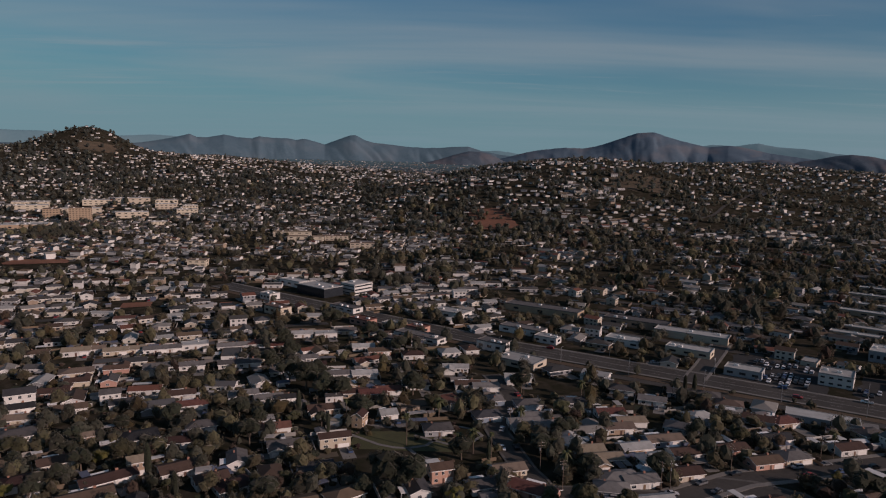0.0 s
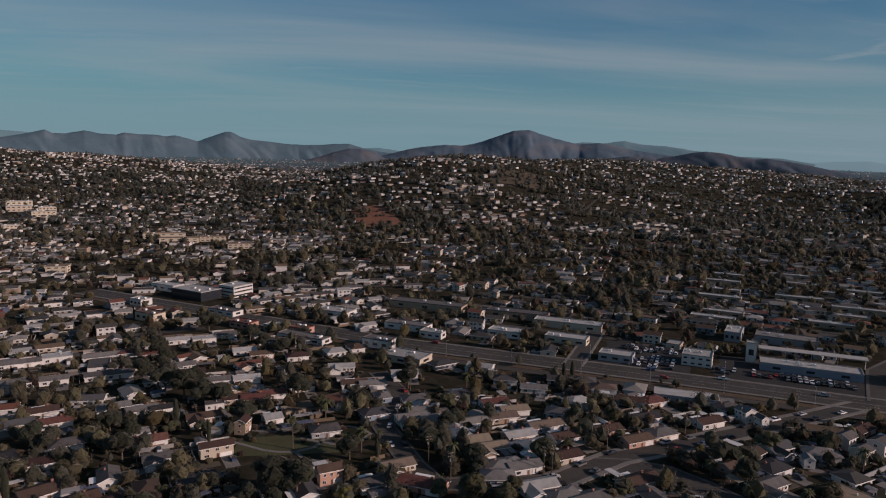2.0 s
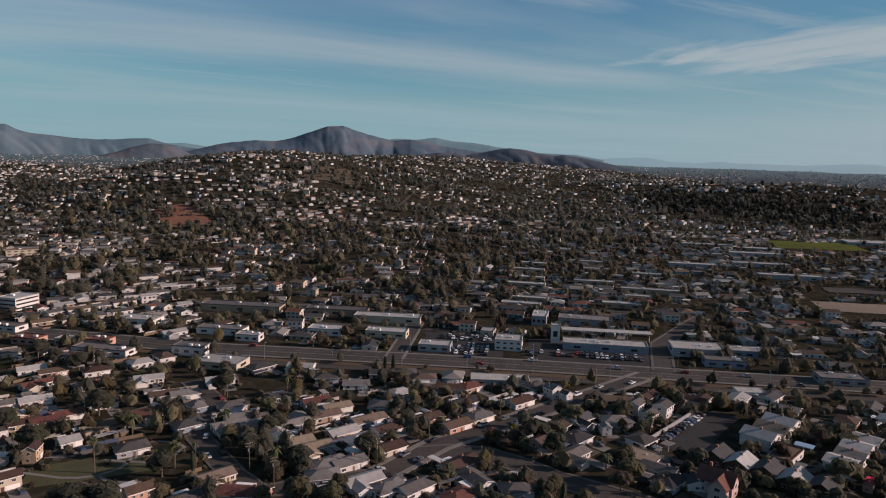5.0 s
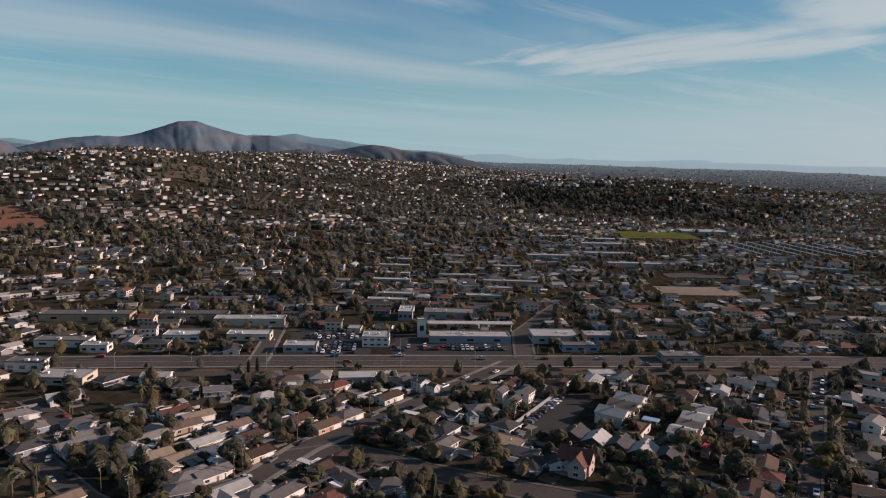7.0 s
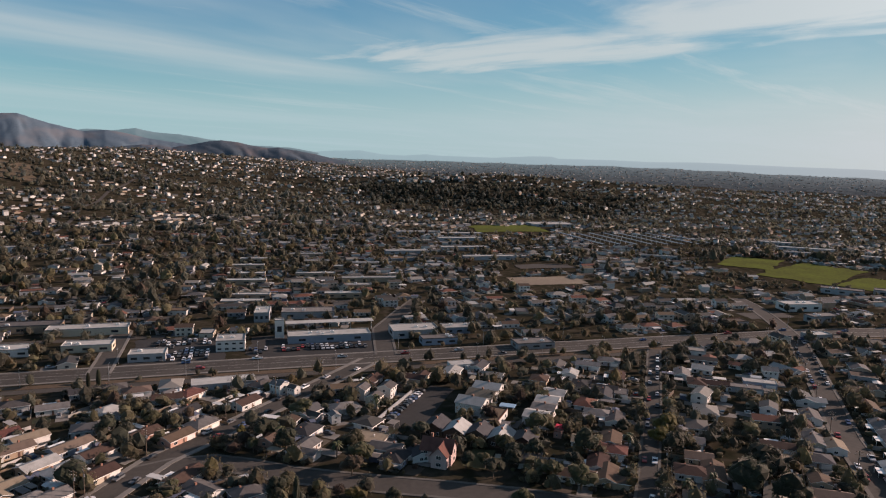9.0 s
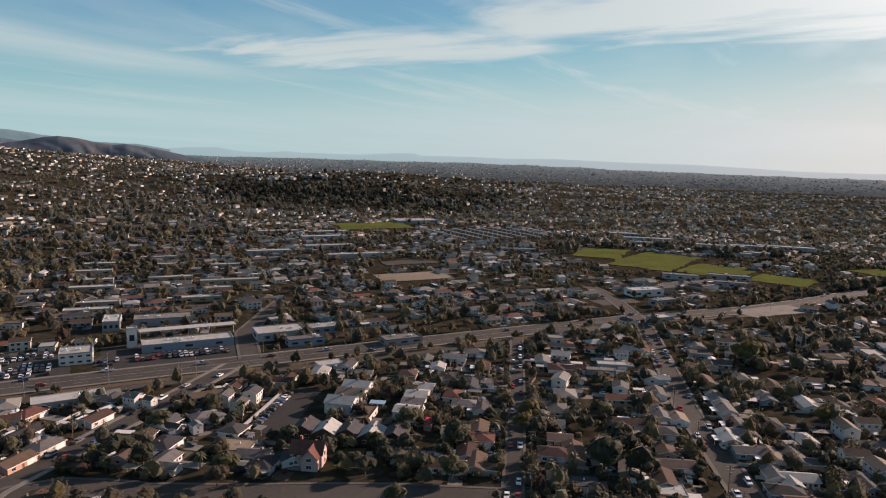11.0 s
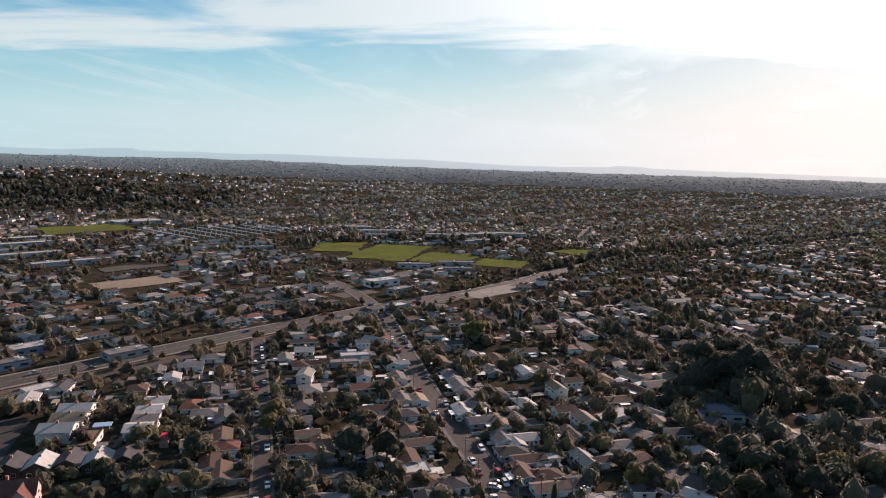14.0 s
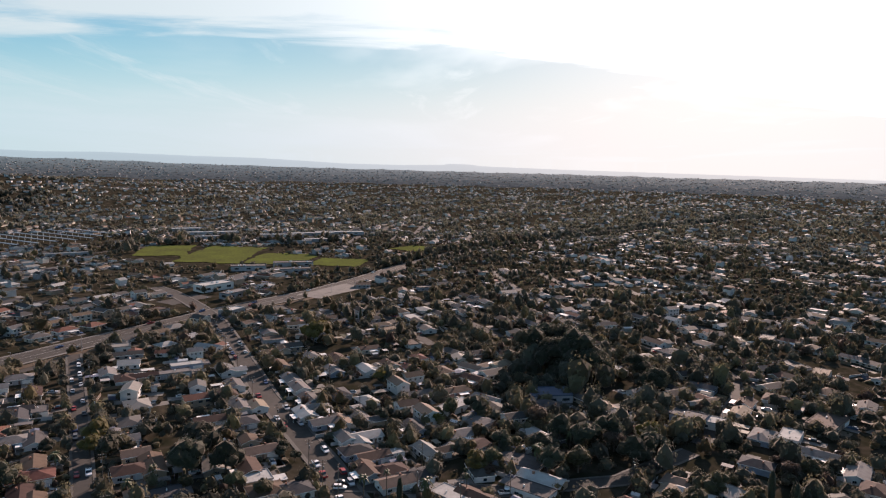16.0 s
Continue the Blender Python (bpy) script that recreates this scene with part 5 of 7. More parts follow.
house(76.0, 281.2, 8, "gable", "t", "t")
house(91.6, 269.5, 15, "gable", "t", "b", 1.2)
house(96.1, 256.9, 15, "gable", "b", "w")
house(81.7, 250.4, 15, "hip", "w", "w")
house(89.7, 239.4, 15, "gable", "b", "c")
house(77.7, 260.8, 15, "gable", "w", "t")
house(64.8, 311.4, 5, "gable", "d", "g")
house(90.6, 330.3, -20, "hip", "g", "g")
house(101.2, 316.0, -20, "gable", "g", "w")
house(82.6, 352.9, -30, "ell", "w", "w")
house(-0.6, 275.3, 10, "hip", "g", "g")
house(86.8, 206.0, 20, "gable", "g", "w")
house(109.0, 216.4, 21, "gable", "b", "c", 1.2)
house(109.2, 203.2, 100, "gable", "g", "w")
house(98.1, 194.0, 21, "hip", "r", "p")
house(119.1, 191.3, -10, "hip", "g", "b")
house(141.9, 294.0, -30, "gable", "b", "w")
house(151.6, 291.9, 15, "hip", "r", "t")
house(116.1, 261.8, 15, "gable", "b", "p")
house(124.2, 250.7, 15, "gable", "b", "p")
house(137.3, 255.3, 15, "hip", "g", "c")
house(139.1, 272.8, 15, "gable", "d", "w")
house(116.0, 295.8, 15, "hip", "w", "w")
house(164.3, 265.1, 15, "gable", "b", "w")
house(182.6, 279.9, 15, "hip", "g", "t")
house(184.6, 268.5, 100, "two", "g", "w", 0.7, 0.9)
house(187.9, 261.7, 100, "two", "g", "w", 0.5, 0.6, 0.8)
house(171.6, 296.7, -28, "flat", "w", "g", 2.2, 1.3)
house(129.8, 323.6, -20, "hip", "g", "w")
house(136.1, 312.0, -20, "hip", "t", "w")
house(118.5, 326.9, -20, "gable", "d", "g")
house(209.0, 237.0, 24, "two", "g", "w", 0.8, 0.9)
house(205.5, 224.5, 24, "two", "g", "c", 0.7, 0.9)
house(219.0, 230.5, 24, "two", "g", "w", 0.8, 1)
house(191.4, 229.2, -20, "hip", "g", "w", 1.1, 1)
house(180.9, 222.8, 70, "two", "g", "w", 0.5, 0.6, 0.7)
house(176.5, 196.1, -65, "flat", "t", "w", 1.1, 1.3)
house(176.0, 184.6, -65, "gable", "g", "w")
house(163.7, 219.5, 20, "hip", "d", "b")
house(153.3, 207.4, 20, "ell", "g", "w")
house(181.8, 173.1, 60, "gable", "d", "w", 0.8)
house(172.7, 176.1, 20, "hip", "d", "b")
house(307.8, 184.3, 25, "gable", "w", "w", 0.7)
house(283.2, 226.0, 20, "gable", "d", "w")
house(278.4, 234.9, -30, "flat", "w", "w")
house(266.8, 144.8, -65, "hip", "g", "b")
house(267.1, 136.3, 25, "gable", "g", "w")
house(245.4, 126.4, 25, "gable", "b", "t")
house(236.0, 122.7, -65, "hip", "r", "t", 1.2)
house(236.4, 134.7, -65, "gable", "t", "w", 0.6)
house(216.1, 112.2, 25, "ell", "b", "t")
house(208.5, 119.8, -65, "gable", "b", "w")
house(237.4, 146.1, 20, "flat", "r", "p", 0.4, 0.4)
house(343.8, 181.5, -65, "hip", "g", "g")
house(328.5, 185.8, -65, "gable", "g", "w")
house(321.8, 164.6, 25, "gable", "b", "w")
house(292.5, 155.7, 25, "gable", "d", "g")
house(296.5, 170.9, 25, "hip", "d", "w")
house(299.7, 159.9, -65, "gable", "d", "w")
house(299.7, 150.5, 25, "flat", "g", "w", 0.7, 0.8)
house(222.2, 119.2, 25, "gable", "b", "w")
house(267.2, 103.9, -65, "gable", "g", "b")
house(254.9, 94.2, -65, "gable", "t", "t", 0.8)
house(244.9, 84.7, 25, "gable", "b", "t", 1.3)
house(240.4, 91.0, -65, "hip", "b", "w")
house(220.1, 81.7, 25, "two", "t", "t", 0.7, 1, 0.7)
house(222.0, 74.3, -65, "flat", "d", "w")
house(351.9, 142.6, 25, "gable", "g", "w")
house(342.7, 130.8, 25, "hip", "b", "w")
house(347.3, 122.9, -65, "gable", "b", "t")
house(352.1, 111.8, -65, "flat", "g", "g", 1.5, 0.8)
house(384.4, 108.0, -65, "two", "g", "w", 0.8, 1)
house(366.9, 107.6, -65, "flat", "w", "b", 1.2, 0.8)
house(297.8, 74.5, -65, "flat", "w", "w", 0.4, 0.5)
house(287.8, 75.6, -65, "gable", "b", "t")
house(275.4, 72.0, -65, "flat", "t", "t", 0.8, 0.8)
house(334.1, 75.2, 25, "gable", "g", "w")
house(321.6, 76.4, 25, "hip", "b", "w")
house(304.8, 66.3, 25, "gable", "g", "c")
house(304.8, 58.8, 25, "gable", "t", "w", 0.8)
house(285.8, 61.1, -65, "hip", "d", "g")
house(263.5, 54.2, 25, "two", "b", "t", 0.8, 1, 0.75)
house(256.7, 48.6, -65, "gable", "t", "t")
house(241.9, 49.9, 25, "gable", "b", "t")
house(233.7, 45.3, -65, "flat", "w", "t", 0.7)
house(224.4, 40.7, -65, "hip", "b", "w")
house(224.9, 31.4, -65, "hip", "d", "w")
house(367.4, 58.6, 25, "gable", "b", "b")
house(389.3, 66.9, 25, "hip", "b", "b")
house(343.1, 49.1, 25, "gable", "g", "b")
house(329.9, 43.2, 25, "gable", "g", "w")
house(313.7, 36.4, 25, "gable", "g", "b")
house(302.5, 32.1, -65, "hip", "g", "b")
house(295.5, 36.3, 25, "gable", "w", "w")
house(285.4, 26.7, -65, "gable", "g", "b")
house(285.4, 19.5, 25, "gable", "t", "w")
house(270.0, 17.3, 25, "ell", "g", "w")
house(269.9, 9.3, -65, "ell", "w", "w")
house(256.1, 12.0, -65, "hip", "d", "b")
house(250.8, 5.4, -65, "gable", "b", "b")
house(253.3, -2.1, -65, "flat", "w", "w", 0.6, 0.6)
house(238.8, 7.1, 25, "gable", "b", "g")
house(238.6, -1.1, -65, "hip", "b", "g")
house(229.6, -3.1, -65, "gable", "t", "w")
house(233.9, -10.1, -65, "hip", "d", "w")
house(359.6, 11.3, 25, "ell", "w", "w")
house(368.0, -0.8, 25, "gable", "b", "c")
house(330.3, -5.0, 25, "two", "t", "w", 1.2)
house(341.1, -12.3, -65, "two", "b", "w")
house(299.9, -8.5, -65, "two", "b", "w")
house(291.4, -17.0, 25, "two", "t", "w", 1.2, 1.1)
house(278.7, -11.7, 25, "gable", "d", "b")
house(288.6, 11.2, 25, "ell", "g", "t")
house(357.5, 29.1, 25, "gable", "g", "b")
house(321.6, 23.4, 25, "hip", "d", "g")
house(283.6, -38.6, -45, "hip", "g", "g", 1.1)
house(258.4, -35.4, -45, "two", "b", "w", 0.9, 1, 0.7)
house(304.4, -30.7, -45, "flat", "w", "w", 1.5)
house(343.5, -44.6, 45, "gable", "b", "w")
house(363.1, -45.4, 45, "ell", "t", "w")
house(368.6, -61.8, -45, "gable", "t", "c")
house(313.5, -46.4, 45, "gable", "g", "w")
house(245.9, -50.1, 50, "flat", "g", "b", 1.4, 1.3)
house(230.7, -55.5, 50, "gable", "w", "t", 1.3)
house(223.1, -49.8, 50, "flat", "g", "w", 1.2)
house(304.2, -75.6, 50, "hip", "d", "b", 1.3, 1.2)
house(281.2, -78.9, 50, "gable", "d", "b", 0.7)
house(287.4, -134.5, 50, "flat", "g", "b", 1.1, 1.2, 1.5)
house(282.6, -144.0, 50, "flat", "w", "w", 0.8, 1.1, 1.2)
house(294.2, -161.6, -40, "gable", "t", "w")
house(306.8, -171.0, -40, "gable", "b", "w")
house(313.1, -188.6, -40, "hip", "b", "w")
house(306.7, -196.3, 50, "gable", "g", "w")
house(283.4, -196.8, -50, "flat", "t", "t", 1.6, 1.5)
house(267.8, -157.9, -40, "hip", "g", "b", 1.2)
house(248.9, -170.7, 50, "gable", "g", "w", 1.1)
house(240.7, -140.7, 50, "hip", "d", "b")
house(232.8, -175.8, -40, "gable", "g", "w", 1.2)
house(219.4, -172.7, -40, "hip", "b", "w")
house(226.1, -104.5, 50, "hip", "t", "c")
house(219.1, -98.5, -40, "hip", "t", "c")
house(216.9, -105.5, 50, "gable", "w", "t")
house(219.7, -22.1, 45, "flat", "w", "w")
house(218.7, -29.6, 45, "gable", "b", "w")
house(301.2, -228.2, -40, "gable", "g", "w")
house(354.3, -239.8, -40, "flat", "t", "t")
house(349.0, -196.3, -40, "hip", "b", "g")
house(330.1, -160.7, 50, "gable", "d", "b")
house(363.8, -124.4, 20, "flat", "w", "w", 1.6, 0.5, 1)
house(267.7, -170.2, -40, "flat", "w", "w")
house(297.5, -215.7, -40, "hip", "b", "g")

# ---- terraces of town houses and the little park ----
def townhouses(x, y, turn, roofs, pitch, deep, h, rise, label, skin=None):
    """Steep gabled units side by side, ridges across the row."""
    ob = new("townhouse_row")
    n = len(roofs)
    for k, key in enumerate(roofs):
        u = (k - (n - 1) / 2) * pitch
        step = 0.0 if k % 2 else 0.8
        part("wall", shifted(gable_walls(deep, pitch - 0.6, h, rise), u, step, 0, 90), skin or WALLS["w"], ob)
        part("roof", shifted(gable_roof(deep, pitch - 0.6, h, rise, 0.45, 0.2), u, step, 0, 90), ROOFS[key], ob)
        for s in (-1, 1):
            for st in range(1 if h < 4 else 2):
                for dx in (-pitch * 0.22, pitch * 0.22):
                    window(ob, u + dx, s * deep / 2 + step, 0.9 + 2.6 * st, 1.5, 1.2, "+y" if s > 0 else "-y")
        part("chimney", box(u - 0.4, u + 0.4, step - 0.5, step + 0.3, h + rise * 0.5, h + rise + 1.0), BRICK, ob)
    ob.matrix_basis = pose(x, y, float(land(x, y)), 0, 0, turn)
    c, s = math.cos(radians(turn)), math.sin(radians(turn))
    for k in range(n):
        u = (k - (n - 1) / 2) * pitch
        KEEP_CLEAR.append((x + u * c, y + u * s, deep * 0.42))
    return tagged(ob, label, "town houses", "terraces")


townhouses(244, 192.4, 19, "wtw", 11.0, 12.5, 4.8, 2.0, "terrace of three white town houses with pale gabled roofs")
townhouses(258.5, 166, 20, "wgww", 10.5, 10.0, 3.6, 1.3, "row of white-roofed cottages joined side by side")
townhouses(211, 167.2, -67, "dwdwd", 9.4, 11.0, 3.4, 2.4, "long terrace with alternating dark and white steep roofs", ROOFS["b"])
part_wall = new("boundary_wall", mesh_of("boundary_wall", *shifted(join(box(-23, 23, -0.15, 0.15, 0, 1.8), box(-23, 23, -0.21, 0.21, 1.8, 1.92)), 214.5, 218.3, 0, 22.3), WALLS["g"]))
tagged(part_wall, "long pale garden wall beside the parking court", "wall")
AWNING = material("blue_canvas", (0.2, 0.33, 0.45), (0.15, 0.26, 0.38), 0.8)
canopy(244.5, 178, -65, 7, 4.5, 2.6, AWNING, "pale blue canvas awning in a yard")
PARK_PATHS = ([(-39, 273), (-32, 268), (-24, 262), (-18, 259.5), (-12, 259), (-5, 262), (-2, 267), (0, 272)], [(0, 272), (3, 279), (9, 282), (15, 279), (18, 273), (14, 267), (7, 265), (1, 268), (0, 272)], [(-10, 272), (-4, 268), (5, 263)], [(-12, 259), (-8, 252), (2, 248)])
for path in PARK_PATHS:
    tagged(new("footpath", mesh_of("footpath", *ribbon(path, -0.8, 0.8, 0.2, 0.1), CONCRETE)), "pale concrete footpath curving through the park", "footpath", kind="structure")
    ROAD_LINES.append((path, 1.0))
for a, b in ((-22, 268), (-8, 266), (9, 273), (205, 201), (222, 208), (238, 215)):
    KEEP_CLEAR.append((a, b, 8))
    OPEN_PLACES.append((a, b, 8))

def villa(x, y, turn):
    """A tall house with two steep crossing gables."""
    ob = new("house")
    part("wall", join(gable_walls(12, 7, 5.2, 3.6), shifted(gable_walls(9, 6, 5.0, 3.2), 2.2, -2.6, 0, 90)), WALLS["k"], ob)
    part("roof", join(gable_roof(12, 7, 5.2, 3.6, 0.5, 0.2), shifted(gable_roof(9.4, 6, 5.0, 3.2, 0.5, 0.2), 2.2, -2.6, 0.01, 90)), ROOFS["r"], ob)
    part("chimney", box(-3.4, -2.5, 0.6, 1.5, 6.4, 10.0), BRICK, ob)
    for z in (0.9, 3.6):
        window(ob, -4.0, -3.5, z, 1.4, 1.3, "-y")
        window(ob, 2.2, -7.1, z, 1.8, 1.3, "-y")
        window(ob, 6.0, 0.5, z, 1.4, 1.3, "+x")
        window(ob, -6.0, 0.0, z, 1.4, 1.3, "-x")
        window(ob, 0.0, 3.5, z, 1.6, 1.3, "+y")
    ob.matrix_basis = pose(x, y, float(land(x, y)), 0, 0, turn)
    KEEP_CLEAR.append((x, y, 6.5))
    return tagged(ob, "tall pink house with two steep red tile gables", "house", "houses of the suburb")


villa(185, 166, -65)
RED_CANVAS = material("red_canvas", (0.5, 0.03, 0.06), (0.4, 0.02, 0.045), 1.0)
canopy(240.5, 147.5, 20, 5, 4, 2.5, RED_CANVAS, "bright red canvas awning in a yard")
# long wall and the low blue-roofed hall behind it
for a, b in (((353, -47), (357, -70)), ((357, -70), (337, -81))):
    a, b = Vector(a), Vector(b)
    d, mid = b - a, (a + b) / 2
    wall_ob = new("boundary_wall", mesh_of("boundary_wall", *join(box(-d.length / 2, d.length / 2, -0.15, 0.15, 0, 2.0), box(-d.length / 2, d.length / 2, -0.22, 0.22, 2.0, 2.12)), WALLS["t"]))
    wall_ob.matrix_basis = pose(mid.x, mid.y, 0, 0, 0, math.degrees(math.atan2(d.y, d.x)))
    tagged(wall_ob, "long tan garden wall with a coping", "wall")
commercial(319, -78, -85, 20, 13, 3.6, "u", "g", 1, "low hall with a dull blue flat roof", 3, 1)

# more houses in the gaps of the nearest blocks
gap = random.Random(17)
tries = 0
while len(HOUSE_SPOTS) < 278 and tries < 6000:
    tries += 1
    r, az = gap.uniform(214, 400), gap.uniform(-34, 128)
    x, y = polar(az, r)
    if on_road(x, y, 6) or not is_free(x, y, 7.5) or any(math.hypot(x - a, y - b) < c for a, b, c in OPEN_PLACES):
        continue
    base = 25 if az > 40 else 18
    house(x, y, base + gap.choice((0, 90, 180)), gap.choice(("gable", "hip", "ell", "gable")), gap.choice("gggbbbtdr"), gap.choice("wwcctgp"), gap.uniform(0.8, 1.05), gap.uniform(0.85, 1.05))

# cars at the kerbs
kerb = random.Random(23)
for line, width, every in ((STREET_B, 6.2, 8.5), (STREET_C, 9.6, 9.5), (STREET_A, 9, 13), (STREET_0, 8, 15), (STREET_D, 6.6, 15)):
    pts = even(line, every)
    for k in range(len(pts) - 1):
        d = (pts[k + 1] - pts[k]).normalized()
        s = Vector((d.y, -d.x))
        for side in (-1, 1):
            if kerb.random() < 0.5:
                continue
            q = pts[k] + s * side * (width / 2 - 1.2)
            if math.hypot(q.x, q.y) < 620:
                car(q.x, q.y, math.degrees(math.atan2(d.y, d.x)) + kerb.choice((0, 180)), kerb.choice(("sedan", "suv", "pickup", "sedan")), kerb.choice("wwsskkggrb"))
for k in range(12):
    car(198 + 3.3 * k, 207.2 + 1.42 * k, 24 + 75, kerb.choice(("sedan", "suv")), kerb.choice("skgkgwb"), "parked in the apartment court")
pts = even(BLVD[2:11], 26)
for k in range(len(pts) - 1):
    d = (pts[k + 1] - pts[k]).normalized()
    s = Vector((d.y, -d.x))
    for side in (-1, 1):
        if kerb.random() < 0.4:
            q = pts[k] + s * side * kerb.choice((3.2, 8.5)) + d * kerb.uniform(-8, 8)
            car(q.x, q.y, math.degrees(math.atan2(d.y, d.x)) + (0 if side > 0 else 180), kerb.choice(("sedan", "suv", "pickup")), kerb.choice("wskgrb"), "on the main road", "cars on the main road")


# ---- poles and street lamps ----
WOOD = material("pole_wood", (0.16, 0.12, 0.09), (0.1, 0.075, 0.055), 1.5)
STEEL = material("lamp_steel", (0.35, 0.36, 0.37), None, 1.0, rough=0.5, metal=0.6)


def pole_model():
    ob = new("utility_pole")
    part("post", tube(0, 0, -0.2, 11, 0.17, 0.11), WOOD, ob)
    for z in (9.2, 10.3):
        arm = part("crossarm", box(-1.3, 1.3, -0.06, 0.06, z, z + 0.13), WOOD, ob)
        part("insulators", join(*[tube(x, 0, z + 0.13, z + 0.3, 0.05, 0.04, 6) for x in (-1.2, -0.5, 0.5, 1.2)]), TRIM, arm, "row of pale insulators")
    part("transformer", tube(0.35, 0, 7.4, 8.4, 0.22, 0.22), STEEL, ob)
    return ob


def lamp_model():
    ob = new("street_lamp")
    part("post", tube(0, 0, -0.2, 9, 0.11, 0.07), STEEL, ob)
    arm = part("arm", box(0, 2.2, -0.04, 0.04, 8.9, 9.0), STEEL, ob)
    part("lamp_head", box(1.8, 2.5, -0.13, 0.13, 8.78, 8.92), TRIM, arm, "pale lamp head")
    return ob


def along(line, every, off, model, label, category, group):
    first, pts = model, even(line, every)
    n = 0
    for k in range(len(pts) - 1):
        d = (pts[k + 1] - pts[k]).normalized()
        q = pts[k] + Vector((d.y, -d.x)) * off
        if not is_free(q.x, q.y, -3):
            continue
        m = pose(q.x, q.y, float(land(q.x, q.y)), 0, 0, math.degrees(math.atan2(d.y, d.x)) + (90 if off > 0 else -90))
        if first:
            first.matrix_basis, ob, first = m, model, None
        else:
            ob = copy_thing(model, m)
        tagged(ob, label, category, group)
        n += 1
    return model


lamp_label = ("grey steel street lamp with a curved arm", "street lamp", "street lamps")
along(BLVD[2:11], 34, 14.2, lamp_model(), *lamp_label)
along(BLVD[2:11], 40, -14.2, lamp_model(), *lamp_label)
pole_label = ("brown wooden utility pole with two crossarms", "utility pole", "utility poles")
for line, off in ((STREET_A, -6.2), (STREET_B, 6.2), (STREET_C, 31), (STREET_C, -6.5), (STREET_0, 6.0), (STREET_D, 6.2)):
    along(line, 38, off, pole_model(), *pole_label)

# ---- the nearest trees ----
def tree_at(az, r, key, size):
    tree(*polar(az, r), key, size, az * 40)


tree_at(-2.8, 262, "p0", 1.0)
tree_at(1.8, 258, "p1", 1.3)
tree_at(3.0, 256, "p1", 1.35)
tree_at(4.6, 252, "p0", 0.8)
tree_at(7.0, 288, "p1", 1.1)
tree_at(20.2, 348, "c", 1.15)
tree_at(20.9, 350, "c", 1.05)
tree_at(51.3, 326, "c", 0.9)
tree_at(51.9, 330, "c", 0.8)
tree_at(93.5, 219, "p1", 1.2)
tree_at(97, 222, "p0", 0.7)
tree_at(90, 221, "p0", 0.8)
tree_at(88, 224, "p1", 1.0)
tree_at(103, 250, "p1", 1.3)
tree_at(69, 238, "p1", 1.0)
tree_at(40.6, 236, "o6", 1.1)
tree_at(34.6, 262, "p1", 1.2)
tree_at(-8, 290, "p0", 0.7)
tree_at(31, 300, "p0", 0.8)
tree_at(12, 330, "p1", 1.1)
tree_at(87.0, 470, "c", 0.9)
tree_at(87.6, 472, "c", 1.0)
tree_at(88.2, 474, "c", 0.8)
tree_at(-9.5, 232, "o1", 1.7)
tree_at(-11.5, 226, "o3", 1.8)
tree_at(-4.5, 226, "o1", 1.8)
tree_at(-2.5, 222, "o3", 1.9)
tree_at(-6.5, 222, "o7", 1.7)
tree_at(2.0, 250, "o1", 1.2)
tree_at(33.2, 268, "o1", 1.4)
tree_at(35.0, 258, "o3", 1.3)
tree_at(73.5, 250, "o1", 1.8)
tree_at(75.0, 258, "o3", 1.8)
tree_at(76.5, 247, "o7", 1.7)
tree_at(74.5, 270, "o1", 1.6)
tree_at(66.5, 282, "o4", 1.5)
tree_at(67.0, 292, "o4", 1.3)
tree_at(79.5, 226, "o5", 1.4)
tree_at(60.5, 232, "o5", 1.3)
tree_at(58, 238, "o0", 1.3)
tree_at(105, 275, "o7", 1.7)
tree_at(107, 270, "o1", 1.6)
tree_at(109, 280, "o3", 1.8)
tree_at(104, 245, "o3", 1.5)
tree_at(111, 262, "o7", 1.6)
tree_at(106.5, 250, "o5", 1.4)
tree_at(112.5, 270, "o1", 1.5)
tree_at(100, 262, "o3", 1.3)
tree_at(83.7, 420, "o4", 1.9)
tree_at(84.5, 428, "o4", 1.6)
tree_at(89.5, 338, "o4", 1.4)
tree_at(116, 232, "o5", 1.3)
for x, y, key, size in ((206, 146, "o1", 0.9), (192, 149, "o5", 0.8), (187, 154, "o3", 0.9), (203, 165, "o0", 0.7), (212, 141, "o7", 1.1), (199, 141, "o3", 1.0), (188, 142, "o1", 1.0), (208, 152, "o2", 0.7), (183, 178, "o7", 0.9), (194, 184, "o1", 1.0), (190, 190, "o3", 0.8)):
    tree(x, y, key, size, x * 7)
for x, y, key, size in YARD_TREES:
    tree(x, y, key, size, x * 11)
for az, r, key, size in GREAT_TREES:
    tree_at(az, r, key, size)
near = random.Random(31)
tries = 0
while len(TREE_SPOTS) < 270 and tries < 9000:
    tries += 1
    az = near.uniform(-34, 128)
    x, y = polar(az, near.uniform(213, 300))
    size = near.uniform(0.5, 1.35)
    if on_road(x, y, 0.3 + size * 2.2) or not is_free(x, y, size * 1.6) or any(math.hypot(x - a, y - b) < c for a, b, c in OPEN_PLACES) or any((x - a) ** 2 + (y - b) ** 2 < 12 for a, b in TREE_SPOTS):
        continue
    tree(x, y, near.choice(("o0", "o1", "o2", "o3", "o3", "o4", "o5", "o6", "o7", "o1", "p1", "c")), size, near.uniform(0, 360), near.uniform(0.8, 1.2))

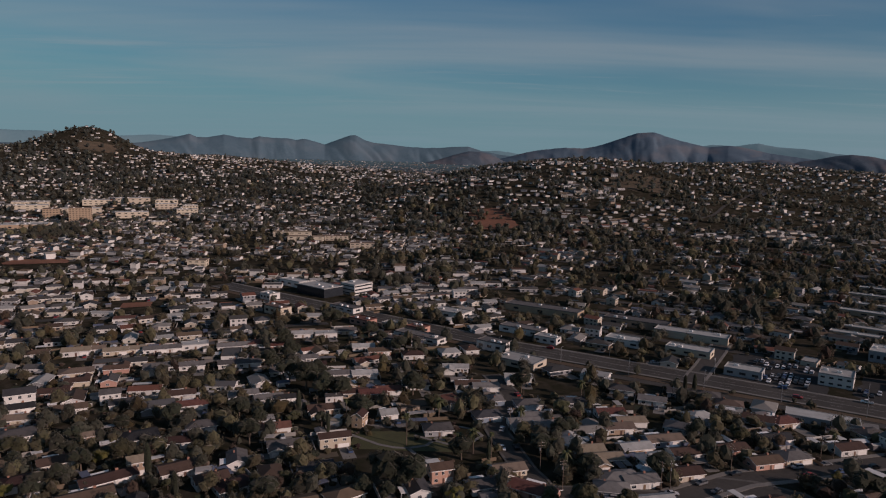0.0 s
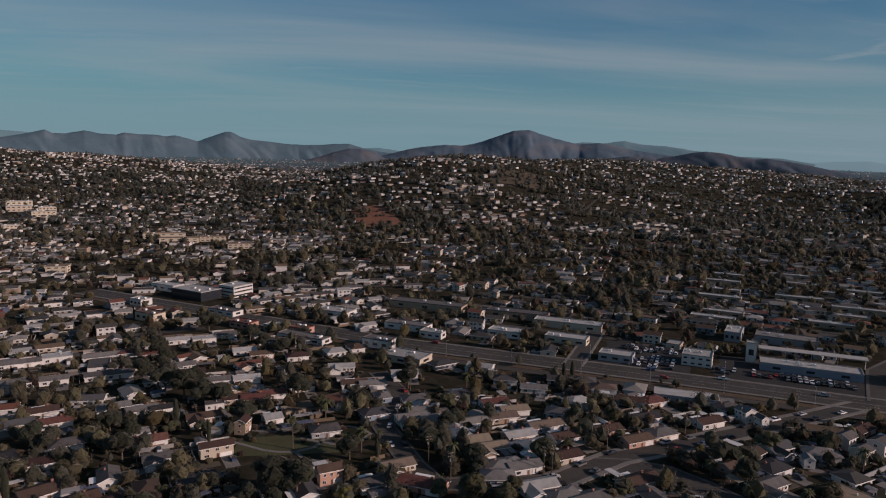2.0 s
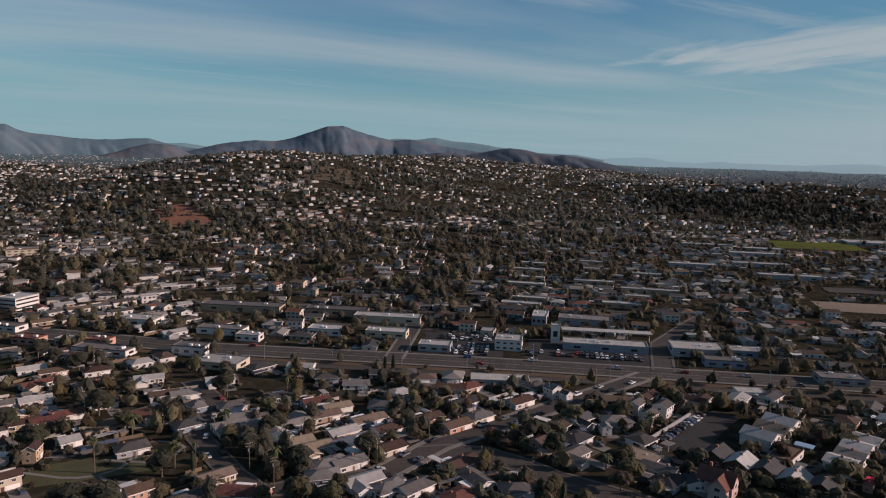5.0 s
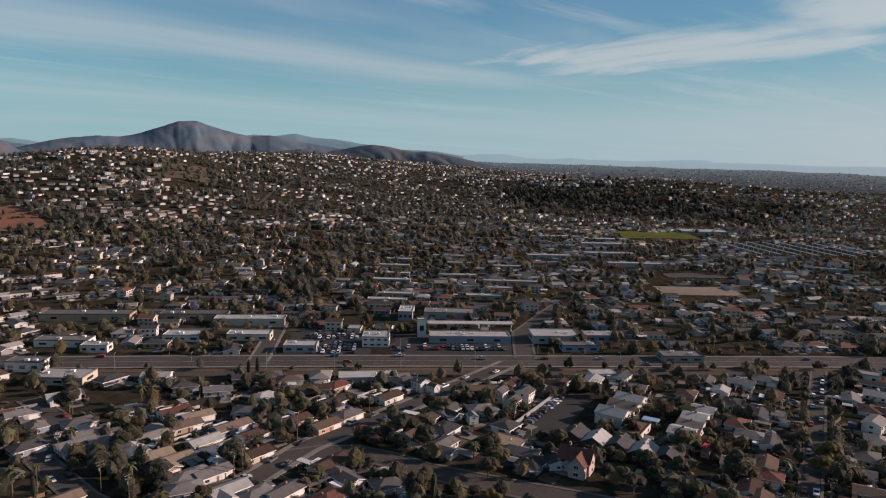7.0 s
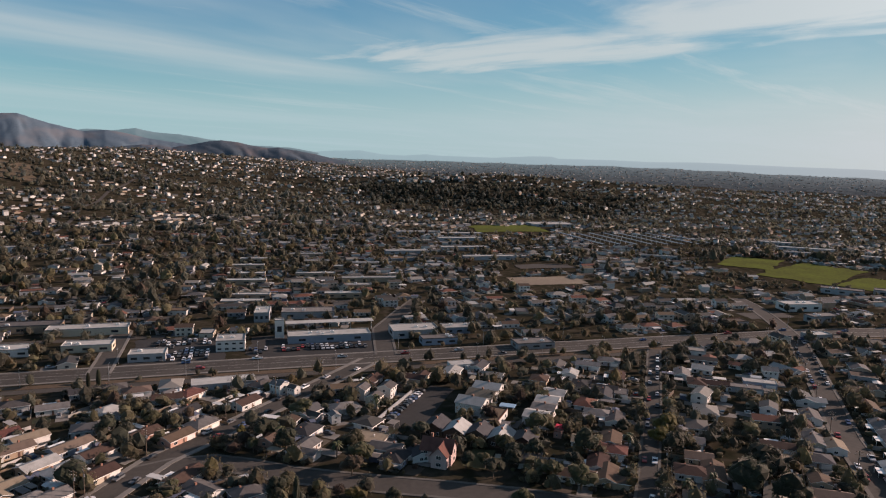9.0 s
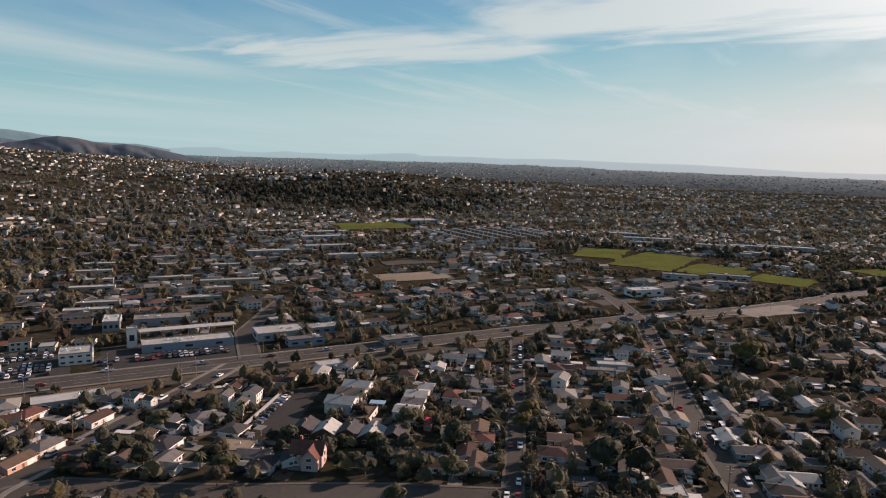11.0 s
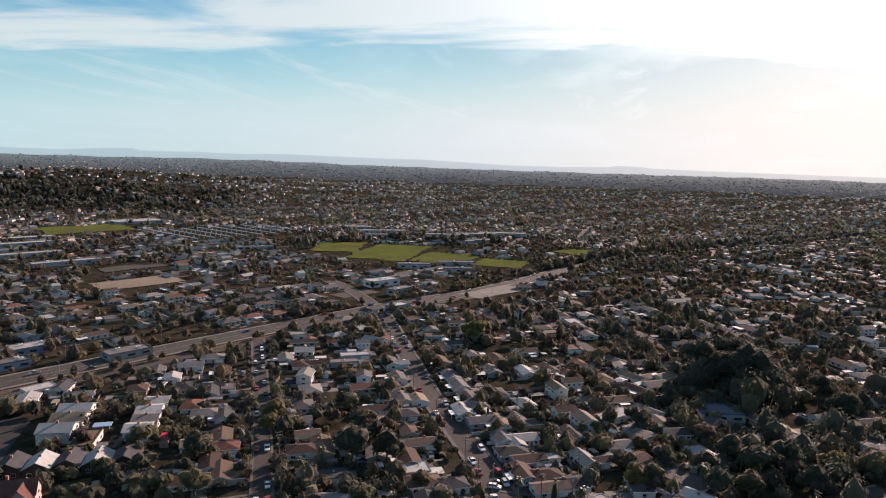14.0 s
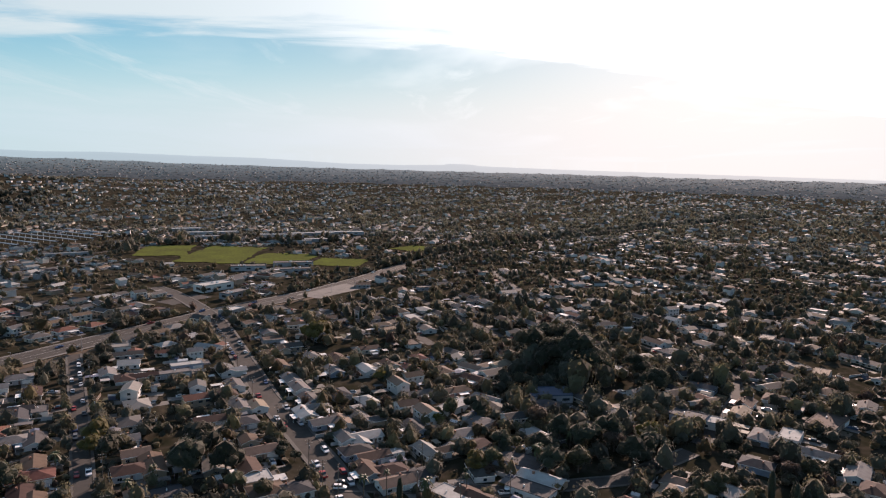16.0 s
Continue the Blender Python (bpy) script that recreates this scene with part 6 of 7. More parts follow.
# ---- the suburb that goes on beyond: joined meshes ----
def bake(name, models, spots, mats, label, category):
    """models: (verts, faces, material index per face); spots: model number, x, y, z, turn, sx, sy, sz."""
    vs, fs, mi, base = [], [], [], 0
    models = [(np.array(v, dtype=float), [tuple(q) for q in f], list(m)) for v, f, m in models]
    for k, x, y, z, turn, sx, sy, sz in spots:
        v, f, m = models[k]
        c, s = math.cos(turn), math.sin(turn)
        p = v * (sx, sy, sz)
        vs.append(np.stack([p[:, 0] * c - p[:, 1] * s + x, p[:, 0] * s + p[:, 1] * c + y, p[:, 2] + z], 1))
        fs += [tuple(i + base for i in q) for q in f]
        mi += m
        base += len(v)
    me = bpy.data.meshes.new(name)
    me.from_pydata(np.concatenate(vs).tolist(), [], fs)
    for m in mats:
        me.materials.append(m)
    me.polygons.foreach_set("material_index", np.array(mi, dtype=np.int32))
    me.update()
    return tagged(new(name, me), label, category, kind="stuff")


def two(shape_a, shape_b, edges=None):
    v, f = join(shape_a, shape_b)
    return v, f, [0] * len(shape_a[1]) + ([(1, 3, 0)[k] for k in edges] if edges else [1] * len(shape_b[1]))


def with_windows(model, l, w, h, storeys=1):
    """Adds dark panes on the four walls of a far house."""
    v, f, m = model
    panes = ([], [])
    for st in range(storeys):
        z = 0.9 + 2.8 * st
        for x in (-l * 0.3, l * 0.05, l * 0.32):
            for y in (-w / 2 - 0.05, w / 2 + 0.05):
                panes = join(panes, ([(x - 0.8, y, z), (x + 0.8, y, z), (x + 0.8, y, z + 1.2), (x - 0.8, y, z + 1.2)], [(0, 1, 2, 3)]))
        for x in (-l / 2 - 0.05, l / 2 + 0.05):
            panes = join(panes, ([(x, -0.8, z), (x, 0.8, z), (x, 0.8, z + 1.2), (x, -0.8, z + 1.2)], [(0, 1, 2, 3)]))
    v2, f2 = join((v, f), panes)
    return v2, f2, m + [2] * len(panes[1])


FAR_MODELS = [
    two(gable_walls(13, 8.5, 2.8, 1.4), gable_roof(13, 8.5, 2.8, 1.4, 0.55, 0.26), GABLE_EDGES),
    two(box(-6.5, 6.5, -4.7, 4.7, 0, 2.8), hip_roof(13, 9.4, 2.8, 2.0, 0.6, 0.26), HIP_EDGES),
    two(join(gable_walls(15, 8, 2.8, 1.4), shifted(gable_walls(7, 6.4, 2.8, 1.2), -3.8, -5.6, 0, 90)), join(gable_roof(15, 8, 2.8, 1.4, 0.55, 0.26), shifted(gable_roof(8, 6.4, 2.8, 1.2, 0.55, 0.26), -3.8, -5.2, 0.01, 90)), GABLE_EDGES * 2),
    two(gable_walls(11, 8.5, 5.6, 1.6), gable_roof(11, 8.5, 5.6, 1.6, 0.55, 0.26), GABLE_EDGES),
    two(box(-8, 8, -5, 5, 0, 3.4), flat_roof(16, 10, 3.4)),
]
BARE_MODELS = FAR_MODELS


def plain_house(l, w, h, rise):
    """A far house of few faces: walls, gables and a thin roof with eaves."""
    v, f = gable_walls(l, w, h, rise)
    a, b, z0 = l / 2 + 0.5, w / 2 + 0.5, h - 0.5 * rise / (w / 2) + 0.1
    roof = [(-a, -b, z0), (a, -b, z0), (a, 0, h + rise + 0.1), (-a, 0, h + rise + 0.1), (a, b, z0), (-a, b, z0)], [(0, 1, 2, 3), (3, 2, 4, 5)]
    return two((v, f[:4]), roof)


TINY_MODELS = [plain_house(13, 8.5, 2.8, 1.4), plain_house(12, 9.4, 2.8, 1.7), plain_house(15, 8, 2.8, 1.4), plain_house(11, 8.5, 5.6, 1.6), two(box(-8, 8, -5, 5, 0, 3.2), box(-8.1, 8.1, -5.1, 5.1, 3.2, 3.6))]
FAR_MODELS = [with_windows(m, l, w, 2.8, s) for m, (l, w, s) in zip(FAR_MODELS, ((13, 8.5, 1), (13, 9.4, 1), (15, 8, 1), (11, 8.5, 2), (16, 10, 1)))] + BARE_MODELS + TINY_MODELS


def local_turn(x, y):
    """The way the streets run at a place, in degrees."""
    az, r = math.degrees(math.atan2(x, y)), math.hypot(x, y)
    side = y - np.interp(x, [p[0] for p in BLVD], [p[1] for p in BLVD])
    if side < 0 and az > 40:
        return 23.0 if r < 560 else 23.0 + 16 * math.floor(3.4 * noise.noise((x / 330, y / 330, 9.0)) + 0.5)
    if r < 950 and az > 8:
        return -32.0
    if r < 620:
        return 20.0
    if r < 800:
        return 4.0
    return float(18 * math.floor(3.0 * noise.noise((x / 420, y / 420, 3.0)) + 0.5)) - 10


far_spots = []
rng = random.Random(5)


def seen(x, y, r0, r1):
    r, az = math.hypot(x, y), math.degrees(math.atan2(x, y))
    return r0 < r < r1 and -37 < az < 131


def fill(cx, cy, half, turn, pitch=56.0, lot=15.5):
    """Streets with rows of houses on a square of ground, turned to the local grid."""
    c, s = math.cos(radians(turn)), math.sin(radians(turn))
    for j in range(int(-half / pitch) - 1, int(half / pitch) + 2):
        for row in (-1, 1):
            u = -half + rng.uniform(0, lot)
            while u < half:
                v = j * pitch + row * (pitch * 0.27 + rng.uniform(-1, 1) * (3.0 if half < 100 else 11))
                x, y = cx + u * c - v * s, cy + u * s + v * c
                u += lot + rng.uniform(-2, 4)
                if max(abs(x - cx), abs(y - cy)) < half:
                    yield x, y, turn + (0 if row > 0 else 180) + rng.choice((0, 0, 90)) + rng.gauss(0, 7)


def hash_noise(x, y):
    return 0.5 + 0.5 * math.sin(x * 12.9898 + y * 78.233)


def hill_clear(x, y):
    """Wild slopes with no houses."""
    az, r = math.degrees(math.atan2(x, y)), math.hypot(x, y)
    if 13.4 < az < 17.6 and 1290 < r < 1490:
        return True
    if 42 < az < 62 and 1400 < r < 1720:
        return True
    if -32 < az < -22.5 and 2150 < r < 2700 and hash_noise(x, y) > 0.3:
        return True
    return any(math.hypot(x - a, y - b) < c for a, b, c in OPEN_PLACES)


def wooded(x, y):
    """Neighbourhoods where trees stand over most roofs."""
    az, r = math.degrees(math.atan2(x, y)), math.hypot(x, y)
    return (az > 80 and r > 240 and not (r < 480 and az < 92)) or (3 < az < 34 and 480 < r < 1250) or (8 < az < 40 and r > 1250)


def has_room(x, y, r):
    cell = (int(x // 30), int(y // 30))
    return all((x - a) ** 2 + (y - b) ** 2 > (r + c) ** 2 for i in (-1, 0, 1) for j in (-1, 0, 1) for a, b, c in room.get((cell[0] + i, cell[1] + j), ()))


room = {}
for a, b, c in KEEP_CLEAR:
    room.setdefault((int(a // 30), int(b // 30)), []).append((a, b, min(c, 26)))
lanes = ([], [])
lane_rng = random.Random(77)
for i in range(-8, 9):
    for j in range(-8, 9):
        cx, cy = i * 160, j * 160
        t = radians(local_turn(cx, cy))
        if not seen(cx, cy, 470, 1150) or lane_rng.random() < 0.3:
            continue
        c, sn = math.cos(t), math.sin(t)
        for k in (-1, 0, 1):
            v = k * 50
            a, b = (cx - 70 * c - v * sn, cy - 70 * sn + v * c), (cx + 70 * c - v * sn, cy + 70 * sn + v * c)
            mid = ((a[0] + b[0]) / 2, (a[1] + b[1]) / 2)
            if any(on_road(*q, 8) or not has_room(*q, 3) or any(math.hypot(q[0] - e, q[1] - f) < h for e, f, h in OPEN_PLACES) for q in (a, b, mid)):
                continue
            lanes = join(lanes, ribbon([a, b], -3.6, 3.6, 0.12 if math.hypot(cx, cy) < 650 else 0.4))
            ROAD_LINES.append(([a, b], 4.0))
tagged(new("side_streets", mesh_of("side_streets", *lanes, ASPHALT_OLD)), "narrow grey side streets between rows of houses", "road", kind="structure")
for size, r0, r1 in ((160, 212, 1280), (320, 1280, 2750)):
    n = int(r1 / size) + 1
    for i in range(-n, n + 1):
        for j in range(-n, n + 1):
            cx, cy = i * size, j * size
            t = local_turn(cx, cy)
            for x, y, turn in fill(cx, cy, size / 2, t, 50 if size < 200 else 54, 15.5 if size < 200 else 15):
                if not seen(x, y, r0, r1) or on_road(x, y, 5) or hill_clear(x, y) or not has_room(x, y, 7):
                    continue
                r = math.hypot(x, y)
                if rng.random() < 0.16 + max(0.0, (r - 2300) / 450) * 0.3:
                    continue
                if wooded(x, y) and rng.random() < (0.08 if x < 230 or y > 400 else 0.2 if math.hypot(x, y) < 520 else 0.36):
                    continue
                town = x < -300 and 950 < r < 1550
                if r > 620 and not town and noise.noise((x / 95, y / 95, 2.0)) < rng.uniform(-0.55, 0.14):
                    continue
                k = rng.choices((0, 1, 2, 3, 4), (4, 3, 3, 1, 1.2))[0] + (0 if r < 620 else 5 if r < 1000 else 10)
                far_spots.append((k, x, y, float(land(x, y)) - 0.3, radians(turn if r < 1200 else rng.uniform(0, 360)), rng.uniform(0.75, 1.1) if r < 620 else rng.uniform(0.55, 1.1) * (1 if r < 1200 else 0.85) * (0.8 if x > 700 and y < 700 else 1.0), rng.uniform(0.8, 1.05) if r < 620 else rng.uniform(0.6, 1.05), rng.uniform(0.8, 1.02)))
                room.setdefault((int(x // 30), int(y // 30)), []).append((x, y, 5.5))
bake("distant_houses", FAR_MODELS, [q for q in far_spots if q[0] < 10], [FAR_WALL, FAR_ROOF, GLASS, TRIM], "rows of pale suburban houses spreading to the hills", "houses")
bake("hillside_houses", FAR_MODELS, [q for q in far_spots if q[0] >= 10], [FAR_WALL, FAR_ROOF, GLASS, TRIM], "small pale houses scattered over the hillsides", "houses")

# roofs and groves that dot the plain up to the horizon
plain_rng = random.Random(91)
dots, groves = [], []
for k in range(34000):
    az, r = plain_rng.uniform(-30, 131), 2700 * (4700 / 2700) ** plain_rng.random()
    x, y = polar(az, r)
    z = float(land(x, y)) + 9.0 * min(1.0, (r - 2780) / 160) - 1.0
    if noise.noise((az * 1.1, r / 130, 6.0)) < plain_rng.uniform(-0.8, 0.1):
        continue
    if k % 3 == 0:
        dots.append((plain_rng.choice((10, 11, 14)), x, y, z, plain_rng.uniform(0, 3.1), plain_rng.uniform(0.35, 0.75), plain_rng.uniform(0.35, 0.7), plain_rng.uniform(0.6, 1.1)))
    else:
        q = plain_rng.uniform(1.4, 3.0)
        groves.append((0, x, y, z, plain_rng.uniform(0, 6.2), q * plain_rng.uniform(1, 2.2), q * plain_rng.uniform(1, 2.2), q * plain_rng.uniform(0.4, 0.75)))
bake("plain_houses", FAR_MODELS, dots, [HAZED_WALL, FAR_ROOF, GLASS, TRIM], "tiny pale houses dotted over the far plain", "houses")
v = [(1.0, 0.1, 0.3), (0.1, 0.9, 0.35), (-0.95, 0.2, 0.25), (-0.1, -1.0, 0.3), (0.1, 0.0, 1.1), (0.0, 0.0, -0.5)]
f = [(0, 1, 4), (1, 2, 4), (2, 3, 4), (3, 0, 4), (1, 0, 5), (2, 1, 5), (3, 2, 5), (0, 3, 5)]
bake("plain_groves", [(v, f, [0] * len(f))], groves, [PLAIN_LEAVES_HAZED], "dark clumps of trees tinted with bluish haze on the far plain", "trees")

# far trees: lumpy crowns, fuller where nearer
WOOD_MODELS = []
for k in range(6):
    r_ = random.Random(k)
    a = r_.uniform(0, 6.28)
    parts = [blob(0.78, 0.78, 0.68, 0.95, k * 7, 1, 0.5), shifted(blob(0.5, 0.5, 0.45, 0.65, k * 5, 1, 0.5), 0.7 * math.cos(a), 0.7 * math.sin(a), 0.0)]
    parts.append(leaf_cloud(r_, (0, 0, 1.0), (0.95, 0.95, 0.85), 96, 0.1))
    parts.append(leaf_cloud(r_, (0.7 * math.cos(a), 0.7 * math.sin(a), 0.7), (0.62, 0.62, 0.52), 34, 0.09))
    v, f = join(*parts)
    WOOD_MODELS.append((v, f, [0] * len(f)))
for k in range(4):
    r_ = random.Random(40 + k)
    v, f = join(blob(0.7, 0.7, 0.6, 0.7, 50 + k, 1, 0.6), leaf_cloud(r_, (0.2, 0, 0.75), (1.05, 0.95, 0.75), 16, 0.36))
    WOOD_MODELS.append((v, f, [0] * len(f)))
for k in range(3):
    r_ = random.Random(70 + k)
    v, f = join(blob(0.9, 0.9, 0.6, 0.45, 70 + k, 1, 0.6), leaf_cloud(r_, (0.3, 0, 0.6), (1.3, 1.0, 0.55), 7, 0.45))
    WOOD_MODELS.append((v, f, [0] * len(f)))
for k in range(6):
    r_ = random.Random(90 + k)
    v, f = join(blob(0.8, 0.8, 0.68, 0.9, k * 7, 1, 0.55), leaf_cloud(r_, (0, 0, 0.92), (0.97, 0.97, 0.84), 34, 0.19))
    WOOD_MODELS.append((v, f, [0] * len(f)))
wood_spots = []
for count, r0, r1, m0, m1, lo, hi, az0, az1 in ((2900, 213, 330, 0, 6, 0.9, 3.9, -36, 131), (3600, 330, 520, 0, 6, 1.3, 4.6, -36, 131), (9600, 520, 1050, 13, 19, 1.5, 4.2, -36, 131), (9000, 1000, 1700, 6, 10, 2.0, 4.8, -36, 131), (10000, 1650, 2740, 10, 13, 2.2, 5.4, -36, 131),
        (500, 260, 420, 0, 6, 1.4, 3.8, 80, 130), (300, 225, 430, 0, 6, 2.0, 4.8, 98, 131), (140, 213, 330, 0, 6, 1.4, 3.4, -34, 0), (6500, 600, 1150, 10, 13, 1.0, 2.6, 64, 131), (6500, 1100, 2300, 10, 13, 1.2, 3.0, 62, 131), (900, 620, 1500, 13, 19, 4.0, 6.8, -4, 42), (2600, 400, 1050, 13, 19, 2.2, 5.0, 82, 131), (2400, 1000, 1900, 6, 10, 2.4, 5.4, 70, 131)):
    for _ in range(count):
        r, az = math.sqrt(rng.uniform(r0 * r0, r1 * r1)) if r1 < 2000 else math.exp(rng.uniform(math.log(r0), math.log(r1))), rng.uniform(az0, az1)
        x, y = polar(az, r)
        s = (lo + (hi - lo) * rng.random() ** 1.3) * (0.78 if az > 66 and r > 600 else 1.0)
        if noise.noise((x / 38, y / 38, 7.0) if r < 620 else (x / 95, y / 95, 2.0)) * (1 if r < 620 else -1) < (rng.uniform(-0.45, 0.25) if r < 620 else rng.uniform(-0.7, 0.1)):
            continue
        if az < -3 and 330 < r < 1000 and rng.random() < 0.25:
            continue
        if r < 1100 and (on_road(x, y, s * 0.2 - 1) or not has_room(x, y, s * 0.2 - 1.2) or any(math.hypot(x - a, y - b) < c for a, b, c in OPEN_PLACES)):
            continue
        wood_spots.append((rng.randrange(m0, m1), x, y, float(land(x, y)) - 0.1, rng.uniform(0, 6.28), s, s, s * rng.choice((rng.uniform(0.8, 1.2), rng.uniform(0.8, 1.3), rng.uniform(1.1, 1.6)))))
# rows of trees on the verge of the main road and along the streets
for line, offs, every, share, lo, hi in ((BLVD[5:11], (15.5, -13.5), 9.0, 0.55, 1.6, 3.4), (BLVD[0:5], (15.5,), 11.0, 0.4, 1.4, 2.8), (STREET_B, (-5.6, 5.6), 8.0, 0.6, 1.4, 2.6), (STREET_C, (-8.2, 8.2), 12.0, 0.3, 1.2, 2.2), (STREET_E, (-4.5, 4.5), 7.0, 0.75, 1.8, 3.4), (BLVD[10:16], (-12.5, 12.5, -16.0), 5.5, 0.85, 2.6, 5.2)):
    pts = even(line, every)
    for k in range(len(pts) - 1):
        d = (pts[k + 1] - pts[k]).normalized()
        for off in offs:
            q = pts[k] + Vector((d.y, -d.x)) * (off + rng.uniform(-0.6, 0.6)) + d * rng.uniform(-3, 3)
            if rng.random() < share and has_room(q.x, q.y, -1.5):
                s = rng.uniform(lo, hi)
                wood_spots.append((rng.randrange(6), q.x, q.y, float(land(q.x, q.y)), rng.uniform(0, 6.28), s, s, s * rng.uniform(0.9, 1.5)))
n_wild = len(wood_spots)
for a, b, ra, rb, dens in WOOD_PATCHES:
    for _ in range(dens):
        az, r = rng.gauss(a, ra), rng.gauss(b, rb)
        x, y = polar(az, r)
        if r < 700 and (on_road(x, y, 0) or not has_room(x, y, 0)):
            continue
        s = rng.uniform(3.0, 6.0) * (1.35 if b == 366 else 1.0)
        wood_spots.append((rng.randrange(6) if r < 700 else rng.randrange(13, 19), x, y, float(land(x, y)), rng.uniform(0, 6.28), s, s, s * rng.uniform(0.9, 1.6)))
n_wood = len(WOOD_MODELS)
WOOD_MODELS = [(v, f, [m] * len(f)) for m in range(9) for v, f, _ in WOOD_MODELS]


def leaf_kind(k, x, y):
    """Which foliage a far tree has: olive, dark, dry or rust; paled with haze far off, shade-darkened scrub in the
    canyon.
    """
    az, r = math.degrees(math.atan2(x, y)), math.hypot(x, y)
    # canyon trees take the shade-dark leaf colour
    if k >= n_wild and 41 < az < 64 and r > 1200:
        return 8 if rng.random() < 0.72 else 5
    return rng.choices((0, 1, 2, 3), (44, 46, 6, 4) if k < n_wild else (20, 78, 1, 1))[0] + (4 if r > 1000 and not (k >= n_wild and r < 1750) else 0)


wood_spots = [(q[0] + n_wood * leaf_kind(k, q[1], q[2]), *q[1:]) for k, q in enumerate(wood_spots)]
bake("distant_trees", WOOD_MODELS, wood_spots, WOODS + WOODS_HAZED + [CANYON_SHADE], "dark green trees scattered between houses far away", "trees")

# ---- clutter of the yards ----
def plank_wall(l):
    return box(-l / 2, l / 2, -0.06, 0.06, 0, 1.7)


def shed_shape(l, w, h):
    return join(box(-l / 2, l / 2, -w / 2, w / 2, 0, h), shifted(gable_roof(l, w, h, 0.5, 0.25, 0.08)))


def awning_shape(l, w, h):
    posts = [box(x - 0.06, x + 0.06, y - 0.06, y + 0.06, 0, h) for x in (-l / 2, l / 2) for y in (-w / 2, w / 2)]
    return join(box(-l / 2 - 0.2, l / 2 + 0.2, -w / 2 - 0.2, w / 2 + 0.2, h, h + 0.12), *posts)


def car_shape():
    body = profile(((-2.25, 0.25, 0), (2.25, 0.25, 0), (2.3, 0.7, 0), (1.1, 0.95, 0), (-2.3, 0.98, 0)), 0.9, 0.9)
    cabin = profile(((1.0, 0.95, 0), (0.35, 1.45, 1), (-1.6, 1.46, 1), (-2.0, 0.97, 0)), 0.84, 0.68)
    v, f = join(body, cabin)
    return v, f, [0] * len(body[1]) + [1] * len(cabin[1])


fence_models = [(*plank_wall(l), [0] * 6) for l in (6.0, 10.0, 15.0)]
shed_models = [(v, f, [0] * len(f)) for v, f in (shed_shape(3, 2.4, 2.1), shed_shape(5, 3.5, 2.3), awning_shape(5, 3, 2.4), awning_shape(3.5, 2.5, 2.3), awning_shape(7, 3.2, 2.6))]
fences, sheds, drive_cars, drives = [], [], [], []
yards = [(x, y, turn) for x, y, turn, _ in HOUSE_SPOTS] + [(s[1], s[2], math.degrees(s[4])) for s in far_spots if math.hypot(s[1], s[2]) < 1150]
for x, y, turn in yards:
    a = radians(turn)
    c, s_ = math.cos(a), math.sin(a)

    def spot(u, v):
        return x + u * c - v * s_, y + u * s_ + v * c

    for u, v, extra in ((-8.2, 1, 90), (8.2, 2, 90), (0, 12.5, 0), (-3, 13, 0)):
        if rng.random() < 0.5:
            px, py = spot(u + rng.uniform(-0.5, 0.5), v + rng.uniform(-2, 2))
            if not on_road(px, py, 1.5):
                fences.append((rng.randrange(3), px, py, float(land(px, py)), a + radians(extra), 1, 1, rng.uniform(0.7, 1.1)))
    for _ in range(rng.choice((0, 1, 1, 2, 2))):
        px, py = spot(rng.uniform(-9, 9), rng.choice((-8, 8, 9.5, 11)) + rng.uniform(-1, 1))
        if not on_road(px, py, 2) and has_room(px, py, 0.5):
            sheds.append((rng.randrange(5), px, py, float(land(px, py)), a + rng.choice((0, 1.5708)), rng.uniform(0.7, 1.2), rng.uniform(0.7, 1.2), rng.uniform(0.85, 1.1)))
    px, py = spot(3.6, -8.5)
    if not on_road(px, py, -2):
        drives.append((0, px, py, float(land(px, py)), a, 1, rng.uniform(0.8, 1.2), 1))
        if rng.random() < 0.6:
            qx, qy = spot(3.6 + rng.choice((-1.2, 1.2)), -8.0 + rng.uniform(-1, 1))
            drive_cars.append((0, qx, qy, float(land(qx, qy)) + 0.1, a + 1.5708 + rng.choice((0, 3.1416)), 1, 1, 1))
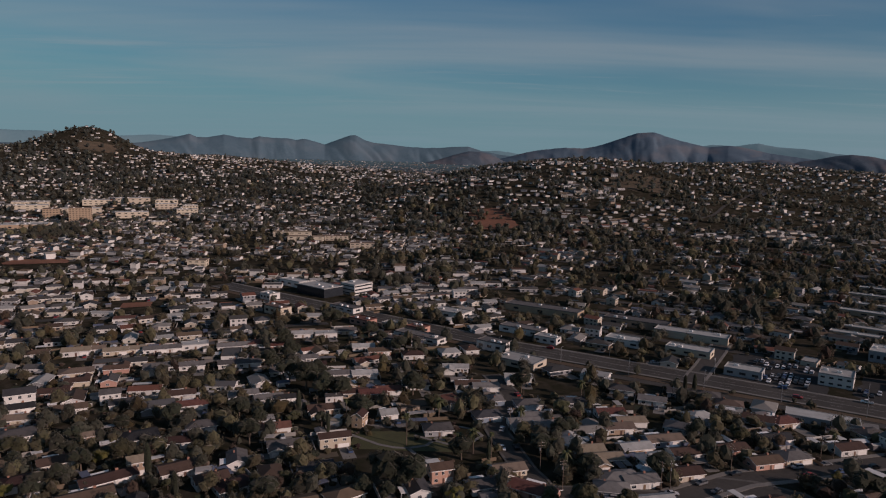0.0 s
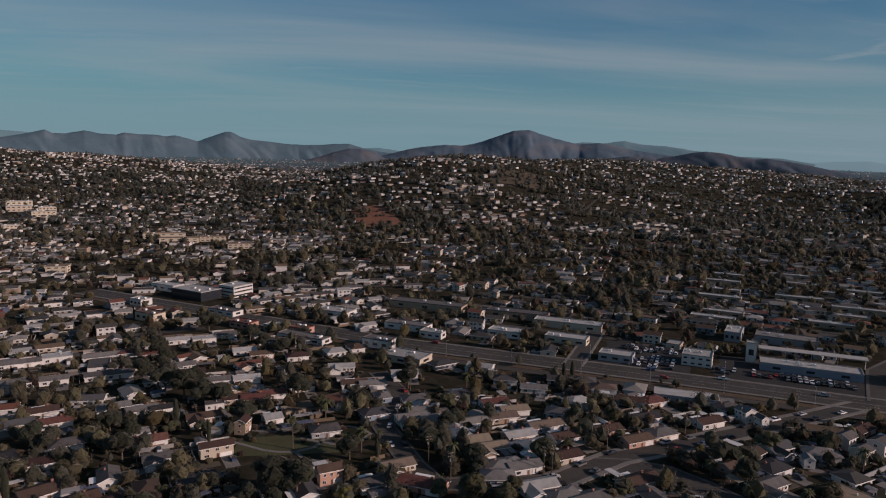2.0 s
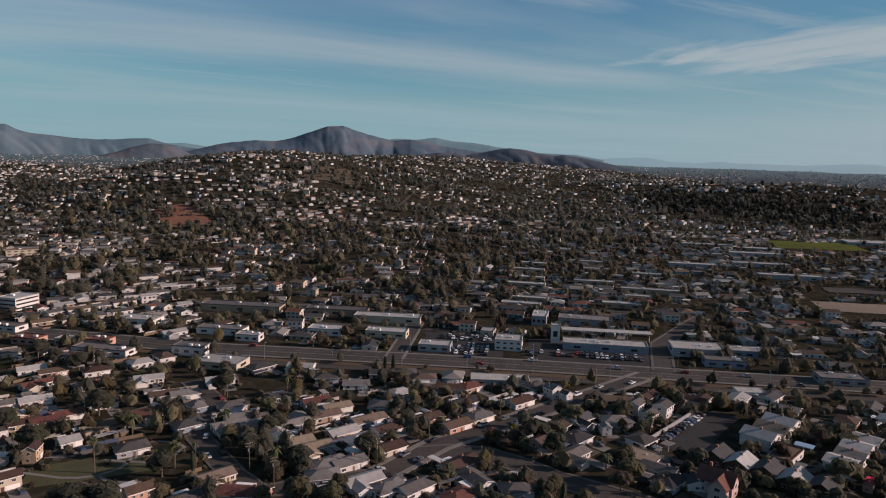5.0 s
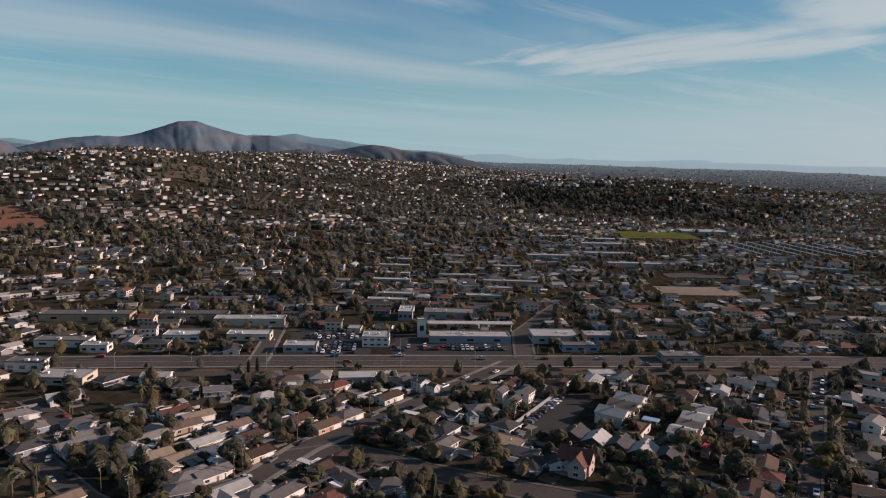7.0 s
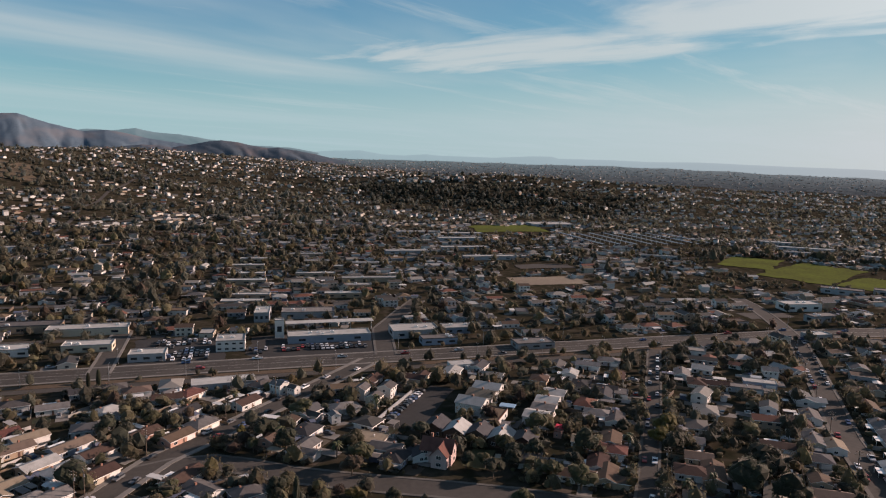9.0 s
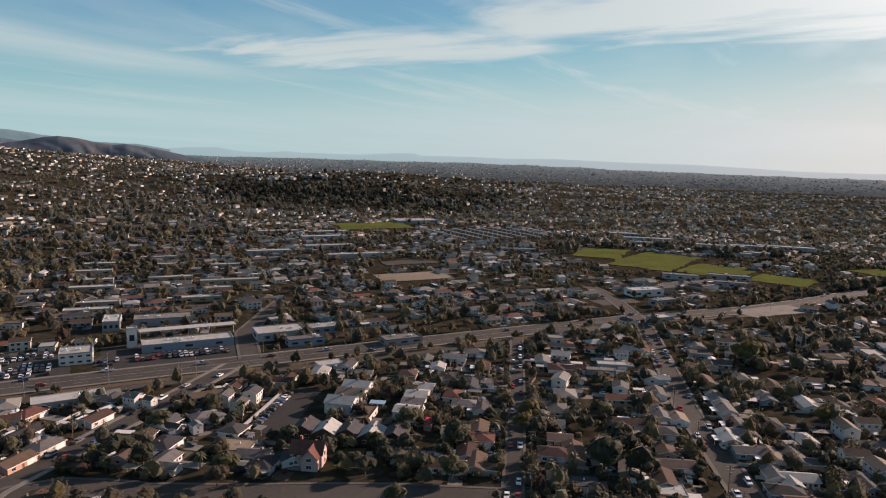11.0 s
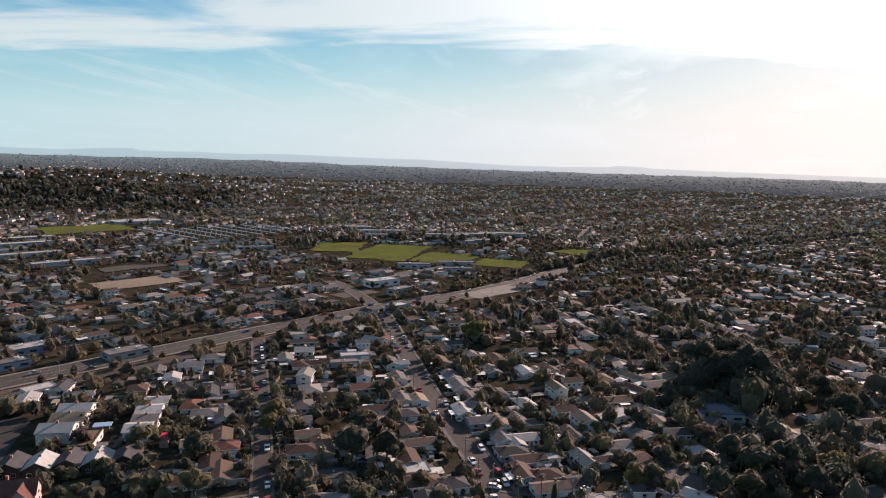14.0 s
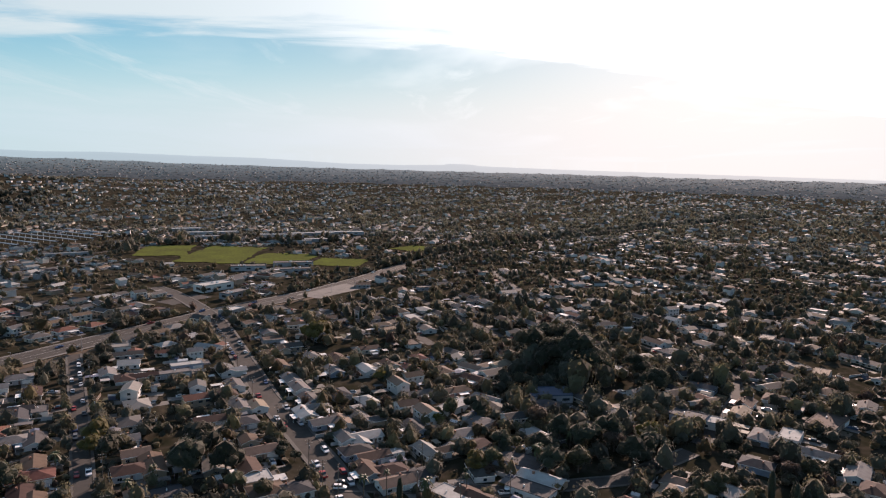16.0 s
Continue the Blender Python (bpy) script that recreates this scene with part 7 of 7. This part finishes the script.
# low shrubs and hedges round the houses, worn patches of yard
shrub_models = []
for k in range(4):
    v, f = blob(1.0, 1.0, 0.8, 0.5, 120 + k, 1, 0.6)
    shrub_models += [(v, f, [m] * len(f)) for m in range(4)]
shrubs, plots = [], []
for x, y, turn in yards:
    r = math.hypot(x, y)
    if r > 900:
        continue
    a = radians(turn)
    c, s_ = math.cos(a), math.sin(a)
    for _ in range(12 if r < 450 else 3):
        u, v = rng.choice(((rng.uniform(-10, 10), rng.choice((-5.4, 5.4, -6.2, 6.2, 12, -9, 9))), (rng.choice((-8.4, 8.4)), rng.uniform(-9, 12))))
        px, py = x + u * c - v * s_, y + u * s_ + v * c
        if on_road(px, py, -0.5):
            continue
        s = rng.uniform(0.5, 1.5)
        shrubs.append((rng.randrange(16), px, py, float(land(px, py)), rng.uniform(0, 6), s * rng.uniform(0.8, 2.0), s, s * rng.uniform(0.6, 1.3)))
    for u, v in ((-4, -8.5), (0, 9.5), (-5, 10)):
        if rng.random() < 0.75:
            px, py = x + u * c - v * s_, y + u * s_ + v * c
            if not on_road(px, py, 3):
                plots.append((0, px, py, float(land(px, py)), a, rng.uniform(0.6, 1.3), rng.uniform(0.5, 1.1), 1 + rng.uniform(0, 1)))
bake("garden_shrubs", shrub_models, shrubs, WOODS, "dark shrubs and hedges round the houses", "shrubs")
bake("yard_patches", [(*box(-3.5, 3.5, -3, 3, -0.2, 0.02), [0] * 6)], plots, [YARD], "patches of dry lawn, earth and paving in the yards", "yards")
bake("yard_fences", fence_models, fences, [FENCE], "weathered board fences between the yards", "fences")
bake("garden_sheds", shed_models, sheds, [SHED], "small sheds and patio awnings behind houses", "sheds")
bake("driveways", [(*box(-2.6, 2.6, -4.5, 4.5, -0.2, 0.06), [0] * 6)], drives, [CONCRETE], "pale concrete driveways before the garages", "driveways")
bake("driveway_cars", [car_shape()], drive_cars, [CARS_FAR, GLASS], "cars parked on the driveways of the suburb", "cars")
# big pale houses on the hilltops
crest = [(rng.choice((3, 4)), *polar(rng.gauss(11.6, 1.6), rng.uniform(1220, 1350)), 0, 0, 0, 0, 0) for _ in range(40)]
crest += [(rng.choice((3, 4)), *polar(rng.uniform(2, 14), rng.uniform(1350, 1560)), 0, 0, 0, 0, 0) for _ in range(30)]
for (ax, ay), (bx, by), count in (((1300, 945), (1335, 843), 11), ((1335, 843), (1328, 720), 12), ((1171, 1255), (1335, 1118), 22)):
    for k in range(count):
        u = (k + rng.uniform(0, 1)) / count
        crest.append((3, ax + (bx - ax) * u + rng.uniform(-14, 14), ay + (by - ay) * u + rng.uniform(-14, 14), 0, 0, 0, 0, 0))
crest = [(k, x, y, float(land(x, y)) - 0.5, rng.uniform(-0.6, 0.6), rng.uniform(0.75, 1.15), rng.uniform(0.8, 1.2), rng.uniform(0.85, 1.1)) for k, x, y, *_ in crest]
bake("hilltop_houses", FAR_MODELS, crest, [FAR_WALL, FAR_ROOF, GLASS, TRIM], "large white houses along the hilltops", "houses")
